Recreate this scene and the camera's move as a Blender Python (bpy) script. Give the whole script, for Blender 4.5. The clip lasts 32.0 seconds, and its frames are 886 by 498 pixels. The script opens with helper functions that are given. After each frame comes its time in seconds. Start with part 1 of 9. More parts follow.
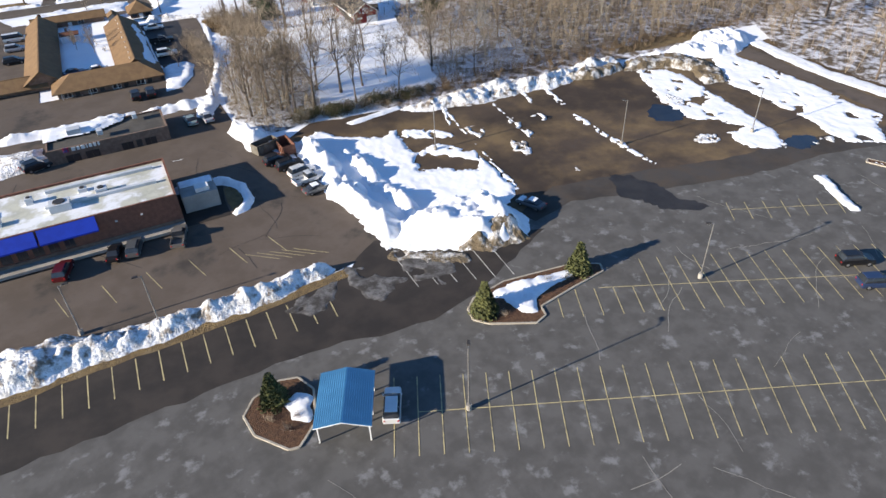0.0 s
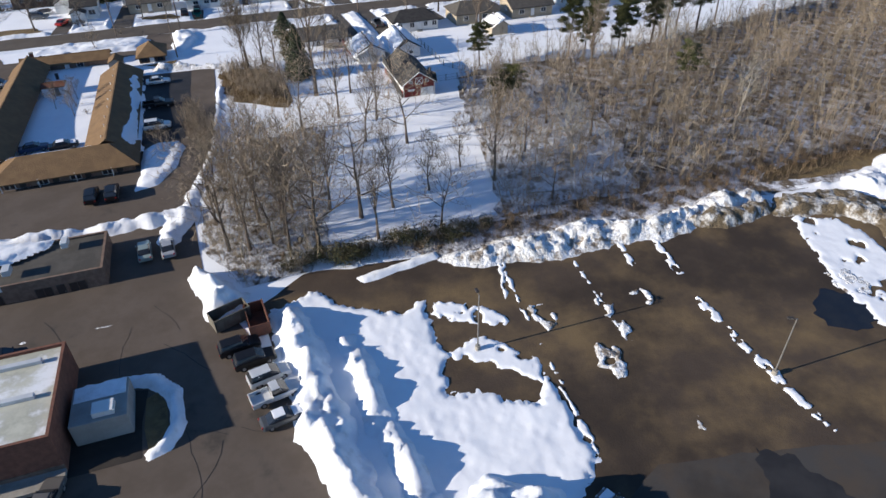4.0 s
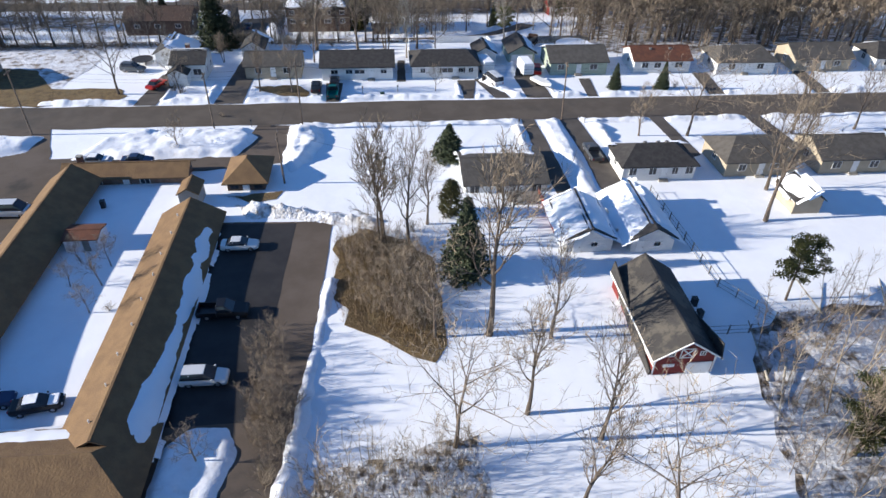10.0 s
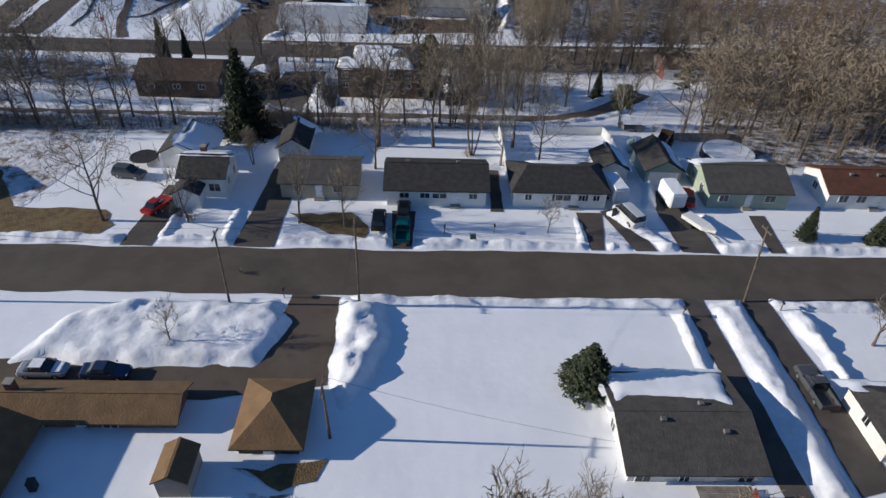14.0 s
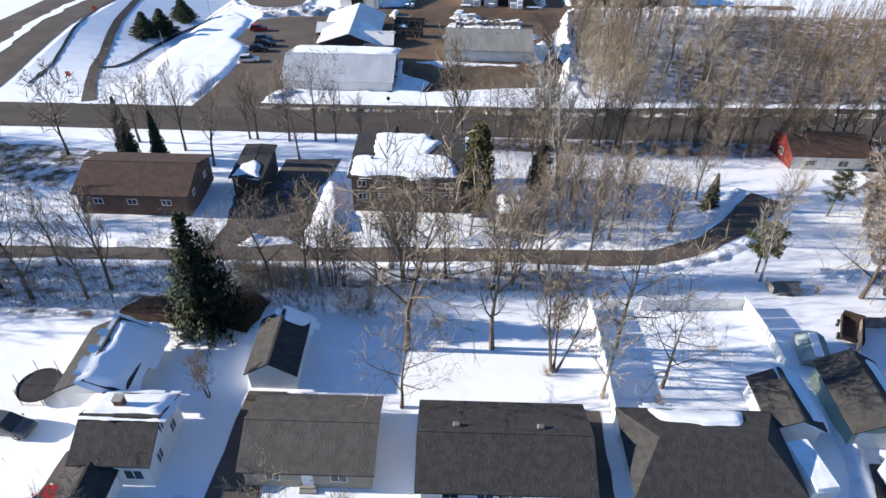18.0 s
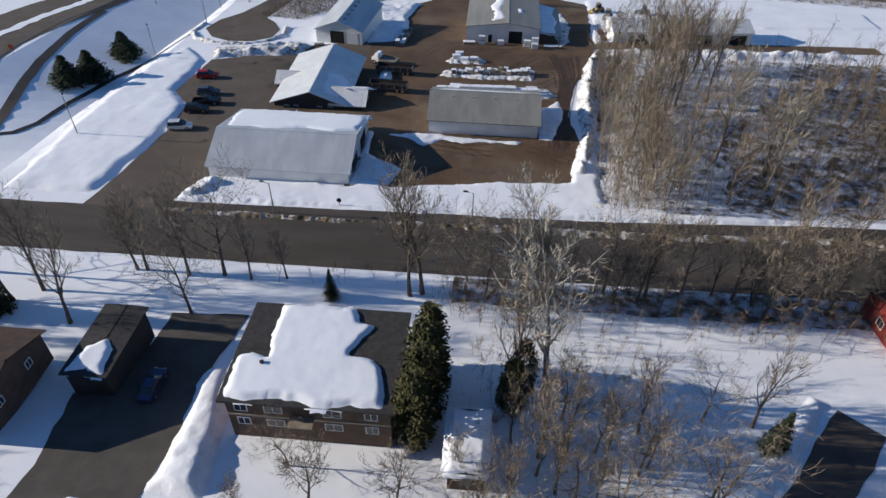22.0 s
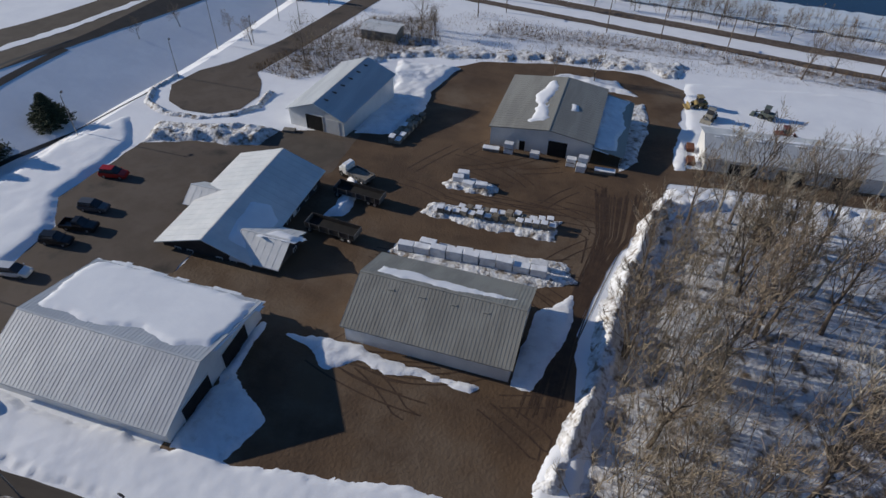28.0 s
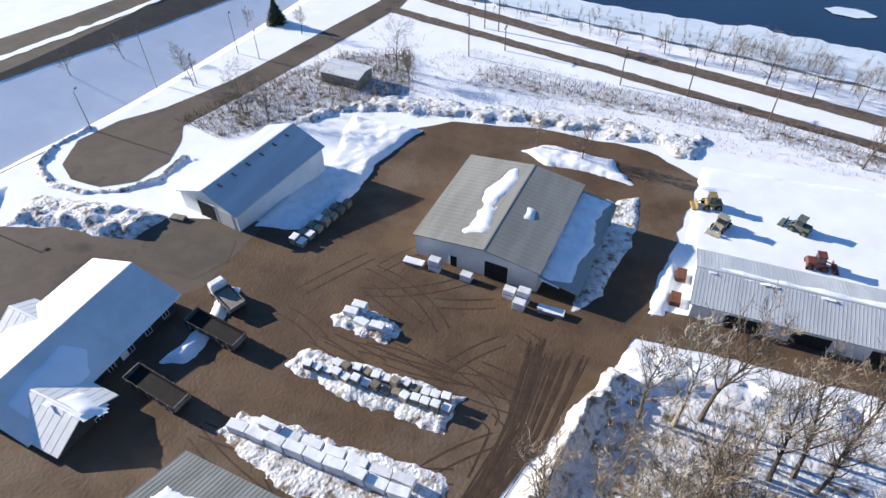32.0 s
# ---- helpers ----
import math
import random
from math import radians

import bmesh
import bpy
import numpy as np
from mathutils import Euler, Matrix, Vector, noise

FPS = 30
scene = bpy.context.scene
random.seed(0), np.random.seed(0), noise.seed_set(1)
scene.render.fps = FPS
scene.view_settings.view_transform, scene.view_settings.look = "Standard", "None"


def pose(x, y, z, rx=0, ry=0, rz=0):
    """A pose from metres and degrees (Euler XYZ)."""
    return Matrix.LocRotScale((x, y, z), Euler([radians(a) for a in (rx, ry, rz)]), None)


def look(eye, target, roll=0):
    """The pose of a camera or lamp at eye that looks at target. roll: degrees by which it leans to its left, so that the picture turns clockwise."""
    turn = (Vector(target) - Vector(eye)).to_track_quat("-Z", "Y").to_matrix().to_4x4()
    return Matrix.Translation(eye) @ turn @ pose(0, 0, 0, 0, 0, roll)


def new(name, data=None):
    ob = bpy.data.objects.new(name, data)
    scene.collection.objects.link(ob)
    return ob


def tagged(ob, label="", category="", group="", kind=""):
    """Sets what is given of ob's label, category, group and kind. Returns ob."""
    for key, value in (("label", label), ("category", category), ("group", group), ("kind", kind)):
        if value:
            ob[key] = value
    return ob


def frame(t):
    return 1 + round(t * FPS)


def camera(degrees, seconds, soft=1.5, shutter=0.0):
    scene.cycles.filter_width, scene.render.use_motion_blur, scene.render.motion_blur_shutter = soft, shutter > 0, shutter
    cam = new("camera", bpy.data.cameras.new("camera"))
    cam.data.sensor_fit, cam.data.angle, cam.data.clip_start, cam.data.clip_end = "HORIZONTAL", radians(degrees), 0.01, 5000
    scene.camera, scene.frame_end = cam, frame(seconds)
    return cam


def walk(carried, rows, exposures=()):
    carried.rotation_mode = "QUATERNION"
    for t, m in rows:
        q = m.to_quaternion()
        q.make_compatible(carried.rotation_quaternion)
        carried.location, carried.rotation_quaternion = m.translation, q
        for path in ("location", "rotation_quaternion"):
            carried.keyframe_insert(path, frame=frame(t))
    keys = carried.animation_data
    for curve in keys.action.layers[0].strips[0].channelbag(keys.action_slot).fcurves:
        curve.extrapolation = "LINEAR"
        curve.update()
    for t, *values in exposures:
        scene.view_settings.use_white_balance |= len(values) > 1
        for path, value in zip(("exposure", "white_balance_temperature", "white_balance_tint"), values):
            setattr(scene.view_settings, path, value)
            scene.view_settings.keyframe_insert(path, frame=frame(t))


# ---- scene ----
cam = camera(69.2, 32.0)
# seconds, place, yaw to the left from +y, pitch, roll
ROWS = [
    (0, 2.73, -1.38, 52.79, -26.19, -36.10, -2.36),
    (0.5, 6.23, 3.51, 52.87, -25.27, -36.10, -2.22),
    (1, 9.73, 8.42, 52.99, -24.25, -36.11, -2.13),
    (1.5, 13.12, 13.38, 53.12, -23.25, -36.13, -2.06),
    (2, 16.30, 18.46, 53.24, -22.28, -36.15, -1.93),
    (2.5, 19.20, 23.74, 53.30, -21.25, -36.14, -1.73),
    (3, 21.82, 29.21, 53.32, -20.26, -36.12, -1.48),
    (3.5, 24.17, 34.84, 53.34, -19.44, -36.08, -1.15),
    (5.5, 30.25, 58.57, 53.93, -15.87, -36.44, -0.45),
    (6, 31.31, 64.51, 53.94, -14.41, -36.52, -0.33),
    (6.5, 32.13, 70.44, 53.92, -13.12, -36.58, -0.12),
    (7, 32.68, 76.37, 53.85, -12.20, -36.62, 0.09),
    (7.5, 33.03, 82.27, 53.77, -11.58, -36.65, 0.20),
    (8, 33.16, 88.13, 53.69, -10.94, -36.69, 0.30),
    (8.5, 33.03, 93.96, 53.60, -10.00, -36.73, 0.49),
    (9, 32.58, 99.70, 53.50, -8.77, -36.77, 0.74),
    (9.5, 31.86, 105.39, 53.41, -7.37, -36.85, 1.07),
    (10, 30.95, 111.10, 53.37, -5.91, -36.99, 1.43),
    (10.5, 29.95, 116.88, 53.40, -4.93, -37.11, 1.68),
    (11, 29.00, 122.66, 53.46, -4.62, -37.15, 1.86),
    (11.5, 28.12, 128.43, 53.52, -4.56, -37.16, 2.01),
    (12, 27.23, 134.20, 53.55, -4.53, -37.17, 2.09),
    (12.5, 26.34, 139.95, 53.53, -4.38, -37.18, 2.15),
    (13, 25.47, 145.69, 53.48, -3.97, -37.22, 2.26),
    (13.5, 24.65, 151.42, 53.44, -3.30, -37.29, 2.41),
    (14, 23.91, 157.15, 53.42, -2.55, -37.40, 2.52),
    (14.5, 23.21, 162.90, 53.43, -1.84, -37.51, 2.47),
    (16.5, 21.56, 186.40, 53.59, -0.02, -38.40, 1.62),
    (17, 21.18, 192.05, 53.55, 0.50, -38.54, 1.27),
    (17.5, 20.93, 197.68, 53.48, 0.64, -38.67, 1.12),
    (18, 20.92, 203.33, 53.40, 0.58, -38.79, 1.15),
    (18.5, 21.21, 208.94, 53.35, 0.50, -38.94, 1.23),
    (19, 21.77, 214.46, 53.36, 0.49, -39.09, 1.32),
    (19.5, 22.62, 219.96, 53.43, 0.64, -39.26, 1.36),
    (20, 23.78, 225.48, 53.58, 1.02, -39.47, 1.43),
    (20.5, 25.19, 230.98, 53.76, 1.63, -39.72, 1.48),
    (21, 26.76, 236.38, 53.92, 2.43, -40.01, 1.37),
    (21.5, 28.39, 241.69, 54.03, 3.29, -40.31, 1.17),
    (22, 30.00, 246.98, 54.10, 4.11, -40.63, 1.00),
    (22.5, 31.52, 252.27, 54.13, 4.94, -40.91, 0.97),
    (23, 32.90, 257.51, 54.11, 5.89, -41.10, 1.12),
    (23.5, 34.15, 262.57, 54.06, 7.02, -41.25, 1.30),
    (24, 35.35, 267.49, 54.01, 8.25, -41.38, 1.43),
    (24.5, 36.57, 272.49, 53.97, 9.35, -41.53, 1.48),
    (25, 37.83, 277.68, 53.93, 10.28, -41.71, 1.40),
    (25.5, 39.14, 282.97, 53.87, 11.17, -41.93, 1.27),
    (27.5, 44.29, 303.58, 53.36, 15.94, -42.45, 0.87),
    (28, 45.63, 308.66, 53.34, 17.34, -42.61, 0.74),
    (28.5, 46.96, 313.78, 53.34, 18.65, -42.80, 0.59),
    (29, 48.32, 318.91, 53.35, 19.93, -43.02, 0.37),
    (29.5, 49.68, 324.01, 53.37, 21.04, -43.25, 0.12),
    (30, 51.04, 329.12, 53.38, 21.94, -43.49, -0.13),
    (30.5, 52.42, 334.26, 53.37, 22.92, -43.76, -0.42),
    (31, 53.83, 339.45, 53.33, 24.13, -44.03, -0.75),
    (31.5, 55.26, 344.64, 53.27, 25.35, -44.29, -1.12),
    (32, 56.69, 349.80, 53.18, 26.50, -44.53, -1.49),
]


def aimed(x, y, z, yaw, pitch, roll):
    a, b = radians(yaw), radians(pitch)
    way = Vector((-math.sin(a) * math.cos(b), math.cos(a) * math.cos(b), math.sin(b)))
    eye = Vector((x, y, z))
    return look(eye, eye + 10 * way, roll)


walk(cam, [(t, aimed(*row)) for t, *row in ROWS], [(0, 0.92, 6400, 10), (1.5, 0.7, 6300, 10), (3.5, 0.42, 6150, 10), (5.5, 0.72, 6100, 10), (7, 0.85, 6050, 10), (9, 0.5, 6000, 10), (10, 0.75, 6000, 10), (11, 1.02, 6050, 10), (12, 0.8, 6000, 10), (13, 0.18, 6050, 10), (15, -0.1, 6050, 10), (17, 0.5, 6000, 10), (18, 0.93, 6050, 10), (19, 0.88, 6050, 10), (20, 0.66, 6150, 10), (21, 0.3, 6150, 10), (22, 0.12, 6100, 10), (23, 0.08, 6100, 10), (24, 0.05, 6250, 10), (25, -0.35, 6200, 10), (28, -0.36, 6050, 10), (29, 0.06, 6050, 10), (30, 0.36, 6050, 10), (31, 0.66, 6050, 10), (32, 0.8, 6100, 10)])

# ---- light ----
SUN_EL, SUN_FROM = 18.5, 180.0  # the sun stands low over -x
world = bpy.data.worlds.new("sky")
scene.world = world
world.use_nodes = True
wn = world.node_tree
sky = wn.nodes.new("ShaderNodeTexSky")
sky.sky_type, sky.sun_disc = "NISHITA", False
sky.sun_elevation, sky.sun_rotation = radians(SUN_EL), radians(270)
sky.air_density, sky.dust_density, sky.ozone_density = 1.0, 0.0, 6.0
wn.links.new(sky.outputs[0], wn.nodes["Background"].inputs[0])
wn.nodes["Background"].inputs[1].default_value = 0.1
sun = new("sun", bpy.data.lights.new("sun", "SUN"))
sun.data.energy, sun.data.angle, sun.data.color = 5.4, radians(0.5), (1.0, 0.88, 0.72)
el, az = radians(SUN_EL), radians(SUN_FROM)
sun.matrix_world = look((100 * math.cos(az) * math.cos(el), 100 * math.sin(az) * math.cos(el), 100 * math.sin(el)), (0, 0, 0))

# ---- materials ----
def mat(name, col, col2=None, scale=1.0, rough=0.9, metal=0.0, bump=0.0, bscale=None, mid=0.5, spread=0.15, col3=None, scale3=0.1, mid3=0.6, spread3=0.08, rnd=0.0, island=0.0, spec=0.3, stretch=None):
    """A procedural surface: two colours mixed by noise, a third in larger patches, fine relief."""
    m = bpy.data.materials.new(name)
    m.use_nodes = True
    t = m.node_tree
    n, l = t.nodes, t.links
    b = n["Principled BSDF"]
    b.inputs["Roughness"].default_value, b.inputs["Metallic"].default_value = rough, metal
    b.inputs["Specular IOR Level"].default_value = spec
    g = n.new("ShaderNodeNewGeometry")
    pos = g.outputs["Position"]
    if stretch:
        mp = n.new("ShaderNodeVectorMath")
        mp.operation = "MULTIPLY"
        mp.inputs[1].default_value = stretch
        l.new(pos, mp.inputs[0])
        pos = mp.outputs[0]

    def ramp(sc, lo, hi, detail=6.0):
        no = n.new("ShaderNodeTexNoise")
        no.inputs["Scale"].default_value, no.inputs["Detail"].default_value, no.inputs["Roughness"].default_value = sc, detail, 0.62
        l.new(pos, no.inputs["Vector"])
        mr = n.new("ShaderNodeMapRange")
        mr.interpolation_type = "SMOOTHSTEP"
        mr.inputs["From Min"].default_value, mr.inputs["From Max"].default_value = lo, hi
        l.new(no.outputs[0], mr.inputs["Value"])
        return mr.outputs[0]

    def mix(f, a, c):
        mx = n.new("ShaderNodeMix")
        mx.data_type = "RGBA"
        l.new(f, mx.inputs["Factor"])
        for s, v in ((6, a), (7, c)):
            if isinstance(v, tuple):
                mx.inputs[s].default_value = (*v, 1)
            else:
                l.new(v, mx.inputs[s])
        return mx.outputs[2]

    c = mix(ramp(scale, mid - spread, mid + spread), tuple(col), tuple(col2 or [0.8 * v for v in col]))
    if col3:
        c = mix(ramp(scale3, mid3 - spread3, mid3 + spread3, 8.0), c, tuple(col3))
    if rnd or island:
        src = n.new("ShaderNodeObjectInfo").outputs["Random"] if rnd else g.outputs["Random Per Island"]
        hv = n.new("ShaderNodeHueSaturation")
        mr = n.new("ShaderNodeMapRange")
        k = rnd or island
        mr.inputs["To Min"].default_value, mr.inputs["To Max"].default_value = 1 - k, 1 + k
        l.new(src, mr.inputs["Value"])
        l.new(mr.outputs[0], hv.inputs["Value"])
        l.new(c, hv.inputs["Color"])
        c = hv.outputs[0]
    l.new(c, b.inputs["Base Color"])
    if bump:
        no = n.new("ShaderNodeTexNoise")
        no.inputs["Scale"].default_value, no.inputs["Detail"].default_value = bscale or 4 * scale, 8.0
        l.new(g.outputs["Position"], no.inputs["Vector"])
        bu = n.new("ShaderNodeBump")
        bu.inputs["Strength"].default_value, bu.inputs["Distance"].default_value = min(1.0, bump), 0.3 * bump
        l.new(no.outputs[0], bu.inputs["Height"])
        l.new(bu.outputs[0], b.inputs["Normal"])
    return m


SNOW = mat("snow", (0.86, 0.88, 0.91), (0.76, 0.78, 0.82), 0.5, 0.75, bump=0.45, bscale=1.6, col3=(0.66, 0.66, 0.67), scale3=0.7, mid3=0.62, spread3=0.12)
SNOW_FIELD = mat("snow_field", (0.88, 0.9, 0.93), (0.82, 0.84, 0.88), 0.15, 0.75, bump=0.35, bscale=0.7)
SNOW_DIRTY = mat("snow_dirty", (0.82, 0.83, 0.85), (0.56, 0.55, 0.53), 1.1, 0.8, bump=1.0, bscale=2.2, mid=0.52, spread=0.12, col3=(0.22, 0.18, 0.14), scale3=0.7, mid3=0.57, spread3=0.07)
ASPHALT = mat("asphalt", (0.083, 0.079, 0.073), (0.114, 0.109, 0.102), 0.35, 0.9, bump=0.15, bscale=9, col3=(0.2, 0.198, 0.195), scale3=0.42, mid3=0.62, spread3=0.07)
ASPHALT_BROWN = mat("asphalt_brown", (0.094, 0.074, 0.058), (0.12, 0.096, 0.078), 0.2, 0.9, bump=0.15, bscale=9, col3=(0.05, 0.043, 0.037), scale3=0.1)
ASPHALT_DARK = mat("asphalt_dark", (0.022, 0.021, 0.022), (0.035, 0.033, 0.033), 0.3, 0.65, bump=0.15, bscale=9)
ASPHALT_WET = mat("asphalt_wet", (0.022, 0.018, 0.015), (0.04, 0.032, 0.026), 0.25, 0.8, bump=0.1, bscale=6, spec=0.4)
LOT_DIRT = mat("lot_dirt", (0.072, 0.052, 0.037), (0.17, 0.118, 0.06), 0.11, 0.8, bump=0.3, bscale=4, mid=0.53, spread=0.15, col3=(0.04, 0.029, 0.021), scale3=0.06, mid3=0.55, spread3=0.12)
YARD_DIRT = mat("yard_dirt", (0.125, 0.08, 0.046), (0.08, 0.05, 0.03), 0.13, 0.85, bump=0.5, bscale=2.5, col3=(0.15, 0.11, 0.075), scale3=0.06, mid3=0.6, spread3=0.1)
ROAD = mat("road_surface", (0.086, 0.071, 0.057), (0.108, 0.09, 0.073), 0.25, 0.9, bump=0.12, bscale=9, col3=(0.065, 0.057, 0.05), scale3=0.08)
ROAD_DARK = mat("brown_road_surface", (0.058, 0.048, 0.04), (0.078, 0.066, 0.056), 0.25, 0.9, bump=0.12, bscale=9, col3=(0.045, 0.037, 0.031), scale3=0.08, stretch=(0.25, 1, 1))
GRASS = mat("dead_grass", (0.2, 0.14, 0.065), (0.12, 0.085, 0.045), 1.2, 0.95, bump=0.8, bscale=6, col3=(0.2, 0.15, 0.08), scale3=0.3)
LITTER = mat("woodland_litter", (0.14, 0.105, 0.07), (0.08, 0.06, 0.042), 0.8, 0.95, bump=1.0, bscale=3, col3=(0.72, 0.73, 0.78), scale3=0.5, mid3=0.52, spread3=0.12)
SNOW_MUD = mat("muddy_snow", (0.6, 0.59, 0.57), (0.3, 0.27, 0.23), 0.9, 0.85, bump=1.0, bscale=2.2, mid=0.5, spread=0.12, col3=(0.13, 0.1, 0.062), scale3=0.45, mid3=0.46, spread3=0.08)
SLUSH = mat("grey_slush", (0.085, 0.08, 0.076), (0.17, 0.165, 0.16), 1.4, 0.7, bump=0.4, bscale=3, col3=(0.05, 0.044, 0.038), scale3=0.6, mid3=0.52, spread3=0.1)
LOT_EDGE = mat("lot_edge", (0.06, 0.056, 0.053), (0.075, 0.058, 0.043), 0.22, 0.85, bump=0.2, bscale=6, mid=0.5, spread=0.2, col3=(0.04, 0.034, 0.029), scale3=0.09, mid3=0.56, spread3=0.14)
LITTER_MIX = mat("hedgerow_litter", (0.16, 0.12, 0.08), (0.09, 0.068, 0.048), 0.9, 0.95, bump=1.0, bscale=3, col3=(0.74, 0.76, 0.8), scale3=0.8, mid3=0.47, spread3=0.1)
LITTER_SNOW = mat("woodland_snow", (0.76, 0.78, 0.82), (0.6, 0.6, 0.62), 0.6, 0.95, bump=1.0, bscale=1.5, col3=(0.14, 0.105, 0.07), scale3=0.5, mid3=0.57, spread3=0.1)
CONCRETE = mat("concrete", (0.34, 0.32, 0.28), (0.26, 0.24, 0.21), 0.6, 0.9, bump=0.2, bscale=8)
KERB = mat("kerb_concrete", (0.42, 0.38, 0.31), (0.33, 0.29, 0.23), 1.5, 0.9, bump=0.2)
MULCH = mat("mulch", (0.13, 0.07, 0.04), (0.07, 0.04, 0.025), 3.0, 0.95, bump=0.8)
LINE = mat("parking_paint", (0.5, 0.42, 0.22), (0.22, 0.19, 0.12), 1.2, 0.85, mid=0.56, spread=0.12)
LINE_WHITE = mat("white_paint_line", (0.6, 0.58, 0.52), (0.3, 0.29, 0.26), 1.2, 0.85, mid=0.56)
BARK = mat("bark", (0.15, 0.12, 0.093), (0.09, 0.07, 0.056), 2.0, 0.95, rnd=0.25)
TWIG = mat("twig_bark", (0.31, 0.25, 0.18), (0.2, 0.16, 0.118), 1.0, 0.95, rnd=0.25)
TWIG_TAN = mat("sapling_bark", (0.36, 0.3, 0.215), (0.23, 0.19, 0.14), 0.4, 0.95, island=0.3)
BARK_PALE = mat("pale_bark", (0.42, 0.39, 0.33), (0.25, 0.22, 0.18), 1.5, 0.9, rnd=0.15)
NEEDLE = mat("spruce_needles", (0.036, 0.05, 0.028), (0.06, 0.07, 0.036), 1.5, 0.9, island=0.35)
NEEDLE_YEL = mat("arborvitae_leaves", (0.065, 0.062, 0.02), (0.035, 0.036, 0.014), 1.5, 0.9, island=0.35)
NEEDLE_PINE = mat("pine_needles", (0.1, 0.105, 0.036), (0.06, 0.066, 0.026), 1.0, 0.9, island=0.35)
LEAF_DARK = mat("evergreen_shrub_leaves", (0.035, 0.038, 0.016), (0.06, 0.055, 0.025), 1.2, 0.9, island=0.4)
BRUSH = mat("brush_stems", (0.23, 0.165, 0.1), (0.14, 0.1, 0.062), 1.0, 0.95, island=0.35)
SIDING_WHITE = mat("white_siding", (0.74, 0.73, 0.7), (0.66, 0.65, 0.62), 0.5, 0.7, bump=0.08)
SIDING_GREY = mat("grey_siding", (0.34, 0.33, 0.31), (0.28, 0.27, 0.25), 0.5, 0.8)
SIDING_TAN = mat("tan_siding", (0.42, 0.36, 0.27), (0.35, 0.3, 0.22), 0.5, 0.8)
SIDING_GREEN = mat("pale_green_siding", (0.36, 0.42, 0.34), (0.3, 0.35, 0.28), 0.5, 0.8)
SIDING_BROWN = mat("brown_siding", (0.13, 0.085, 0.06), (0.09, 0.06, 0.045), 0.8, 0.85)
SIDING_DARK = mat("dark_siding", (0.035, 0.033, 0.034), (0.05, 0.046, 0.045), 0.8, 0.7)
BRICK = mat("red_brown_brick", (0.2, 0.09, 0.06), (0.14, 0.065, 0.045), 1.6, 0.9, bump=0.2)
BRICK_TAN = mat("tan_brick", (0.22, 0.15, 0.11), (0.15, 0.1, 0.075), 1.6, 0.9, bump=0.2)
RED_WOOD = mat("red_barn_boards", (0.2, 0.03, 0.026), (0.14, 0.022, 0.02), 0.9, 0.8, stretch=(1, 1, 0.1))
RED_PANEL = mat("red_wall", (0.2, 0.028, 0.022), (0.16, 0.022, 0.018), 0.6, 0.7)
SHINGLE_DARK = mat("dark_shingles", (0.036, 0.034, 0.034), (0.055, 0.052, 0.05), 1.4, 0.9, bump=0.4, bscale=5)
SHINGLE_BARN = mat("patched_barn_shingles", (0.05, 0.047, 0.045), (0.1, 0.09, 0.075), 0.35, 0.9, bump=0.4, bscale=5, mid=0.55, spread=0.06, col3=(0.035, 0.034, 0.035), scale3=1.2)
SHINGLE_GREY = mat("grey_shingles", (0.1, 0.092, 0.082), (0.075, 0.068, 0.06), 1.2, 0.9, bump=0.4, bscale=5)
SHINGLE_TAN = mat("tan_shingles", (0.2, 0.125, 0.062), (0.155, 0.096, 0.05), 0.7, 0.9, bump=0.4, bscale=5)
SHINGLE_BROWN = mat("brown_shingles", (0.085, 0.055, 0.042), (0.06, 0.04, 0.032), 0.9, 0.9, bump=0.4, bscale=5)
SHINGLE_RUST = mat("rust_shingles", (0.15, 0.06, 0.035), (0.1, 0.045, 0.03), 0.9, 0.9, bump=0.4, bscale=5)
METAL_WHITE = mat("white_metal_panel", (0.76, 0.76, 0.74), (0.66, 0.67, 0.66), 0.3, 0.42, metal=0.15, bump=0.04)
METAL_GREY = mat("grey_metal_panel", (0.36, 0.35, 0.305), (0.28, 0.27, 0.235), 0.35, 0.5, metal=0.15, stretch=(1, 0.15, 1))
METAL_GALV = mat("galvanised_panel", (0.6, 0.62, 0.63), (0.5, 0.52, 0.54), 0.4, 0.45, metal=0.15, stretch=(1, 0.15, 1))
METAL_BLUE = mat("blue_metal_panel", (0.1, 0.3, 0.5), (0.08, 0.25, 0.43), 0.5, 0.4, metal=0.2)
AWNING = mat("blue_awning", (0.012, 0.045, 0.42), (0.01, 0.035, 0.34), 0.8, 0.6)
MEMBRANE = mat("roof_membrane", (0.5, 0.5, 0.42), (0.34, 0.34, 0.28), 0.5, 0.8, col3=(0.74, 0.76, 0.78), scale3=0.25, mid3=0.52)
MEMBRANE_DARK = mat("dark_roof_gravel", (0.09, 0.083, 0.073), (0.065, 0.06, 0.053), 0.5, 0.9)
GLASS = mat("window_glass", (0.02, 0.023, 0.028), (0.03, 0.033, 0.04), 0.5, 0.08, spec=0.6)
FRAME_WHITE = mat("white_frame", (0.78, 0.78, 0.76), (0.7, 0.7, 0.68), 1.0, 0.5)
FRAME_DARK = mat("dark_frame", (0.05, 0.045, 0.04), (0.035, 0.03, 0.03), 1.0, 0.5)
# near-black that stands for shade in doorways and trailer beds
SHADE_BLACK = mat("shade_black", (0.02, 0.018, 0.017), (0.012, 0.012, 0.012), 0.8, 0.9)
STEEL = mat("grey_steel", (0.28, 0.27, 0.25), (0.2, 0.19, 0.18), 1.2, 0.5, metal=0.5)
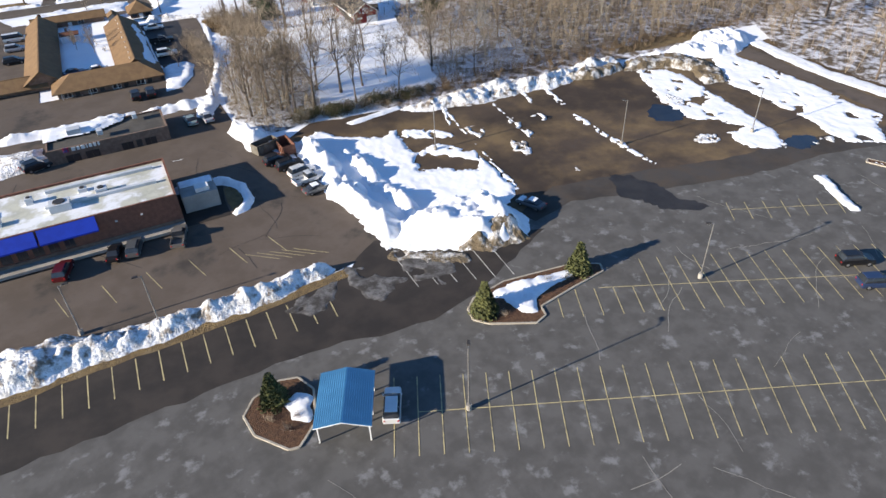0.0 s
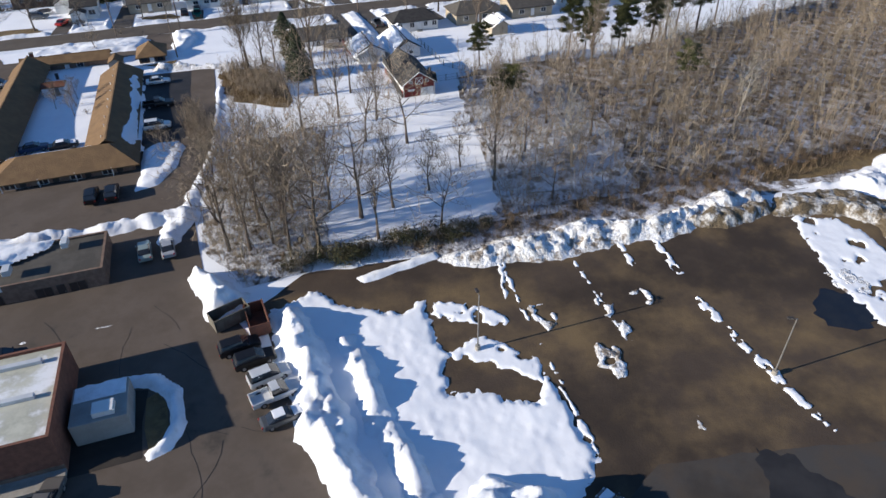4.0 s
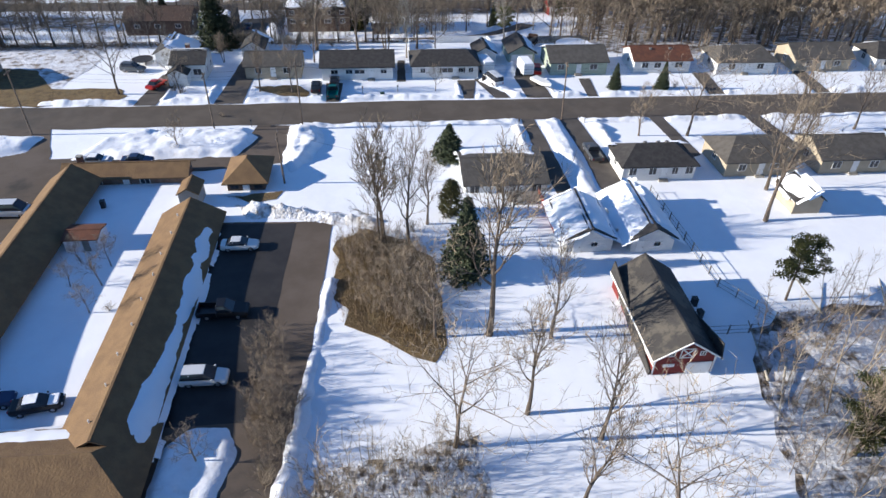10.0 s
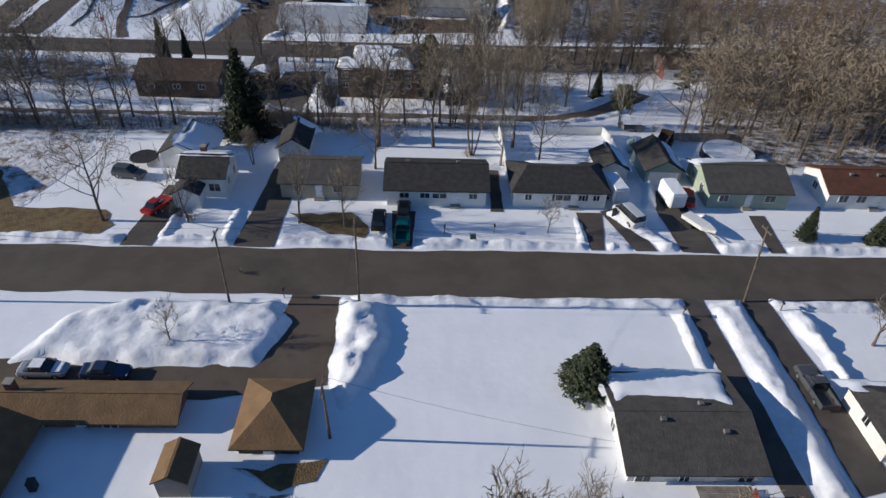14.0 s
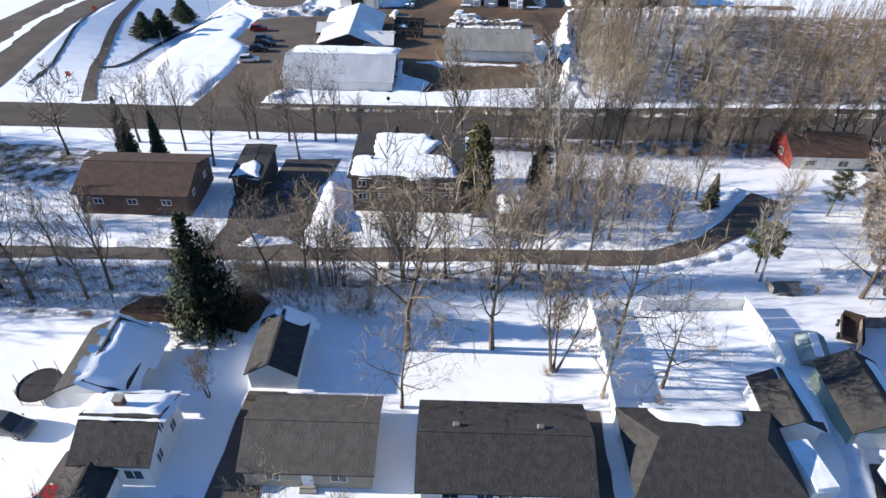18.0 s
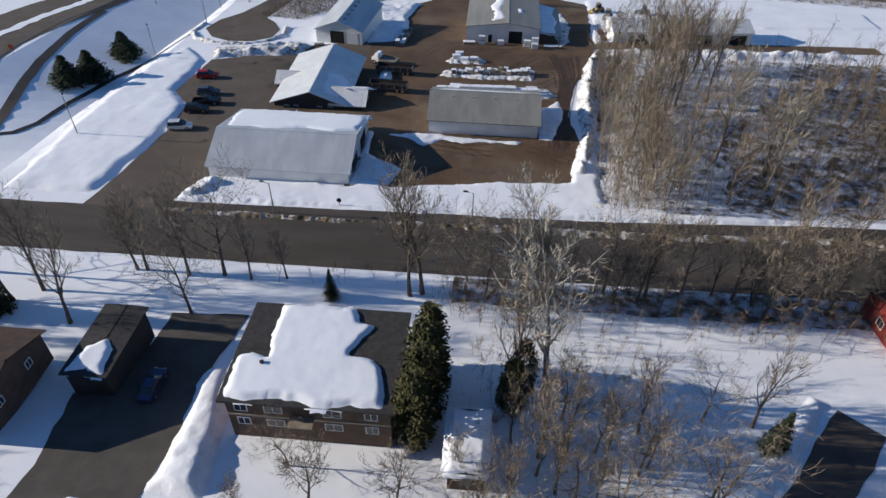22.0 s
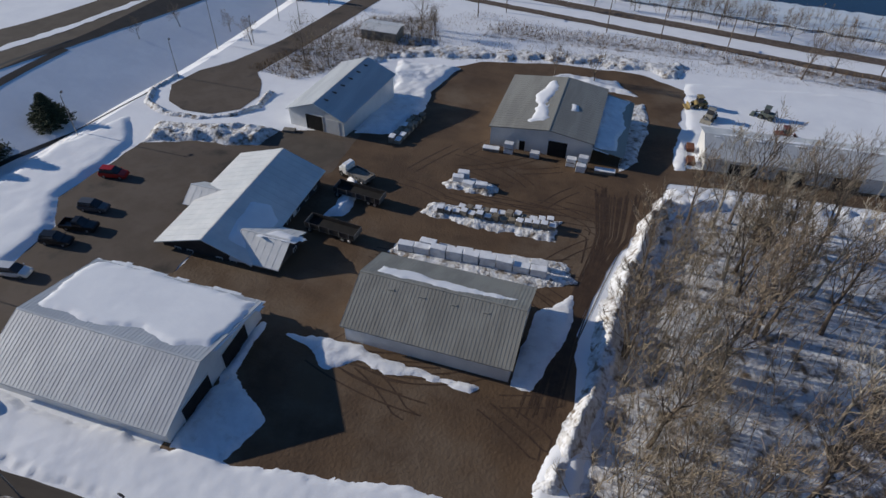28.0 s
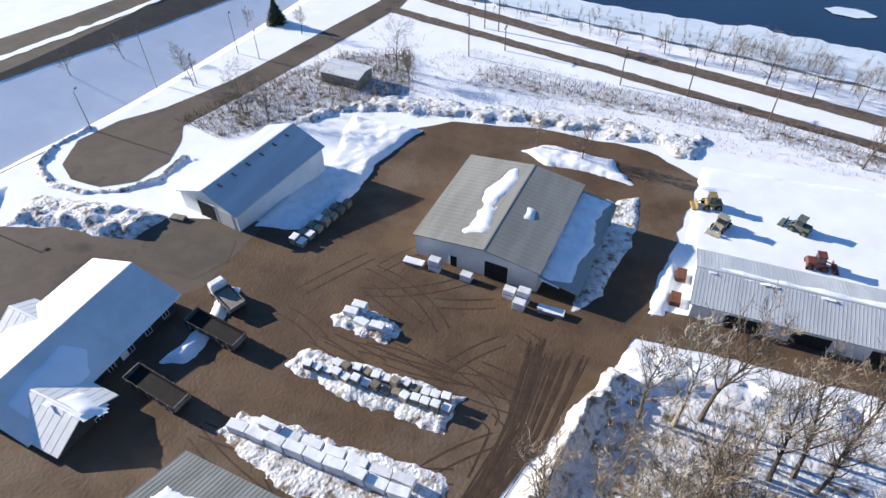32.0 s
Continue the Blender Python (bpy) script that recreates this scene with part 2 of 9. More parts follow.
WOOD_POLE = mat("weathered_pole_wood", (0.17, 0.13, 0.1), (0.11, 0.085, 0.065), 2.0, 0.9)
WOOD_GREY = mat("weathered_boards", (0.3, 0.27, 0.23), (0.2, 0.18, 0.15), 1.2, 0.9, rnd=0.15)
WHITE_PLASTIC = mat("white_wrap", (0.75, 0.76, 0.78), (0.6, 0.61, 0.63), 1.2, 0.5)
STONE = mat("pallet_stone", (0.3, 0.26, 0.2), (0.2, 0.17, 0.13), 2.0, 0.9, rnd=0.3)
TYRE = mat("tyre_rubber", (0.02, 0.02, 0.02), (0.03, 0.03, 0.03), 3.0, 0.85)
RIM = mat("wheel_rim", (0.45, 0.45, 0.46), (0.35, 0.35, 0.36), 3.0, 0.35, metal=0.8)
LAMP_GLASS = mat("lamp_lens", (0.6, 0.6, 0.58), (0.5, 0.5, 0.5), 3.0, 0.2)
TAIL_RED = mat("tail_light_red", (0.4, 0.02, 0.02), (0.3, 0.02, 0.02), 3.0, 0.3)
WATER = mat("river_water", (0.015, 0.035, 0.075), (0.012, 0.028, 0.06), 0.05, 0.15, bump=0.15, bscale=0.8, spec=0.5)
ICE = mat("ice", (0.7, 0.76, 0.82), (0.6, 0.68, 0.76), 0.2, 0.5)
BALLAST = mat("rail_ballast", (0.1, 0.075, 0.06), (0.15, 0.12, 0.1), 1.0, 0.95, bump=0.5)

# ---- the lie of the land: it falls in steps along y, from the terrace to the river ----
KV = [-400, 80, 117, 140, 165, 190, 212, 248, 254, 266, 274, 290, 305, 334, 355, 400, 420, 445, 470, 600, 2000]
KZ = [0, 0.2, 3, 3.8, 4.8, 4.6, 4.2, 4.5, 3.4, -0.6, -2.0, -4.4, -5.8, -8.1, -8.6, -12, -14.5, -16, -17, -20, -20]
_fine = np.arange(-412.0, 2013.0)
_win = np.hanning(25) / np.hanning(25).sum()
_soft = np.convolve(np.interp(_fine, KV, KZ), _win, "valid")
KNOTS = np.arange(-400.0, 1001.0, 4.0)
LEVEL = np.interp(KNOTS, _fine[12:-12], _soft)


def G(y):
    return np.interp(y, KNOTS, LEVEL)


def gz(y):
    return float(G(y))


def embank(x, y):
    """How far the land rises to the highway, west of the yard, over a hollow at its foot."""
    return float(np.interp(y, [328, 365], [0.0, 1.0]) * np.interp(x, [-75, -52, -47], [3.5, -2.0, 0.0]))


def fbm(x, y, s, seed=0.0):
    return noise.fractal(Vector((x * s + seed, y * s - seed, seed)), 0.9, 2.0, 4)


# ---- helpers for shapes ----
def mesh_of(name, verts, faces, material, smooth=False):
    me = bpy.data.meshes.new(name)
    me.from_pydata(verts, [], faces)
    me.materials.append(material)
    if smooth:
        me.polygons.foreach_set("use_smooth", [True] * len(me.polygons))
    me.update()
    return me


def part(name, bm, material, parent=None, label="", at=None):
    """Links a bmesh as one mesh object, under a thing or a part."""
    if isinstance(bm, bmesh.types.BMesh):
        me = bpy.data.meshes.new(name)
        bmesh.ops.recalc_face_normals(bm, faces=bm.faces)
        bm.to_mesh(me)
        bm.free()
        me.materials.append(material)
    else:
        me = bm
    ob = new(name, me)
    if parent is not None:
        ob.parent = parent
    if at is not None:
        ob.matrix_basis = at
    if label:
        ob["label"] = label
    return ob


def thing(name, m, label, category, group="", kind=""):
    ob = new(name)
    ob.empty_display_size = 0.3
    ob.matrix_basis = m
    return tagged(ob, label, category, group, kind)


def box(bm, x0, x1, y0, y1, z0, z1, bevel=0.0):
    v = [bm.verts.new(p) for p in ((x0, y0, z0), (x1, y0, z0), (x1, y1, z0), (x0, y1, z0), (x0, y0, z1), (x1, y0, z1), (x1, y1, z1), (x0, y1, z1))]
    f = [bm.faces.new([v[i] for i in q]) for q in ((3, 2, 1, 0), (4, 5, 6, 7), (0, 1, 5, 4), (1, 2, 6, 5), (2, 3, 7, 6), (3, 0, 4, 7))]
    if bevel:
        bmesh.ops.bevel(bm, geom=list({e for q in f for e in q.edges}), offset=bevel, segments=1, affect="EDGES")
    return bm


def boxed(*dims, bevel=0.0):
    return box(bmesh.new(), *dims, bevel=bevel)


def prism(pts, z0, z1):
    """A polygon in plan, raised from z0 to z1."""
    bm = bmesh.new()
    lo = [bm.verts.new((x, y, z0)) for x, y in pts]
    hi = [bm.verts.new((x, y, z1)) for x, y in pts]
    bm.faces.new(lo[::-1])
    bm.faces.new(hi)
    for i in range(len(pts)):
        j = (i + 1) % len(pts)
        bm.faces.new((lo[i], lo[j], hi[j], hi[i]))
    return bm


def solid(pts, x0, x1, axis="x"):
    """A profile of (across, up) drawn along an axis."""
    bm = bmesh.new()
    place = (lambda a, b, c: (c, a, b)) if axis == "x" else (lambda a, b, c: (a, c, b))
    lo = [bm.verts.new(place(a, b, x0)) for a, b in pts]
    hi = [bm.verts.new(place(a, b, x1)) for a, b in pts]
    bm.faces.new(lo)
    bm.faces.new(hi[::-1])
    for i in range(len(pts)):
        j = (i + 1) % len(pts)
        bm.faces.new((lo[j], lo[i], hi[i], hi[j]))
    return bm


def tube(bm, p, q, r0, r1, n=6):
    p, q = Vector(p), Vector(q)
    w = (q - p).normalized()
    a = w.orthogonal().normalized()
    b = w.cross(a)
    ring = lambda c, r: [bm.verts.new(c + r * (math.cos(6.2832 * k / n) * a + math.sin(6.2832 * k / n) * b)) for k in range(n)]
    lo, hi = ring(p, r0), ring(q, r1)
    for k in range(n):
        bm.faces.new((lo[k], lo[(k + 1) % n], hi[(k + 1) % n], hi[k]))
    bm.faces.new(lo[::-1])
    bm.faces.new(hi)
    return bm


def pole(*a):
    return tube(bmesh.new(), *a)


def rough_ring(pts, step, jitter, seed):
    """The outline with its long sides broken up and made uneven."""
    out = []
    for i, p in enumerate(pts):
        a, b = Vector(p).to_2d(), Vector(pts[(i + 1) % len(pts)]).to_2d()
        n = max(1, int((b - a).length / step))
        side = Vector((-(b - a).y, (b - a).x)).normalized()
        for k in range(n):
            c = a.lerp(b, k / n)
            if k:
                c = c + side * jitter * (fbm(c.x, c.y, 0.35, seed) + 0.5 * fbm(c.x, c.y, 1.3, seed + 9))
            out.append((c.x, c.y))
    return out


def drape(name, pts, dz, material, label, category="", jitter=0.0, step=2.0, seed=0.0, parent=None, lift=False):
    """A thin sheet laid on the land."""
    if jitter:
        pts = rough_ring(pts, step, jitter, seed)
    bm = bmesh.new()
    bm.faces.new([bm.verts.new((x, y, 0)) for x, y in pts])
    lo, hi = min(p[1] for p in pts), max(p[1] for p in pts)
    for y in KNOTS:
        if lo < y < hi:
            bmesh.ops.bisect_plane(bm, geom=bm.verts[:] + bm.edges[:] + bm.faces[:], plane_co=(0, y, 0), plane_no=(0, 1, 0), dist=1e-5)
    for x in (-47.0, -52.0, -75.0):
        if lift and min(p[0] for p in pts) < x < max(p[0] for p in pts):
            bmesh.ops.bisect_plane(bm, geom=bm.verts[:] + bm.edges[:] + bm.faces[:], plane_co=(x, 0, 0), plane_no=(1, 0, 0), dist=1e-5)
    bmesh.ops.triangulate(bm, faces=bm.faces)
    for v in bm.verts:
        v.co.z = gz(v.co.y) + dz + (embank(v.co.x, v.co.y) if lift else 0)
    for f in bm.faces:
        f.normal_update()
        if f.normal.z < 0:
            f.normal_flip()
    me = bpy.data.meshes.new(name)
    bm.to_mesh(me)
    bm.free()
    me.materials.append(material)
    ob = new(name, me)
    if parent is not None:
        ob.parent = parent
        return ob
    return tagged(ob, label, category, kind="structure")


def inside_depth(pts, X, Y):
    """How far each place lies inside the outline (outside: minus)."""
    P = np.array(pts, float)
    D = np.full(X.shape, 1e9)
    odd = np.zeros(X.shape, bool)
    for (ax, ay), (bx, by) in zip(P, np.roll(P, -1, 0)):
        dx, dy = bx - ax, by - ay
        k = np.clip(((X - ax) * dx + (Y - ay) * dy) / (dx * dx + dy * dy + 1e-9), 0, 1)
        D = np.minimum(D, np.hypot(X - ax - k * dx, Y - ay - k * dy))
        with np.errstate(divide="ignore", invalid="ignore"):
            cross = ((ay > Y) != (by > Y)) & (X < (bx - ax) * (Y - ay) / (by - ay + 1e-12) + ax)
        odd ^= cross
    return np.where(odd, D, -D)


_gn = np.random.RandomState(5).rand(256, 256)


def lattice(X, Y, s, seed=0):
    """Smooth value noise in -1..1 on arrays."""
    x, y = X * s + 17.3 * seed, Y * s - 9.1 * seed
    i, j = np.floor(x).astype(int), np.floor(y).astype(int)
    f, g = x - i, y - j
    f, g = f * f * (3 - 2 * f), g * g * (3 - 2 * g)
    h = lambda a, b: _gn[a % 256, b % 256]
    return 2 * ((h(i, j) * (1 - f) + h(i + 1, j) * f) * (1 - g) + (h(i, j + 1) * (1 - f) + h(i + 1, j + 1) * f) * g) - 1


def many(X, Y, s, seed=0):
    return lattice(X, Y, s, seed) + 0.5 * lattice(X, Y, 2.1 * s, seed + 3) + 0.25 * lattice(X, Y, 4.3 * s, seed + 5)


def snow(name, pts, high, edge, label, material=None, rough=0.3, ragged=0.5, cell=0.6, seed=1, holes=0.0, category="snow", parent=None, base=None, hscale=0.13, fine=0.0):
    """Snow lying inside an outline: it rises over 'edge' metres to 'high', with lumps and a ragged rim."""
    xs = np.arange(min(p[0] for p in pts) - 2, max(p[0] for p in pts) + 2 + cell, cell)
    ys = np.arange(min(p[1] for p in pts) - 2, max(p[1] for p in pts) + 2 + cell, cell)
    X, Y = np.meshgrid(xs, ys, indexing="ij")
    X = X + 0.3 * cell * lattice(X, Y, 1.7, 11)
    Y = Y + 0.3 * cell * lattice(Y, X, 1.7, 12)
    D = inside_depth(pts, X, Y) + ragged * (many(X, Y, 0.28, seed) + 0.3 * many(X, Y, 1.3, seed + 60))
    if holes:
        D = np.minimum(D, 4 * (holes + many(X, Y, hscale, seed + 7)))
    if fine:
        D = D + fine * (lattice(X, Y, 2.3, seed + 90) + 0.7 * lattice(X, Y, 0.9, seed + 91))
    k = np.clip(D / edge, 0, 1)
    k = k * k * (3 - 2 * k)
    Z = high * k * (1 + rough * many(X, Y, 0.35, seed + 20) + 0.5 * rough * many(X, Y, 1.1, seed + 30) + 0.3 * rough * np.abs(many(X, Y, 2.3, seed + 40))) + 0.05 * k
    Z = np.where(D < 0, np.maximum(-0.25, 0.35 * D), Z) + (G(Y) if base is None else base) + 0.01
    keep = D > -1.2 * cell
    idx = -np.ones(X.shape, int)
    cells = keep[:-1, :-1] | keep[1:, :-1] | keep[1:, 1:] | keep[:-1, 1:]
    used = np.zeros(X.shape, bool)
    used[:-1, :-1] |= cells
    used[1:, :-1] |= cells
    used[1:, 1:] |= cells
    used[:-1, 1:] |= cells
    idx[used] = np.arange(used.sum())
    verts = np.stack([X[used], Y[used], Z[used]], 1)
    a, b = np.nonzero(cells)
    faces = np.stack([idx[a, b], idx[a + 1, b], idx[a + 1, b + 1], idx[a, b + 1]], 1)
    ob = new(name, mesh_of(name, verts.tolist(), faces.tolist(), material or SNOW, True))
    if parent is not None:
        ob.parent = parent
        return ob
    return tagged(ob, label, category, kind="structure")


def strip(pts, width):
    """The outline of a band of that width along a line."""
    left, right = [], []
    for i, p in enumerate(pts):
        a, b = Vector(pts[max(i - 1, 0)]), Vector(pts[min(i + 1, len(pts) - 1)])
        d = (b - a).normalized()
        w = width[i] if isinstance(width, (list, tuple)) else width
        left.append((p[0] - d.y * w / 2, p[1] + d.x * w / 2))
        right.append((p[0] + d.y * w / 2, p[1] - d.x * w / 2))
    return left + right[::-1]


def turned(pts, x, y, deg):
    c, s = math.cos(radians(deg)), math.sin(radians(deg))
    return [(x + c * a - s * b, y + s * a + c * b) for a, b in pts]

# ---- land ----
rows_y = np.concatenate([[-400.0, -200, -100, -40], KNOTS[(KNOTS >= -20) & (KNOTS <= 540)], [560.0, 600, 700, 1000, 2500]])
cols_x = np.concatenate([[-2500.0, -900, -500, -300], np.arange(-200, -79, 20.0), [-75.0, -52, -47], np.arange(-40, 261, 20.0), [340.0, 500, 900, 2500]])
gv = [(x, y, gz(min(y, 1000)) - 0.02 + embank(x, y)) for y in rows_y for x in cols_x]
nc = len(cols_x)
gf = [(j * nc + i, j * nc + i + 1, (j + 1) * nc + i + 1, (j + 1) * nc + i) for j in range(len(rows_y) - 1) for i in range(nc - 1)]
tagged(new("ground", mesh_of("ground", gv, gf, SNOW_FIELD)), "snow-covered ground falling in terraces to the river", "ground", kind="structure")

# the shopping-centre car park, its back part and the drive between
drape("car_park", [(-60, -60), (150, -60), (150, 52), (112, 60), (96, 62), (80, 66), (66, 70), (56, 72), (48, 66), (30, 66), (20, 64), (-60, 60)], 0.02, ASPHALT, "worn dark grey asphalt car park with faded paint", "car park")
drape("drive_lane", [(-60, 42), (-20, 52), (8, 53.4), (18, 52.4), (27, 51), (34, 52.8), (40, 56), (49.6, 60.4), (44, 62), (40, 66), (27, 70), (20, 64), (8, 63), (-60, 60)], 0.03, ASPHALT_WET, "dark wet asphalt lane along the snow bank", "lane", jitter=0.5)
drape("back_lot", [(27, 68), (40, 64), (50, 65), (57.4, 68.4), (69, 65.6), (81, 62.4), (91, 60.2), (102, 60), (125, 54), (150, 50), (150, 96), (126, 98), (96, 102), (50, 106), (30, 108), (24, 104)], 0.025, LOT_DIRT, "muddy brown disused asphalt lot with melting snow", "car park", jitter=0.5)
drape("lot_edge", strip([(49, 64), (57.4, 67), (69, 64), (81, 60.8), (91, 58.6), (102, 58.2), (125, 52), (150, 47)], [3, 5, 6, 6, 6, 6, 6, 6]), 0.03, LOT_EDGE, "wet asphalt and mud where two lots meet", "car park", jitter=0.7)
drape("restaurant_lot", [(-80, 66), (-20, 68), (20, 66), (29, 68), (27, 85), (22, 100), (18, 110), (17, 127), (-80, 127)], 0.028, ASPHALT_BROWN, "brownish worn asphalt lot round the restaurant", "car park")
drape("pizza_shop_lot", [(6.5, 106), (18, 107), (17, 131), (-4, 128), (-80, 130), (-80, 126), (-12, 127), (6, 127)], 0.033, ASPHALT_BROWN, "asphalt drive behind the pizza shop", "drive")
drape("motel_lot", [(-80, 127), (-4, 127), (15.6, 128), (18.4, 136), (21.4, 147), (22.4, 158), (23.6, 182.4), (7, 183), (7, 142), (-80, 142)], 0.03, ASPHALT_BROWN, "brown asphalt lot beside the motel", "car park", jitter=0.3)
drape("motel_parking", [(8, 150.4), (16.8, 150.4), (18, 160), (18.8, 182.2), (8, 182.6)], 0.037, ASPHALT_DARK, "near-black asphalt strip beside the motel wing", "car park", jitter=0.1)
drape("motel_rear_lot", [(-80, 141.6), (-14, 141.6), (-14, 197.4), (-80, 197.4)], 0.032, ASPHALT_BROWN, "brown asphalt lot behind the motel wing", "car park", jitter=0.3)
drape("motel_forecourt", [(-80, 197), (4, 197), (15, 199), (15.5, 212), (9.5, 212.6), (8, 203), (-20, 202), (-24, 213), (-36, 213), (-80, 206)], 0.03, ASPHALT_BROWN, "asphalt forecourt of the motel", "car park", jitter=0.3)

# streets
drape("road_street", [(-300, 212.4), (300, 212.4), (300, 221.3), (-300, 220.6)], 0.035, ROAD, "grey-brown asphalt residential street", "road", jitter=0.35, step=3)
drape("road_highway", [(-300, 311.3), (300, 312.2), (300, 329), (80, 325.4), (22, 324), (-300, 322)], 0.035, ROAD_DARK, "wide grey-brown asphalt road past the yard", "road", jitter=0.2, step=3)
drape("road_lane", [(-90, 264.5), (-20, 266.4), (12, 267.6), (30, 268.4), (41, 268), (48, 268.6), (56, 272.2), (64.5, 278.6), (70.5, 284.4), (74, 289), (70.4, 292.4), (65, 286), (61.4, 281.6), (56.6, 276.8), (49.6, 273), (41.5, 272.4), (30, 272.2), (12, 271.8), (-6, 270.2), (-20, 269.8), (-90, 268)], 0.035, ASPHALT_BROWN, "narrow brown back lane curving uphill", "lane", jitter=0.4)

# industrial yard by the river
drape("yard_ground", [(7, 333), (46, 336.5), (47.5, 354), (46, 366), (49, 380), (54, 395), (57, 408), (57, 420), (58, 446), (48, 451), (30, 450), (12, 445), (7, 440), (3, 428), (0, 404), (-1, 394), (4, 386), (8, 358)], 0.03, YARD_DIRT, "brown packed-earth yard with tyre ruts", "yard", jitter=0.6)
drape("yard_passage", [(-17, 352), (9, 352), (9, 362), (6, 384), (1, 394), (-1, 388), (-8, 374), (-8, 357)], 0.028, YARD_DIRT, "brown packed earth between office and shed", "yard", jitter=0.3)
drape("shed_forecourt", [(55, 405), (64, 406.6), (80, 408.4), (130, 412), (130, 418), (88, 415.4), (58, 412)], 0.06, YARD_DIRT, "brown earth before the long open shed", "yard", jitter=0.4)
drape("yard_car_park", [(-33, 321), (-19, 321), (-16, 332), (-17, 347), (-8, 357), (-8, 374), (1, 388), (0, 404), (-14, 398), (-22, 391), (-35, 385), (-35.6, 366), (-30.4, 360), (-29.6, 350), (-32, 330)], 0.034, ASPHALT_BROWN, "asphalt car park beside the office", "car park", jitter=0.3)
drape("turning_loop", [(-41, 401), (-36, 398.5), (-30, 399), (-26, 403), (-26, 410), (-29, 416), (-33, 421), (-30, 440), (-26, 470), (-23, 489), (-24, 500), (-29, 500), (-30, 488), (-33, 470), (-37, 440), (-41, 425), (-45, 417), (-45.5, 408)], 0.034, ASPHALT_BROWN, "asphalt turning loop and access road", "road", jitter=0.15)

drape("road_far", [(-76.4, 326), (-76.4, 380), (-73.4, 408), (-72, 424), (-68.6, 445), (-65, 470), (-58, 520), (-54, 560), (-74, 560), (-80, 500), (-85.8, 453), (-90, 430), (-94, 412), (-95.6, 390), (-96, 326)], 0.05, ROAD, "divided asphalt highway beyond the yard", "road", jitter=0.2, lift=True)
drape("snow_median", strip([(-86, 330), (-86, 380), (-83.2, 406), (-80, 430), (-77.6, 444), (-75.6, 459), (-69, 505)], [2.6, 2.6, 2.8, 2.2, 2.2, 2.0, 2.0]), 0.12, SNOW_FIELD, "strip of snow between the highway lanes", "snow", jitter=0.9, step=2.0, lift=True)
drape("footpath", strip([(-54.5, 325), (-58.6, 334), (-61.6, 342.6), (-63.4, 352), (-66.4, 363), (-69, 374), (-71.6, 391), (-73, 410)], [3.0, 2.4, 2.2, 2.0, 2.0, 2.0, 1.8, 1.6]), 0.05, ASPHALT_BROWN, "narrow asphalt footpath through the snow", "path", jitter=0.1, lift=True)
drape("footpath", strip([(-61, 343.6), (-58, 345.4), (-56, 350), (-55.5, 360), (-53.8, 375), (-51, 388), (-47.6, 402), (-48.4, 408)], 1.1), 0.05, ASPHALT_DARK, "narrow dark path round the snowfield", "path", lift=True)
# this ditch is a flat dark strip standing for a kerb's shadow
drape("ditch", strip([(-71.4, 333), (-71, 343), (-74.6, 362), (-76.8, 380), (-76.4, 398), (-74.8, 414)], 0.8), 0.055, ASPHALT_DARK, "dark strip drawn for a kerb's shadow along the highway", "ditch", jitter=0.2, lift=True)
drape("river", [(-300, 507), (1000, 512), (1000, 900), (-300, 900)], 0.5, WATER, "dark blue open river", "water")
drape("rail_bed", [(-120, 516), (-15, 494), (25, 487), (87, 478), (300, 455), (300, 459), (87, 482), (25, 491), (-15, 498), (-120, 520)], 0.05, BALLAST, "dark gravel bed of the railway", "railway", jitter=0.3)
drape("track_road", [(-24, 485), (25, 478), (87, 468.5), (300, 445), (300, 448), (87, 471.5), (25, 481), (-24, 488.5)], 0.045, BALLAST, "muddy track beside the railway", "track", jitter=0.4)


# ---- buildings ----
def window(parent, m, w, h, frame_mat=None, bars=1):
    """A framed pane that stands on a wall; m: its lower middle, facing -y."""
    f = 0.07
    bm = bmesh.new()
    for d in ((-w / 2, w / 2, -0.06, 0.02, 0, f), (-w / 2, w / 2, -0.06, 0.02, h - f, h), (-w / 2, -w / 2 + f, -0.06, 0.02, f, h - f), (w / 2 - f, w / 2, -0.06, 0.02, f, h - f)):
        box(bm, *d)
    for k in range(bars):
        x = -w / 2 + w * (k + 1) / (bars + 1)
        box(bm, x - 0.03, x + 0.03, -0.05, 0.01, f, h - f)
    win = part("window", bm, frame_mat or FRAME_WHITE, parent, at=m)
    part("pane", boxed(-w / 2 + f, w / 2 - f, -0.025, -0.015, f, h - f), GLASS, win)
    return win


def door(parent, m, w, h, material, handle=True):
    d = part("door", boxed(-w / 2, w / 2, -0.06, 0.01, 0, h, bevel=0.015), material, parent, at=m)
    if handle:
        part("handle", boxed(w / 2 - 0.16, w / 2 - 0.06, -0.12, -0.06, 0.95, 1.05), STEEL, d)
    return d


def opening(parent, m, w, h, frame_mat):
    """A large doorway: a flat panel coloured as the shade inside, in a raised frame."""
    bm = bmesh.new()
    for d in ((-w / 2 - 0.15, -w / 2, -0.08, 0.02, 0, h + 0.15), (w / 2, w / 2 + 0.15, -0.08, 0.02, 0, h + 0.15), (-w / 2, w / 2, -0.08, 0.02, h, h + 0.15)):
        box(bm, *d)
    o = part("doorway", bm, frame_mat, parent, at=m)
    part("recess", boxed(-w / 2, w / 2, -0.03, 0.01, 0, h), SHADE_BLACK, o)
    return o


def side(face, w, d):
    """The pose of a wall's lower middle, facing outwards: s, n, e, w of a footprint w by d round the origin."""
    return {"s": pose(0, -d / 2, 0), "n": pose(0, d / 2, 0, 0, 0, 180), "e": pose(w / 2, 0, 0, 0, 0, 90), "w": pose(-w / 2, 0, 0, 0, 0, -90)}[face]


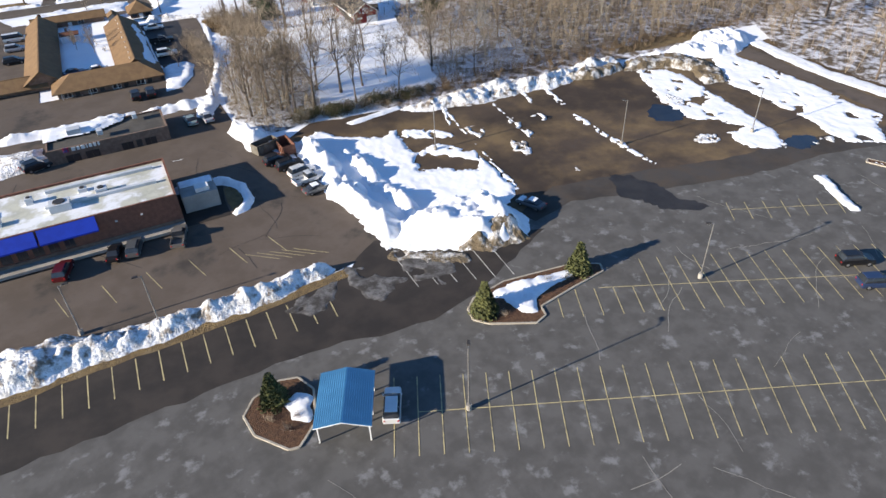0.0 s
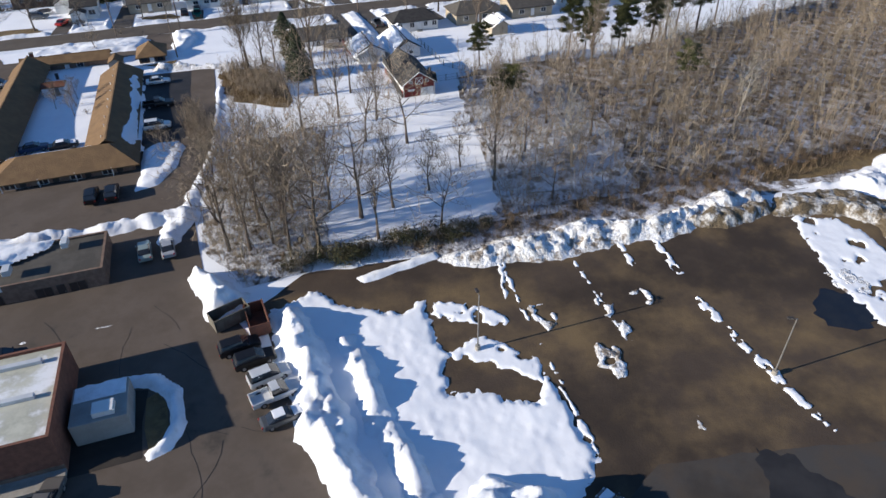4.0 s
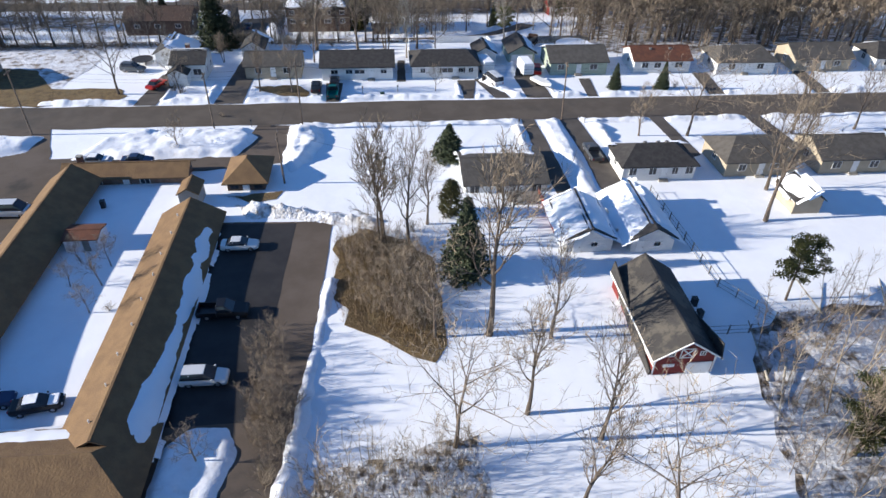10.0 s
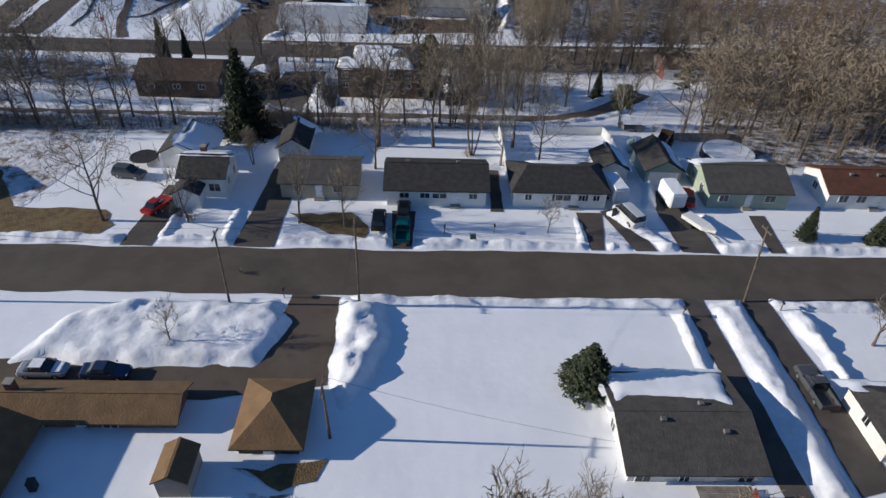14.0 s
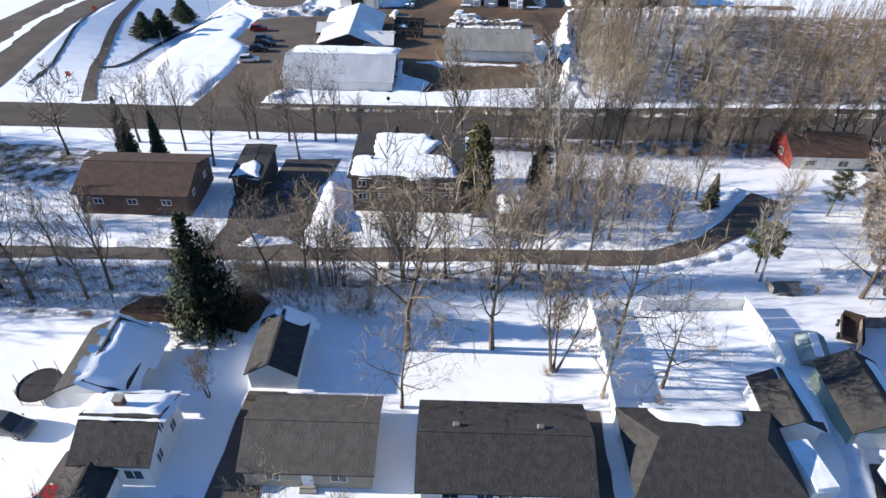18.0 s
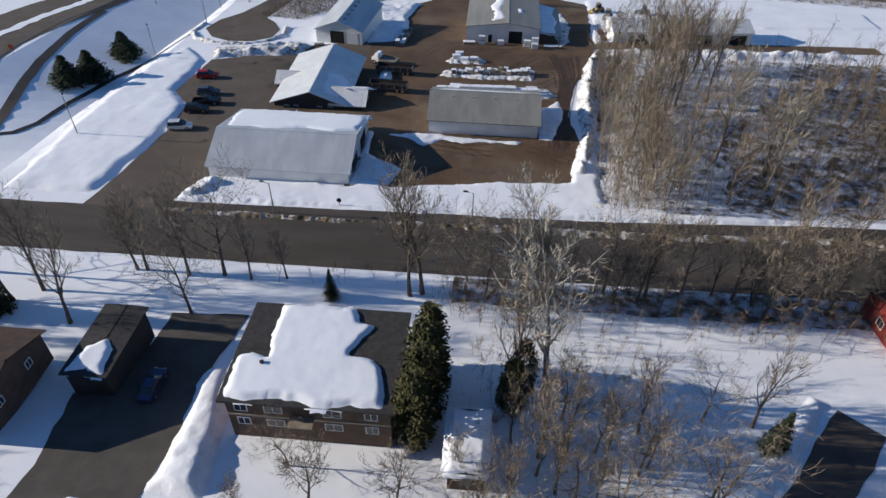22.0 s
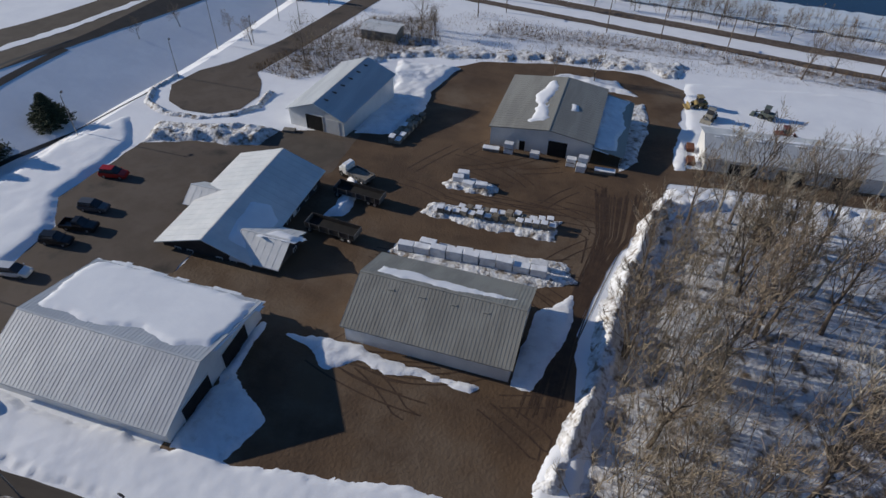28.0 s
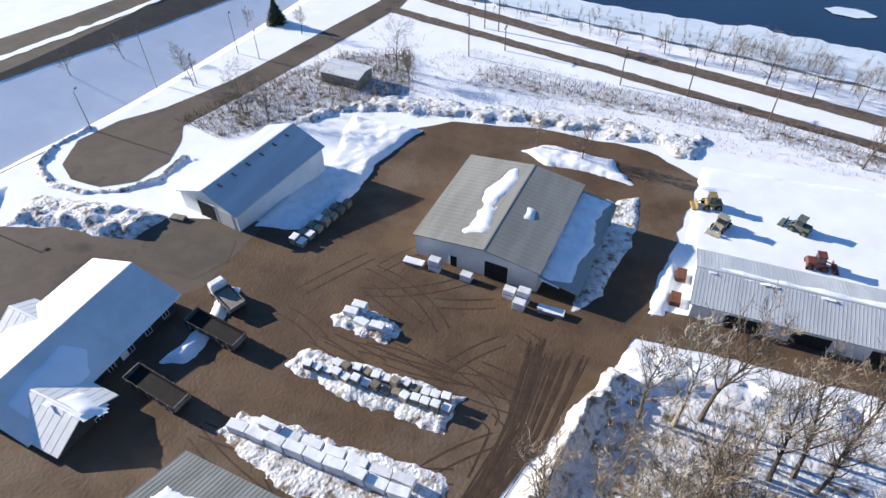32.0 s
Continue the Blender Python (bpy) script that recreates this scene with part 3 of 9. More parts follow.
def ribs_on(parent, length, run, rise, thick, x0, material, axis, step=0.9, y_sign=1, ridge_y=0.0, ridge_z=0.0):
    """Raised seams of a sheet roof, running from the ridge down one slope."""
    bm = bmesh.new()
    n = int(length / step)
    for k in range(n + 1):
        a = x0 + k * length / n
        p, q = (ridge_y, ridge_z + thick), (ridge_y + y_sign * run, ridge_z - rise + thick)
        w = 0.018
        c = [(a - w, p[0], p[1]), (a + w, p[0], p[1]), (a + w, q[0], q[1]), (a - w, q[0], q[1])]
        c = c if axis == "x" else [(y, x, z) for x, y, z in c]
        lo = [bm.verts.new(v) for v in c]
        hi = [bm.verts.new((x, y, z + 0.024)) for x, y, z in c]
        bm.faces.new(hi)
        for i in range(4):
            bm.faces.new((lo[i], lo[(i + 1) % 4], hi[(i + 1) % 4], hi[i]))
    return part("roof_seams", bm, material, parent)


def gable(name, x, y, w, d, wall_h, rise, label, walls, roof, axis="x", over=0.5, turn=0.0, category="house", group="", trim=None, seams=0.0, base=None, shift=0.0, hip=0.0):
    """A building with a pitched roof over a footprint w by d at (x, y); axis: the way of the ridge; shift: the ridge off the middle; hip: how far its ends slope in."""
    z = (gz(y) if base is None else base)
    b = thing(name, pose(x, y, z, 0, 0, turn), label, category, group)
    L, S = (w, d) if axis == "x" else (d, w)  # along the ridge, across it
    prof = [(-S / 2, -1.5), (S / 2, -1.5), (S / 2, wall_h), (shift, wall_h + rise * (0 if hip else 1) - 0.02), (-S / 2, wall_h)]
    if hip:
        prof.pop(3)
    part("wall", solid(prof, -L / 2, L / 2, axis), walls, b)
    t = 0.16
    bm = bmesh.new()
    place = (lambda a, c, h: (a, c, h)) if axis == "x" else (lambda a, c, h: (c, a, h))
    A = L / 2 + over
    for s in (-1, 1):
        run = S / 2 - s * shift
        k = rise / run
        e = (s * (S / 2 + over), wall_h - over * k)
        r = (shift, wall_h + rise)
        H = A - hip if hip else A
        q = [(-A, *e), (A, *e), (H, *r), (-H, *r)]
        lo = [bm.verts.new(place(*v)) for v in q]
        hi = [bm.verts.new(place(v[0], v[1], v[2] + t)) for v in q]
        bm.faces.new(lo)
        bm.faces.new(hi)
        for i in range(4):
            bm.faces.new((lo[i], lo[(i + 1) % 4], hi[(i + 1) % 4], hi[i]))
    if hip:
        k = rise / (S / 2)
        for s in (-1, 1):
            q = [(s * A, -S / 2 - over, wall_h - over * k), (s * A, S / 2 + over, wall_h - over * k), (s * (A - hip), 0, wall_h + rise)]
            hi = [bm.verts.new(place(v[0], v[1], v[2] + t)) for v in q]
            lo = [bm.verts.new(place(*v)) for v in q]
            bm.faces.new(hi)
            bm.faces.new(lo)
    bmesh.ops.remove_doubles(bm, verts=bm.verts, dist=0.002)
    ro = part("roof", bm, roof, b)
    if seams:
        for s in (-1, 1):
            run = S / 2 + over - s * shift
            ribs_on(ro, 2 * A, run, rise * run / (S / 2 - s * shift), t, -A, roof, axis, seams, s, shift, wall_h + rise)
    if not hip:
        bm = bmesh.new()
        for s in (-1, 1):
            box(bm, *((-A, A, shift - 0.12, shift + 0.12) if axis == "x" else (shift - 0.12, shift + 0.12, -A, A)), wall_h + rise + t - 0.03, wall_h + rise + t + 0.04)
            break
        part("ridge_cap", bm, roof, ro)
    if trim:
        for s in (-1, 1):
            k = rise / (S / 2 - s * shift)
            yy, zz = s * (S / 2 + over), wall_h - over * k
            c = (-A, A, yy - 0.03, yy + 0.03) if axis == "x" else (yy - 0.03, yy + 0.03, -A, A)
            part("fascia", boxed(*c, zz - 0.1, zz + t + 0.01), trim, b)
    b["dims"] = (w, d, wall_h, rise, L, S, shift, over)
    return b


def roof_snow(b, pts, axis="x", slope=1, high=0.12, seed=1, holes=0.0, cell=0.45, ragged=0.35, rough=0.22):
    """Snow left on one slope: outline in (along the ridge, down the slope from the ridge)."""
    w, d, wall_h, rise, L, S, shift, over = b["dims"]
    run = S / 2 - slope * shift
    k = rise / run
    ob = snow("roof_snow", pts, high, 0.5, "", SNOW_FIELD, rough, ragged, cell, seed, holes, parent=b, base=0.0)
    for v in ob.data.vertices:
        a, c, h = v.co
        y, z = shift + slope * c, wall_h + rise - k * c + 0.16 + h
        v.co = (a, y, z) if axis == "x" else (y, a, z)
    for f in ob.data.polygons:
        f.flip() if (axis == "x") != (slope > 0) else None
    return ob


def fit_windows(b, spots, frame_mat=None):
    """Rows of (face, along, up, width, height[, bars]) on a building's walls."""
    w, d = b["dims"][0], b["dims"][1]
    for face, a, up, ww, hh, *bars in spots:
        window(b, side(face, w, d) @ pose(a, 0, up), ww, hh, frame_mat, *bars)


# shops by the car park
def flat_block(name, x, y, w, d, h, label, walls, top, parapet=0.5, turn=0.0, category="shop", base=None):
    z = gz(y) if base is None else base
    b = thing(name, pose(x, y, z, 0, 0, turn), label, category)
    part("wall", boxed(-w / 2, w / 2, -d / 2, d / 2, -1.0, h), walls, b)
    part("roof", boxed(-w / 2 + 0.3, w / 2 - 0.3, -d / 2 + 0.3, d / 2 - 0.3, h, h + 0.12), top, b)
    bm = bmesh.new()
    for q in ((-w / 2, w / 2, -d / 2, -d / 2 + 0.3), (-w / 2, w / 2, d / 2 - 0.3, d / 2), (-w / 2, -w / 2 + 0.3, -d / 2 + 0.3, d / 2 - 0.3), (w / 2 - 0.3, w / 2, -d / 2 + 0.3, d / 2 - 0.3)):
        box(bm, *q, h - 0.01, h + parapet)
    part("parapet", bm, walls, b)
    b["dims"] = (w, d, h, 0, w, d, 0, 0)
    return b

restaurant = flat_block("restaurant", -14, 94, 36, 13, 4.2, "brick restaurant with a blue awning and partly snowy roof", BRICK, MEMBRANE)
pizza_shop = flat_block("pizza_shop", -3.2, 118.2, 19.4, 8.6, 3.0, "low brown brick pizza shop with a flat dark roof", BRICK_TAN, MEMBRANE_DARK, 0.4, base=2.0)
motel_east = gable("motel", 5.3, 165.6, 6.5, 36.2, 2.5, 1.9, "long motel wing with a tan shingle roof and walkway eaves", BRICK_TAN, SHINGLE_TAN, "y", 0.9, category="motel", group="motel wings", base=3.2)
motel_south = gable("motel", -0.8, 145.7, 19.6, 7.2, 2.5, 1.8, "motel end wing with a tan shingle roof above the lot", BRICK_TAN, SHINGLE_TAN, "x", 0.9, category="motel", group="motel wings", base=3.0, hip=4.2)
motel_west = gable("motel", -12.7, 170.6, 5.4, 44, 2.8, 1.9, "long motel wing with a tan shingle roof and walkway eaves", BRICK_TAN, SHINGLE_TAN, "y", 0.9, category="motel", group="motel wings", base=3.4)
motel_corner = gable("motel", -21.4, 150.8, 17.4, 4.6, 2.4, 1.3, "short motel wing with a tan shingle roof beside the court", BRICK_TAN, SHINGLE_TAN, "x", 0.8, category="motel", group="motel wings", base=3.0)
motel_north = gable("motel", -6.2, 195.7, 16.6, 3.8, 2.3, 1.0, "motel front wing with a brown shingle roof and a white window", BRICK_TAN, SHINGLE_TAN, "x", 0.6, category="motel", group="motel wings", base=3.6)
motel_office = gable("motel_office", 11.0, 194.5, 5.2, 6.8, 2.4, 1.8, "square motel office with a tan hipped shingle roof", SIDING_BROWN, SHINGLE_TAN, "y", 0.6, category="office", base=3.8, hip=3.6)
barn = gable("barn", 60, 160.1, 6.4, 13.4, 3.2, 2.2, "red gambrel barn with white trim and a dark patched roof", RED_WOOD, SHINGLE_BARN, "y", 0.4, category="barn", trim=FRAME_WHITE, base=3.7)
garage_w = gable("garage", 55.8, 177.9, 5.8, 8.6, 2.4, 1.5, "white garage with a deep snow layer on its roof", SIDING_WHITE, SHINGLE_DARK, "y", 0.4, category="garage", group="garages", base=4.5)
garage_e = gable("garage", 63.8, 178.6, 5.4, 10.8, 2.4, 1.5, "white garage with a deep snow layer on its roof", SIDING_WHITE, SHINGLE_DARK, "y", 0.4, category="garage", group="garages", base=4.5)
house_a = gable("house", 47.9, 194.0, 11.8, 10.8, 2.4, 1.25, "low white house with a dark brown shingle roof", SIDING_WHITE, SHINGLE_GREY, "x", 0.4, group="houses on the street", base=3.5)
house_b = gable("house", 71.0, 194.0, 11, 6.8, 2.6, 1.7, "white house with a dark hipped roof edged with snow", SIDING_WHITE, SHINGLE_DARK, "x", 0.45, group="houses on the street", hip=3.0)
house_c = gable("house", 87, 195, 11, 8, 2.7, 1.9, "tan house with a grey-brown shingle roof", SIDING_TAN, SHINGLE_GREY, "x", 0.5, group="houses on the street", hip=3.0)
house_1 = gable("house", 26, 235, 13.5, 8, 2.7, 1.6, "white ranch house with a dark shingle roof", SIDING_WHITE, SHINGLE_DARK, "x", 0.5, group="houses on the street")
house_2 = gable("house", 43, 235, 12.8, 7.6, 2.7, 1.6, "white ranch house with a dark roof and shutters", SIDING_WHITE, SHINGLE_DARK, "x", 0.5, group="houses on the street", hip=2.5)
house_w = gable("house", -5.7, 235.3, 6.0, 6.6, 3.2, 1.5, "white two-storey house with a dark roof", SIDING_WHITE, SHINGLE_DARK, "x", 0.35, group="houses on the street")
house_g = gable("house", 9.9, 235.9, 10.4, 7.2, 2.5, 1.5, "small tan house with a grey-brown roof behind bare trees", SIDING_TAN, SHINGLE_GREY, "x", 0.4, group="houses on the street")
house_3 = gable("house", 69.7, 236.4, 11.4, 9.0, 2.6, 1.7, "green-grey house with a grey-brown shingle roof", SIDING_GREEN, SHINGLE_GREY, "x", 0.4, group="houses on the street")
house_4 = gable("house", 87, 236, 11.6, 7.4, 2.6, 1.6, "white house with a rust-coloured shingle roof", SIDING_WHITE, SHINGLE_RUST, "x", 0.4, group="houses on the street")
flat_house = gable("house", 14.6, 288.7, 16.2, 12.2, 5.3, 0.12, "long dark house with a low roof under thick snow", SIDING_BROWN, SHINGLE_DARK, "x", 0.5, group="houses on the lane", base=-2.4, trim=FRAME_DARK)
lane_garage = gable("garage", -10.4, 291.2, 4.4, 9.6, 3.0, 0.1, "flat dark garage roof with a snow patch", SIDING_DARK, SHINGLE_DARK, "y", 0.4, category="garage", group="garages", base=-3.3)
snow_shed = gable("garden_shed", 30.2, 281.6, 3.4, 6.6, 2.2, 0.12, "small shed with a thick layer of snow on its roof", SIDING_BROWN, SHINGLE_DARK, "y", 0.25, category="shed", base=-1.9)
brown_house = gable("house", -25.2, 285, 16, 11, 2.8, 1.9, "long brown house with a brown shingle roof", SIDING_BROWN, SHINGLE_BROWN, "x", 0.5, group="houses on the lane", base=-1.9)
red_house = gable("house", 87, 306, 13, 8.4, 3.2, 1.8, "red house with a brown shingle roof and pale front", RED_PANEL, SHINGLE_BROWN, "x", 0.5, group="houses on the lane")

shed_1 = gable("storage_shed", -4.2, 343.8, 23.8, 19.0, 2.6, 2.9, "long white metal shed with a pale snow-topped roof", METAL_WHITE, METAL_GALV, "x", 0.4, category="shed", group="yard sheds", seams=0.5, base=-8.4, shift=-2.3)
shed_2 = gable("storage_shed", 29.5, 360, 20.5, 13, 3.2, 2.7, "white metal shed with a grey ribbed roof", METAL_WHITE, METAL_GREY, "x", 0.4, category="shed", group="yard sheds", seams=0.45)
office = gable("yard_office", -5.9, 372.5, 14, 21.8, 3.0, 2.5, "long dark-walled office with a pale metal roof and porch gable", SIDING_DARK, METAL_WHITE, "y", 0.8, category="office", seams=1.2, base=-10.9, shift=0.6)
shed_3 = gable("storage_shed", -7.0, 410.4, 11.8, 19.8, 3.4, 2.3, "white metal shed with a pale blue-grey roof", METAL_WHITE, METAL_GALV, "y", 0.4, category="shed", group="yard sheds", seams=0.6, base=-12.2, turn=-6)
shed_4 = gable("storage_shed", 32.8, 417.5, 18.4, 20, 4.0, 1.2, "wide beige metal shed with a flat-pitched grey roof", METAL_WHITE, METAL_GREY, "y", 0.3, category="shed", group="yard sheds", seams=0.8, base=-13.0, shift=1.3)
shed_5 = gable("storage_shed", 79, 419, 36, 10, 3.6, 1.6, "long open-fronted grey metal shed", METAL_WHITE, METAL_GALV, "x", 0.4, category="shed", group="yard sheds", seams=0.45, turn=5)

# ---- trees ----
def ring_tube(V, F, pts, radii, n):
    """A bent tapering tube through pts, added to the lists."""
    start = len(V)
    for i, p in enumerate(pts):
        d = (pts[min(i + 1, len(pts) - 1)] - pts[max(i - 1, 0)]).normalized()
        a = d.orthogonal().normalized()
        b = d.cross(a)
        for k in range(n):
            w = 6.28319 * k / n
            V.append(tuple(p + radii[i] * (math.cos(w) * a + math.sin(w) * b)))
    for i in range(len(pts) - 1):
        for k in range(n):
            F.append((start + i * n + k, start + i * n + (k + 1) % n, start + (i + 1) * n + (k + 1) % n, start + (i + 1) * n + k))


def blade(V, F, pts, w, rng):
    """A thin tapering sliver along pts, for the finest twigs."""
    d = (pts[-1] - pts[0]).normalized()
    a = d.orthogonal().normalized()
    a.rotate(Matrix.Rotation(rng.uniform(0, 6.283), 3, d))
    i = len(V)
    for k, p in enumerate(pts[:-1]):
        f = w * (1 - 0.5 * k / (len(pts) - 1))
        V.extend((tuple(p - a * f), tuple(p + a * f)))
    V.append(tuple(pts[-1]))
    n = len(pts) - 1
    for k in range(n - 1):
        F.append((i + 2 * k, i + 2 * k + 1, i + 2 * k + 3, i + 2 * k + 2))
    F.append((i + 2 * n - 2, i + 2 * n - 1, i + 2 * n))


def wander(rng, p, d, length, segs, bend, lift):
    pts = [p.copy()]
    d = d.copy()
    for _ in range(segs):
        d = (d + Vector((rng.uniform(-bend, bend), rng.uniform(-bend, bend), rng.uniform(-bend, bend) + lift))).normalized()
        p = p + d * length / segs
        pts.append(p.copy())
    return pts


def bare_tree(seed, high, spread, stems=1, first=0.3, limbs=8, angle=50, lift=0.12, thick=0.032, twigs=True):
    """Trunk and limbs as one mesh, the fine twigs as another."""
    rng = random.Random(seed)
    TV, TF, WV, WF = [], [], [], []

    def grow(pts, r, level):
        total = sum((b - a).length for a, b in zip(pts, pts[1:]))
        n = (limbs + 3, 6, 5, 3)[level]
        for k in range(n):
            f = (first if level == 0 else 0.25) + (1 - (first if level == 0 else 0.25)) * (k + rng.random()) / n
            i = min(int(f * (len(pts) - 1)), len(pts) - 2)
            g = f * (len(pts) - 1) - i
            p = pts[i].lerp(pts[i + 1], g)
            ahead = (pts[i + 1] - pts[i]).normalized()
            side_ = ahead.orthogonal().normalized()
            side_.rotate(Matrix.Rotation(rng.uniform(0, 6.283) if level else 2.4 * k + rng.random(), 3, ahead))
            a = radians(rng.uniform(0.7, 1.2) * angle)
            d = ahead * math.cos(a) + side_ * math.sin(a)
            L = total * (spread * rng.uniform(0.75, 1.15) * (1.15 - 0.55 * f) if level == 0 else rng.uniform(0.38, 0.62))
            rr = r * (1 - 0.75 * f) * (0.55 if level == 0 else 0.6)
            if level < 2:
                q = wander(rng, p, d, L, 4 if level == 0 else 3, 0.2, lift)
                m = len(q)
                rr = max(rr, 0.02)
                ring_tube(TV, TF, q, [max(rr * (1 - 0.85 * j / (m - 1)), 0.012) for j in range(m)], 5 if level == 0 else 3)
                grow(q, rr, level + 1)
            else:
                q = wander(rng, p, d, L, 2 if level == 2 else 1, 0.25, lift)
                m = len(q)
                w = thick * (0.8 if level == 2 else 0.55)
                blade(WV, WF, q, 1.25 * w, rng)
                if level == 2 and twigs:
                    grow(q, w, 3)

    for s in range(stems):
        lean = Vector((rng.uniform(-0.25, 0.25), rng.uniform(-0.25, 0.25), 1)) if stems > 1 else Vector((rng.uniform(-0.06, 0.06), rng.uniform(-0.06, 0.06), 1))
        h = high * rng.uniform(0.85, 1.0)
        pts = wander(rng, Vector((0.25 * s * rng.uniform(-1, 1), 0.25 * s * rng.uniform(-1, 1), -0.3)), lean.normalized(), h, 6, 0.1, 0.06)
        r = 0.016 * high / (1 + 0.35 * (stems - 1)) + 0.03
        ring_tube(TV, TF, pts, [r * (1.25 if j == 0 else 1 - 0.9 * j / 6) for j in range(7)], 7)
        grow(pts, r, 0)
    return mesh_of("trunk_mesh", TV, TF, BARK), mesh_of("crown_mesh", WV, WF, TWIG)


TREES = {}


def tree_kind(key, label, count, seed, high, pale=False, **kw):
    TREES[key] = []
    for k in range(count):
        trunk, crown = bare_tree(seed + k, high, **kw)
        if pale:
            trunk.materials[0] = BARK_PALE
            crown.materials[0] = BARK_PALE
        TREES[key].append((trunk, crown, label, high))


tree_kind("oak", "broad bare deciduous tree with a spreading crown", 3, 10, 14.0, spread=0.62, limbs=9, first=0.25, angle=58)
tree_kind("ash", "tall bare deciduous tree with upright limbs", 4, 20, 15.0, spread=0.42, limbs=10, first=0.28, angle=36, lift=0.2)
tree_kind("multi", "bare many-stemmed tree with upright limbs", 2, 40, 13.0, spread=0.35, stems=4, limbs=6, first=0.3, angle=34, lift=0.2)
tree_kind("small", "small bare tree with thin branches", 3, 50, 7.0, spread=0.5, limbs=7, first=0.25, angle=48, thick=0.026, twigs=True)
tree_kind("far", "far bare tree", 3, 80, 13.0, spread=0.5, limbs=8, first=0.25, angle=50, thick=0.07, twigs=False)
tree_kind("birch", "pale-barked bare tree with slender limbs", 2, 60, 13.0, pale=True, spread=0.4, limbs=9, first=0.25, angle=40, lift=0.2)
rng = random.Random(77)


def tree(key, x, y, high, group="bare trees", which=None):
    trunk, crown, label, h0 = TREES[key][which if which is not None else rng.randrange(len(TREES[key]))]
    s = high / h0
    t = thing("tree", pose(x, y, gz(y) + embank(x, y), 0, 0, rng.uniform(0, 360)) @ Matrix.Diagonal((s, s, s, 1)), label, "tree", group)
    part("trunk", trunk, None, t)
    part("crown", crown, None, t)
    return t


def grove(name, items, label):
    """Far trees past telling apart, joined: items of (kind, x, y, height)."""
    V, Q, M, base = [], [], [], 0
    for key, x, y, high in items:
        trunk, crown, _, h0 = rng.choice(TREES[key])
        w, s = rng.uniform(0, 6.283), high / h0
        for k, me in enumerate((trunk, crown)):
            co = np.empty(3 * len(me.vertices), "f")
            me.vertices.foreach_get("co", co)
            co = s * co.reshape(-1, 3)
            V.append(np.stack([x + co[:, 0] * math.cos(w) - co[:, 1] * math.sin(w), y + co[:, 0] * math.sin(w) + co[:, 1] * math.cos(w), gz(y) + co[:, 2]], 1))
            n = np.empty(len(me.polygons), "i")
            me.polygons.foreach_get("loop_total", n)
            li = np.empty(int(n.sum()), "i")
            me.loops.foreach_get("vertex_index", li)
            Q.extend((f + base).tolist() for f in np.split(li, np.cumsum(n)[:-1]))
            M.extend([k] * len(n))
            base += len(co)
    me = mesh_of(name, np.concatenate(V).tolist(), Q, BARK)
    me.materials.append(TWIG)
    me.polygons.foreach_set("material_index", M)
    return tagged(new(name, me), label, "woodland", kind="stuff")


def tuft(V, F, rng, c, rx, rz, n, size):
    """A loose clump of small leaf blades."""
    for _ in range(n):
        u = Vector((rng.gauss(0, 1), rng.gauss(0, 1), rng.gauss(0, 1))).normalized() * rng.random() ** 0.4
        p = c + Vector((u.x * rx, u.y * rx, u.z * rz))
        a = Vector((rng.gauss(0, 1), rng.gauss(0, 1), rng.gauss(0, 0.6))).normalized() * size * rng.uniform(0.6, 1.3)
        b = a.orthogonal().normalized() * size * rng.uniform(0.25, 0.5)
        i = len(V)
        V.extend((tuple(p - a), tuple(p + b), tuple(p + a), tuple(p - b)))
        F.append((i, i + 1, i + 2, i + 3))


def spruce_meshes(seed, high, wide, material):
    rng = random.Random(seed)
    TV, TF, V, F = [], [], [], []
    ring_tube(TV, TF, [Vector((0, 0, -0.3)), Vector((0, 0, high * 0.5)), Vector((0, 0, high))], [0.02 * high, 0.012 * high, 0.01], 6)
    z = 0.06 * high
    while z < high * 0.985:
        f = 1 - z / high
        n = max(6, int(17 * f + 6))
        for k in range(n):
            w = 6.283 * (k + rng.random()) / n
            L = wide * (f ** 0.85) * rng.uniform(0.75, 1.12)
            out = Vector((math.cos(w), math.sin(w), -0.28))
            steps = max(2, int(L / 0.32))
            for j in range(steps):
                g = (j + 0.6) / steps
                tuft(V, F, rng, Vector((0, 0, z)) + out * L * g + Vector((0, 0, 0.25 * g * g * L)), 0.3 + 0.12 * f, 0.16, 7, 0.24)
        z += high * 0.045 * (0.55 + f)
    return mesh_of("spruce_trunk", TV, TF, BARK), mesh_of("spruce_crown", V, F, material)


def pine_meshes(seed, high):
    rng = random.Random(seed)
    TV, TF, V, F = [], [], [], []
    ring_tube(TV, TF, wander(rng, Vector((0, 0, -0.3)), Vector((0, 0, 1)), high, 5, 0.04, 0.05), [0.018 * high * (1 - 0.85 * j / 5) for j in range(6)], 6)
    for k in range(26):
        f = 0.38 + 0.6 * k / 26
        w = 2.4 * k + rng.random()
        L = high * (0.26 - 0.17 * abs(f - 0.6) / 0.4) * rng.uniform(0.6, 1.2)
        p = Vector((0, 0, high * f))
        q = p + Vector((math.cos(w) * L, math.sin(w) * L, 0.18 * L))
        ring_tube(TV, TF, [p, q], [0.05, 0.02], 3)
        for g in (0.45, 0.7, 0.85, 1.0):
            tuft(V, F, rng, p.lerp(q, g) + Vector((rng.gauss(0, 0.25), rng.gauss(0, 0.25), 0.15)), 0.95, 0.5, 60, 0.27)
    return mesh_of("pine_trunk", TV, TF, BARK), mesh_of("pine_crown", V, F, NEEDLE_PINE)


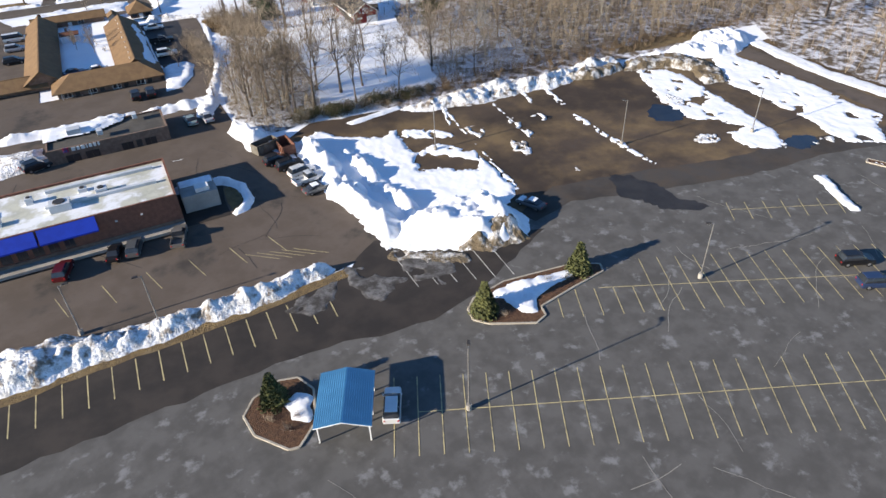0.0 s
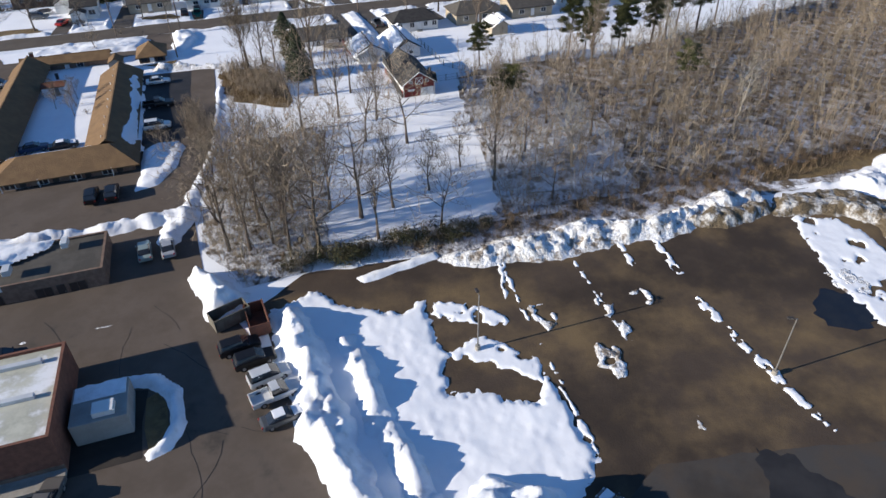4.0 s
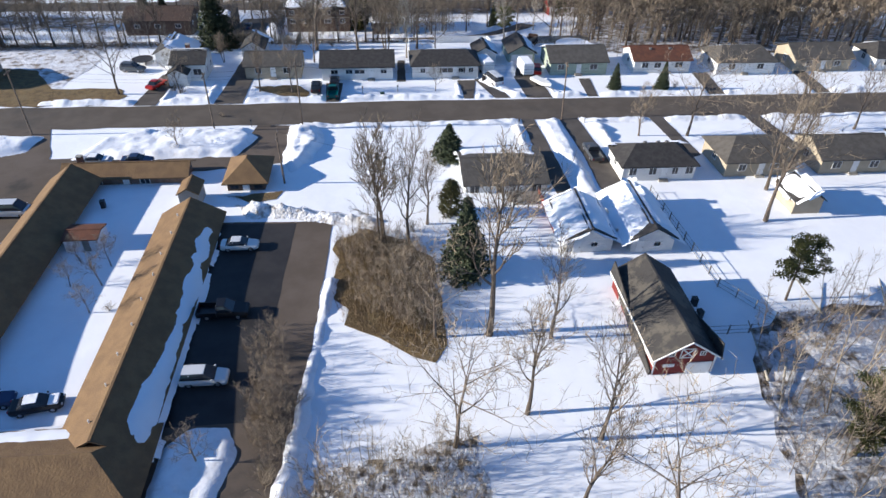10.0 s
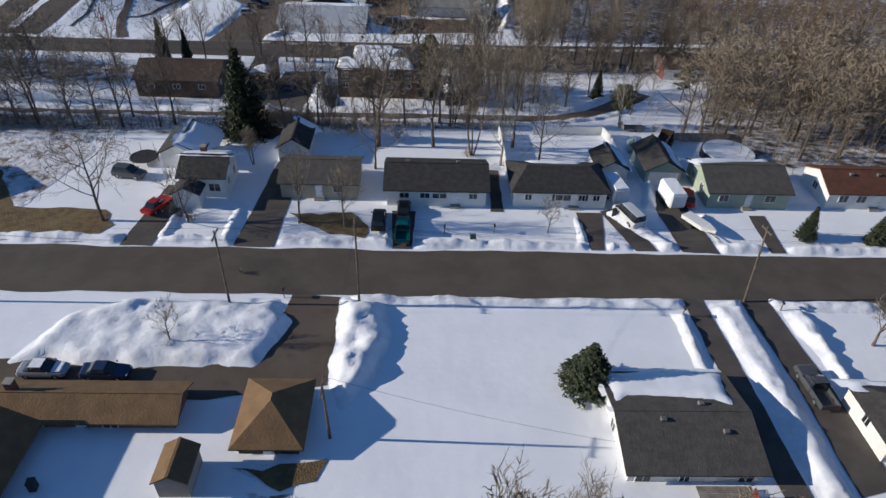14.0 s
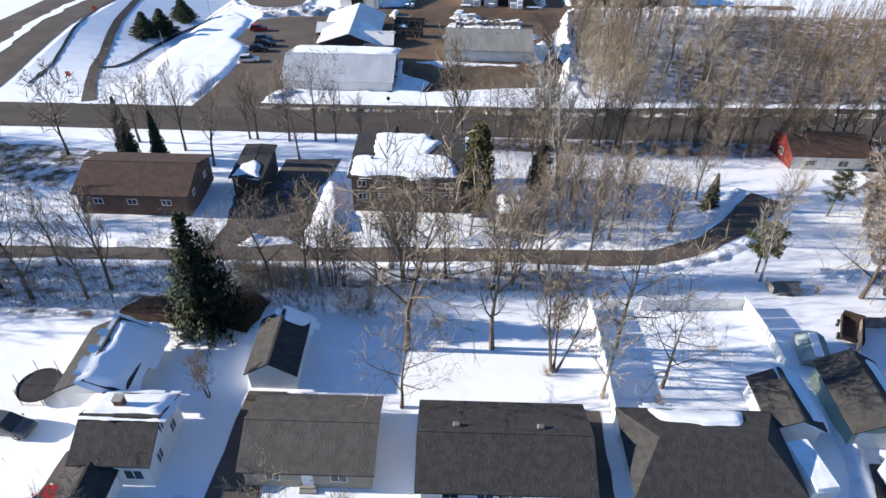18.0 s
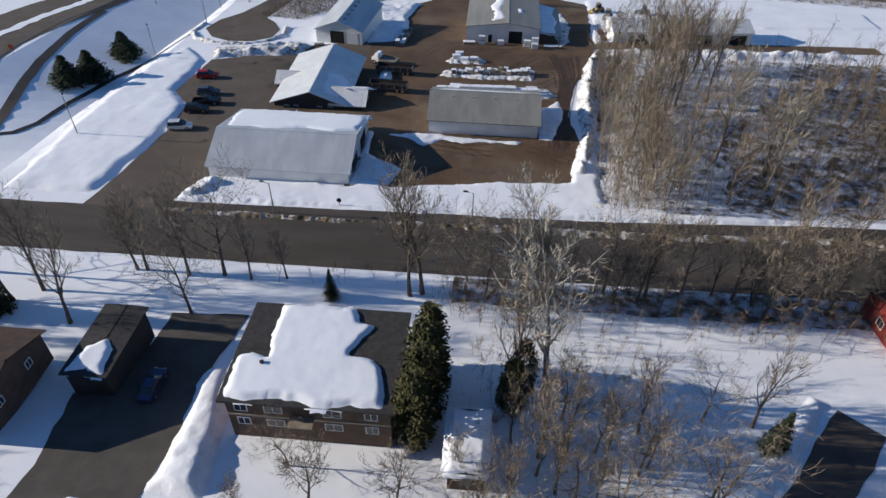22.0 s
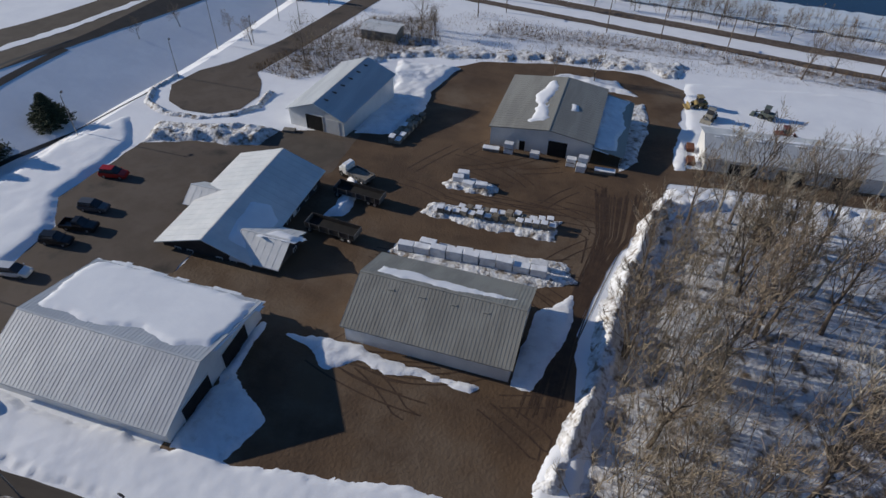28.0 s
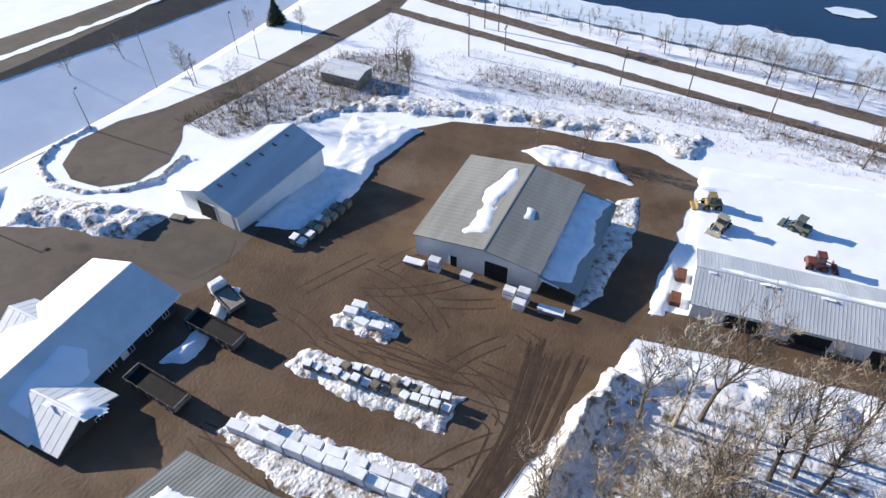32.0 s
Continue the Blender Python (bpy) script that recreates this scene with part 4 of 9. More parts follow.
def column_meshes(seed, high, wide, material, size=0.2):
    rng = random.Random(seed)
    TV, TF, V, F = [], [], [], []
    ring_tube(TV, TF, [Vector((0, 0, -0.3)), Vector((0, 0, high * 0.9))], [0.14, 0.03], 5)
    for k in range(150):
        f = rng.random()
        r = wide * math.sin(3.1416 * min(1, 0.12 + 0.88 * f) ** 0.75) ** 0.6 * (0.85 + 0.25 * rng.random())
        w = rng.uniform(0, 6.283)
        tuft(V, F, rng, Vector((0.75 * r * math.cos(w), 0.75 * r * math.sin(w), high * (0.03 + 0.95 * f))), 0.42 * wide, 0.5, 22, size)
    return mesh_of("column_trunk", TV, TF, BARK), mesh_of("column_crown", V, F, material)


def shrub_meshes(seed, high, wide, material, leaves=260, stems=14, size=0.14):
    rng = random.Random(seed)
    TV, TF, V, F = [], [], [], []
    for _ in range(stems):
        d = Vector((rng.uniform(-0.8, 0.8), rng.uniform(-0.8, 0.8), 1)).normalized()
        p = wander(rng, Vector((rng.uniform(-0.2, 0.2), rng.uniform(-0.2, 0.2), -0.1)), d, high * rng.uniform(0.7, 1.1), 3, 0.25, 0.1)
        ring_tube(TV, TF, p, [0.025, 0.018, 0.012, 0.006], 3)
        for _ in range(5):
            a = p[rng.choice((1, 2))]
            q = wander(rng, a, (d + Vector((rng.uniform(-1, 1), rng.uniform(-1, 1), rng.uniform(-0.1, 0.8)))).normalized(), 0.5 * high, 2, 0.3, 0.1)
            ring_tube(TV, TF, q, [0.012, 0.009, 0.005], 3)
    for _ in range(leaves // 20):
        w, r = rng.uniform(0, 6.283), wide * rng.random() ** 0.5
        tuft(V, F, rng, Vector((r * math.cos(w), r * math.sin(w), high * rng.uniform(0.25, 0.8))), 0.35 * wide, 0.3 * high, 20, size)
    return mesh_of("shrub_stems", TV, TF, TWIG), (mesh_of("shrub_leaves", V, F, material) if leaves else None)


SPRUCE = [spruce_meshes(k, 8.0, 3.0, NEEDLE) for k in (1, 2)]
SPRUCE_GREEN = [spruce_meshes(k, 5.0, 1.5, NEEDLE_PINE) for k in (5, 6)]
PINE = [pine_meshes(k, 14.0) for k in (1, 2, 3)]
COLUMN = [column_meshes(k, 9.0, 1.6, NEEDLE_YEL) for k in (1, 2)]
EVERSHRUB = [shrub_meshes(k, 2.2, 1.7, LEAF_DARK, 700) for k in (1, 2, 3)]
TWIGSHRUB = [shrub_meshes(k, 2.4, 1.2, BRUSH, 0, 22) for k in (7, 8)]


def plant(name, meshes, h0, x, y, high, label, group="", wide=1.0, category="tree", names=("trunk", "crown"), dz=0.0):
    s = high / h0
    t = thing(name, pose(x, y, gz(y) + dz, 0, 0, rng.uniform(0, 360)) @ Matrix.Diagonal((s * wide, s * wide, s, 1)), label, category, group)
    for n, me in zip(names, meshes):
        if me:
            part(n, me, None, t)
    return t


def spruce(x, y, high, wide=1.0):
    return plant("spruce_tree", rng.choice(SPRUCE), 8.0, x, y, high, "dark green spruce with dense drooping branches", "spruces", wide)


def pine(x, y, high, wide=1.0):
    return plant("pine_tree", rng.choice(PINE), 14.0, x, y, high, "tall pine with olive-green needle clumps and bare lower trunk", "pines", wide)


def shrub(x, y, high, wide=1.0):
    return plant("shrub", rng.choice(TWIGSHRUB), 2.4, x, y, high, "bare twiggy shrub in the snow", "shrubs", wide, "shrub", ("stem", "foliage"))


def evergreen_shrub(x, y, high, wide=1.0):
    return plant("evergreen_shrub", rng.choice(EVERSHRUB), 2.2, x, y, high, "dark olive evergreen shrub with ragged outline", "evergreen shrubs", wide, "shrub", ("stem", "foliage"))


def inside(pts, x, y):
    odd = False
    for (ax, ay), (bx, by) in zip(pts, pts[1:] + pts[:1]):
        if (ay > y) != (by > y) and x < (bx - ax) * (y - ay) / (by - ay) + ax:
            odd = not odd
    return odd


def spots(pts, n, seed):
    r = random.Random(seed)
    lo, hi = [min(p[k] for p in pts) for k in (0, 1)], [max(p[k] for p in pts) for k in (0, 1)]
    out = []
    while len(out) < n:
        p = (r.uniform(lo[0], hi[0]), r.uniform(lo[1], hi[1]))
        if inside(pts, *p):
            out.append(p)
    return out


def thicket(name, pts, n, lo, hi, label, material=None, seed=1, side_n=11, stem=0.035, lean=0.12, category="woodland"):
    """Close-grown bare saplings, past counting."""
    r = random.Random(seed)
    V, F = [], []
    for x, y in spots(pts, n, seed):
        h = r.uniform(lo, hi) * (0.7 + 0.5 * abs(fbm(x, y, 0.06, 3)))
        d = Vector((r.gauss(0, lean), r.gauss(0, lean), 1)).normalized()
        p = wander(r, Vector((x, y, gz(y) - 0.2)), d, h, 4, 0.1, 0.05)
        k = stem * h / 7
        ring_tube(V, F, p, [k, 0.8 * k, 0.6 * k, 0.4 * k, 0.012], 4)
        for _ in range(side_n):
            f = r.uniform(0.25, 0.97)
            i = min(int(f * 4), 3)
            b = p[i].lerp(p[i + 1], f * 4 - i)
            w = r.uniform(0, 6.283)
            e = Vector((math.cos(w), math.sin(w), r.uniform(0.4, 1.5))).normalized()
            q = wander(r, b, e, h * r.uniform(0.12, 0.3) * (1.2 - 0.6 * f), 2, 0.2, 0.15)
            blade(V, F, q, 0.2 * k + 0.011, r)
            for _ in range(3):
                q2 = wander(r, q[r.choice((0, 1))], (e + Vector((r.uniform(-1, 1), r.uniform(-1, 1), r.uniform(-0.1, 0.8)))).normalized(), r.uniform(0.5, 1.2), 1, 0.1, 0.1)
                blade(V, F, q2, 0.012, r)
    return tagged(new(name, mesh_of(name, V, F, material or TWIG_TAN)), label, category, kind="stuff")


def brush(name, pts, n, lo, hi, label, material=None, seed=1, category="brush", w=0.02):
    """Dead stems and tall grass."""
    r = random.Random(seed)
    V, F = [], []
    for x, y in spots(pts, n, seed):
        h = r.uniform(lo, hi)
        d = Vector((r.gauss(0, 0.3), r.gauss(0, 0.3), 1)).normalized() * h
        a = Vector((r.uniform(-1, 1), r.uniform(-1, 1), 0)).normalized() * w
        p = Vector((x, y, gz(y) - 0.05))
        m = p + 0.55 * d + Vector((r.gauss(0, 0.06), r.gauss(0, 0.06), 0)) * h
        i = len(V)
        V.extend((tuple(p - a), tuple(p + a), tuple(m + a * 0.8), tuple(m - a * 0.8), tuple(p + d + Vector((r.gauss(0, 0.15), r.gauss(0, 0.15), 0)) * h)))
        F.extend(((i, i + 1, i + 2, i + 3), (i + 3, i + 2, i + 4)))
    return tagged(new(name, mesh_of(name, V, F, material or BRUSH)), label, category, kind="stuff")


# woodland floors and bare patches
WOOD_E = [(59, 111), (165, 106), (196, 112), (196, 178), (160, 172), (133, 165.5), (124, 164), (111, 161), (102, 159), (94, 161), (86, 161.6), (77, 161.4), (70, 159), (67, 150), (63, 128)]
WOOD_YARD = [(49, 329.5), (190, 334), (190, 404), (62, 401), (55, 392), (52, 370), (50.5, 352)]
HEDGEROW = [(18, 117), (22.3, 107.8), (31, 108), (34.2, 113.8), (35.9, 121), (37.4, 133), (38.6, 141), (38.4, 147.5), (34, 147), (31, 145.6), (26, 145), (23, 143), (19.6, 134)]
THICKET_N = [(24.2, 170), (24.4, 166.6), (25.7, 162.4), (29.4, 160.3), (35.2, 156.4), (36.6, 158.8), (36.7, 166.2), (36.4, 171.5), (33.5, 177.4), (28, 180.4), (24.2, 178)]
BELT = [(26, 275.5), (44, 276.4), (56, 284), (64, 293), (70, 301), (74, 310.5), (40, 310.5), (24, 309), (27, 293), (25, 282)]
drape("woodland_floor", [(59.5, 112), (82, 111), (88, 130), (90, 146), (86, 160), (72, 158.6), (68, 150), (63.6, 128)], 0.035, LITTER_SNOW, "thin snow and litter under the edge of the wood", "woodland", jitter=1.5)
drape("woodland_floor", WOOD_E, 0.02, LITTER, "leaf litter and thin snow under the wood", "woodland", jitter=1.5)
drape("woodland_floor", WOOD_YARD, 0.02, LITTER_SNOW, "snow with fallen branches under the wood", "woodland", jitter=1.0)
drape("woodland_floor", HEDGEROW, 0.02, LITTER_MIX, "leaf litter under the hedgerow", "woodland", jitter=1.0)
drape("grass_patch", THICKET_N, 0.03, GRASS, "dead brown grass under the thicket", "grass", jitter=1.3, step=2.0)
drape("woodland_floor", [(-60, 251.5), (-12, 252), (-4, 256), (3, 260), (36, 261), (44, 264.6), (36, 266.4), (-60, 264)], 0.02, LITTER_SNOW, "snow and leaf litter along the lane", "woodland", jitter=0.8)
drape("woodland_floor", [(-70, 222), (-30, 224), (-26, 242), (-30, 258), (-120, 258), (-120, 222)], 0.02, LITTER_SNOW, "snow and brush beside the street", "woodland", jitter=1.2)

thicket("bank_bushes", [(56, 107.6), (75, 107.6), (98, 106.6), (124, 108.4), (124, 112), (98, 111.4), (60, 113)], 260, 1.6, 3.6, "dark tangled bushes behind the snow bank", BRUSH, seed=134, side_n=16, stem=0.03, lean=0.35)
thicket("wood_saplings", WOOD_E, 900, 6, 13, "bare tan saplings in a wood", seed=3, side_n=16, stem=0.04, lean=0.2)
thicket("wood_saplings", WOOD_E, 700, 5, 11, "bare grey-brown saplings in a wood", TWIG, seed=31, side_n=18, stem=0.04, lean=0.24)
thicket("wood_bushes", [(88, 110), (196, 110), (196, 176), (160, 170), (133, 164), (102, 157), (90, 160), (88, 150)], 1100, 2.6, 5.4, "tangled grey-brown bushes deep in the wood", BRUSH, seed=133, side_n=14, stem=0.03, lean=0.32)
thicket("wood_bushes", WOOD_E, 2600, 2.2, 4.6, "low tangled bare bushes under the wood", TWIG, seed=33, side_n=13, stem=0.03, lean=0.32)
brush("wood_brush", WOOD_E, 15000, 0.8, 2.6, "tangled brown undergrowth in the wood", seed=4)
thicket("yard_wood_saplings", [(60, 332), (110, 333), (110, 394), (66, 392), (62, 372), (59, 352)], 480, 6, 13, "bare grey-brown saplings near the yard", TWIG, seed=55, side_n=17, stem=0.045, lean=0.2)
thicket("yard_wood_saplings", [(100, 332), (190, 334), (190, 398), (100, 396)], 900, 8, 14, "close-grown bare saplings beside the yard", BRUSH, seed=5, side_n=18, stem=0.05, lean=0.16)
drape("woodland_floor", [(70, 332), (190, 335), (190, 403), (104, 402), (96, 384), (76, 362)], 0.03, LITTER, "litter, brush and thin snow deep in the wood", "woodland", jitter=2.0)
thicket("yard_wood_bushes", [(74, 334), (190, 336), (190, 372), (110, 368), (74, 352)], 900, 3, 8, "grey-brown bushes in the shaded wood", BRUSH, seed=57, side_n=15, stem=0.035, lean=0.24)
thicket("yard_wood_edge", [(49.8, 331), (63, 331), (64, 352), (64, 372), (63, 391), (57, 391), (53.4, 370), (51, 352)], 480, 6, 13, "bare tan saplings crowding the edge of the yard", seed=35, side_n=20, stem=0.045, lean=0.2)
brush("yard_wood_brush", WOOD_YARD, 5000, 0.6, 1.8, "thin undergrowth in the snowy wood", seed=6)
thicket("hedgerow_saplings", HEDGEROW, 420, 2.5, 7, "bare saplings and brush in a hedgerow", seed=7, side_n=14)
brush("hedgerow_brush", HEDGEROW, 3800, 0.8, 2.4, "brown tangled brush in the hedgerow", seed=8)
thicket("thicket_saplings", [(24.6, 177), (26.6, 166), (30, 162), (36, 160), (36.4, 171), (33.5, 177), (28, 180)], 420, 2.0, 5.0, "low bare thicket over dead grass", TWIG, seed=9, side_n=15, stem=0.03, lean=0.25)
thicket("lot_edge_bushes", [(16.4, 160), (18.6, 163), (21.4, 152), (21.2, 145.4), (18.4, 144.4), (16.8, 152)], 150, 2.0, 5.0, "bare bushes at the edge of the motel lot", TWIG, seed=34, side_n=15, stem=0.03, lean=0.25)
brush("thicket_grass", THICKET_N, 5000, 0.3, 1.0, "dead brown grass", seed=10)
thicket("belt_saplings", [(33, 285), (48, 287), (52, 297), (40, 303), (30, 297)], 75, 3, 7.5, "bare tan saplings round a pale tree", seed=72, side_n=16)
thicket("belt_saplings", [(30, 275.5), (44, 276.4), (52, 281), (46, 285), (32, 284)], 70, 3, 7.5, "bare saplings between lane and road", seed=11, side_n=15)
thicket("belt_saplings", [(26, 301), (90, 301), (92, 311), (26, 309)], 190, 2.5, 6.5, "bare saplings along the road", BRUSH, seed=71, side_n=15)
brush("belt_brush", BELT, 500, 0.6, 1.8, "thin brush between lane and road", seed=12)
drape("woodland_floor", [(-15, 253), (-12, 251.4), (0, 250), (1, 256), (-1.5, 258.5), (-14, 256.6)], 0.05, MULCH, "dark needle litter under the big spruce", "woodland", jitter=0.6, step=1.2)
LANE_EDGE = [(-60, 253), (-8, 254), (3, 258), (37, 260), (40, 266), (12, 266), (-60, 264)]
thicket("lane_saplings", LANE_EDGE, 190, 2.5, 7, "bare saplings along the lane", seed=13, side_n=13)
thicket("lane_bushes", [(-6.4, 264.2), (3.6, 264.6), (5.4, 259.4), (-3.2, 258.6)], 130, 1.8, 3.8, "dense tan bushes beside the lane", seed=136, side_n=18, stem=0.03, lean=0.3)
thicket("lane_bushes", [(-4, 255), (4, 252.4), (12, 251.6), (18, 254), (16, 260), (4, 263), (-4, 262)], 150, 2.2, 4.6, "tangled bare tan bushes on the bank", seed=36, side_n=16, stem=0.03, lean=0.3)
thicket("roadside_saplings", [(0, 307.5), (22, 308), (60, 308), (100, 307), (100, 311), (0, 310)], 40, 3, 7, "bare roadside saplings", BRUSH, seed=14)
thicket("far_saplings", [(-120, 240), (-62, 244), (-40, 252), (-40, 258), (-120, 300)], 220, 4, 9, "bare trees and brush past the houses", TWIG, seed=15)
thicket("slope_saplings", [(74, 240), (170, 240), (170, 308), (92, 296), (78, 280), (70, 262)], 800, 6, 13, "bare trees on the slope", TWIG, seed=16)
thicket("bank_shrubs", [(-40, 496), (20, 493), (90, 484), (200, 470), (200, 500), (90, 504), (20, 504)], 420, 2, 5.5, "bare grey-brown shrubs on the river bank", BRUSH, seed=17, side_n=16, stem=0.07)
thicket("bank_shrubs", [(55, 489), (90, 485), (200, 471), (200, 492), (90, 499), (55, 500)], 420, 3, 7, "dense bare bushes on the river bank", BRUSH, seed=171, side_n=18, stem=0.06)
thicket("loop_shrubs", [(-33, 424), (-22, 424), (-8, 440), (0, 452), (-8, 466), (-22, 456), (-28, 440)], 190, 2, 5.5, "bare brush between loop road and yard", seed=18)
brush("verge_grass", [(8, 444), (60, 456), (120, 462), (190, 452), (190, 462), (60, 470), (0, 476), (-10, 455)], 5000, 0.3, 0.8, "dead grass poking through snow", seed=19, w=0.035)

drape("woodland_floor", [(46, 105.6), (64, 106), (78, 104), (98, 104), (112, 102.6), (124, 106), (166, 104), (166, 108), (112, 109.6), (84, 109.4), (59, 110.4), (44, 109.4)], 0.04, LITTER, "brown litter and thin snow between bank and wood", "woodland", jitter=0.9)
brush("bank_brush", [(34, 108), (48, 106.4), (75, 106.4), (101, 105.6), (124, 107.4), (166, 104), (166, 108), (112, 111), (34, 112)], 6500, 0.6, 2.0, "brown brush behind the snow bank", seed=26)
drape("woodland_floor", [(27, 306), (60, 306), (110, 306.4), (110, 312), (60, 311.8), (27, 311.6)], 0.02, LITTER, "leaf litter along the road", "woodland", jitter=0.8)
brush("road_brush", [(24, 304.5), (60, 305), (110, 305), (110, 311), (60, 311), (24, 310.6)], 3000, 0.5, 1.8, "brown roadside brush", seed=27)
for pts in ([(76, 244), (170, 240), (170, 306), (96, 306), (84, 284), (74, 262)], [(-110, 246), (-34, 252), (-44, 268), (-110, 306)], [(-42, 288), (-38, 302), (-110, 309), (-110, 290)]):
    drape("woodland_floor", pts, 0.02, LITTER, "leaf litter and thin snow under far trees", "woodland", jitter=1.5)
drape("woodland_floor", [(-35, 423), (-24, 421), (-14, 436), (-2, 450), (-8, 466), (-22, 460), (-29, 444)], 0.03, LITTER_SNOW, "weeds and thin snow beside the loop road", "woodland", jitter=1.6)
drape("woodland_floor", [(8, 460), (60, 464), (110, 459.6), (190, 449), (190, 453), (110, 464.6), (60, 468.6), (8, 467)], 0.03, LITTER_SNOW, "weeds and thin snow along the track", "woodland", jitter=1.6)
brush("lane_brush", LANE_EDGE, 5200, 0.4, 1.4, "brown brush along the lane", seed=21, w=0.03)
brush("loop_brush", [(-36, 422), (-23, 420), (-10, 440), (0, 452), (-8, 468), (-22, 462), (-30, 444)], 5200, 0.4, 1.5, "brown weeds between loop road and yard", seed=22, w=0.04)
brush("rail_brush", [(10, 462), (60, 466), (110, 461), (190, 450), (190, 455), (110, 467), (60, 473), (10, 470)], 4200, 0.4, 1.6, "brown weeds along the railway", seed=23, w=0.04)
WOOD_R = [(137, 64), (170, 50), (250, 60), (250, 150), (166, 116), (153, 116), (141, 103), (135.5, 92)]
drape("woodland_floor", WOOD_R, 0.25, LITTER, "leaf litter under the wood past the drive", "woodland", jitter=1.5)
thicket("drive_wood_saplings", WOOD_R, 800, 5, 12, "dense bare saplings past the drive", TWIG, seed=24, side_n=15, stem=0.04, lean=0.24)
brush("drive_wood_brush", WOOD_R, 5000, 0.8, 2.4, "tangled brown undergrowth past the drive", seed=25)
drape("grass_patch", [(100, 106.5), (112, 105), (124, 104.5), (132, 108), (120, 110), (104, 109)], 0.06, GRASS, "dead brown grass behind the snow bank", "grass", jitter=0.8, step=1.2)
grove("drive_wood_trees", [("far", x, y, rng.uniform(10, 14)) for x, y in spots([(138, 70), (170, 58), (200, 70), (200, 120), (166, 112), (142, 102)], 14, 99)], "bare trees past the drive")
for x, y, h in [(10, 268.6, 6), (16, 270, 8), (24, 271, 7.5), (31, 270.4, 8), (29.6, 274, 7), (37, 276, 9), (43, 281, 9), (13, 274.4, 6), (48, 279, 9), (34.6, 281.6, 8), (40, 287, 9), (55, 289, 8)]:
    tree(rng.choice(("oak", "ash", "small")), x, y + 5.0 * max(0.0, min(1.0, (290 - y) / 15)), h, "trees by the lane")

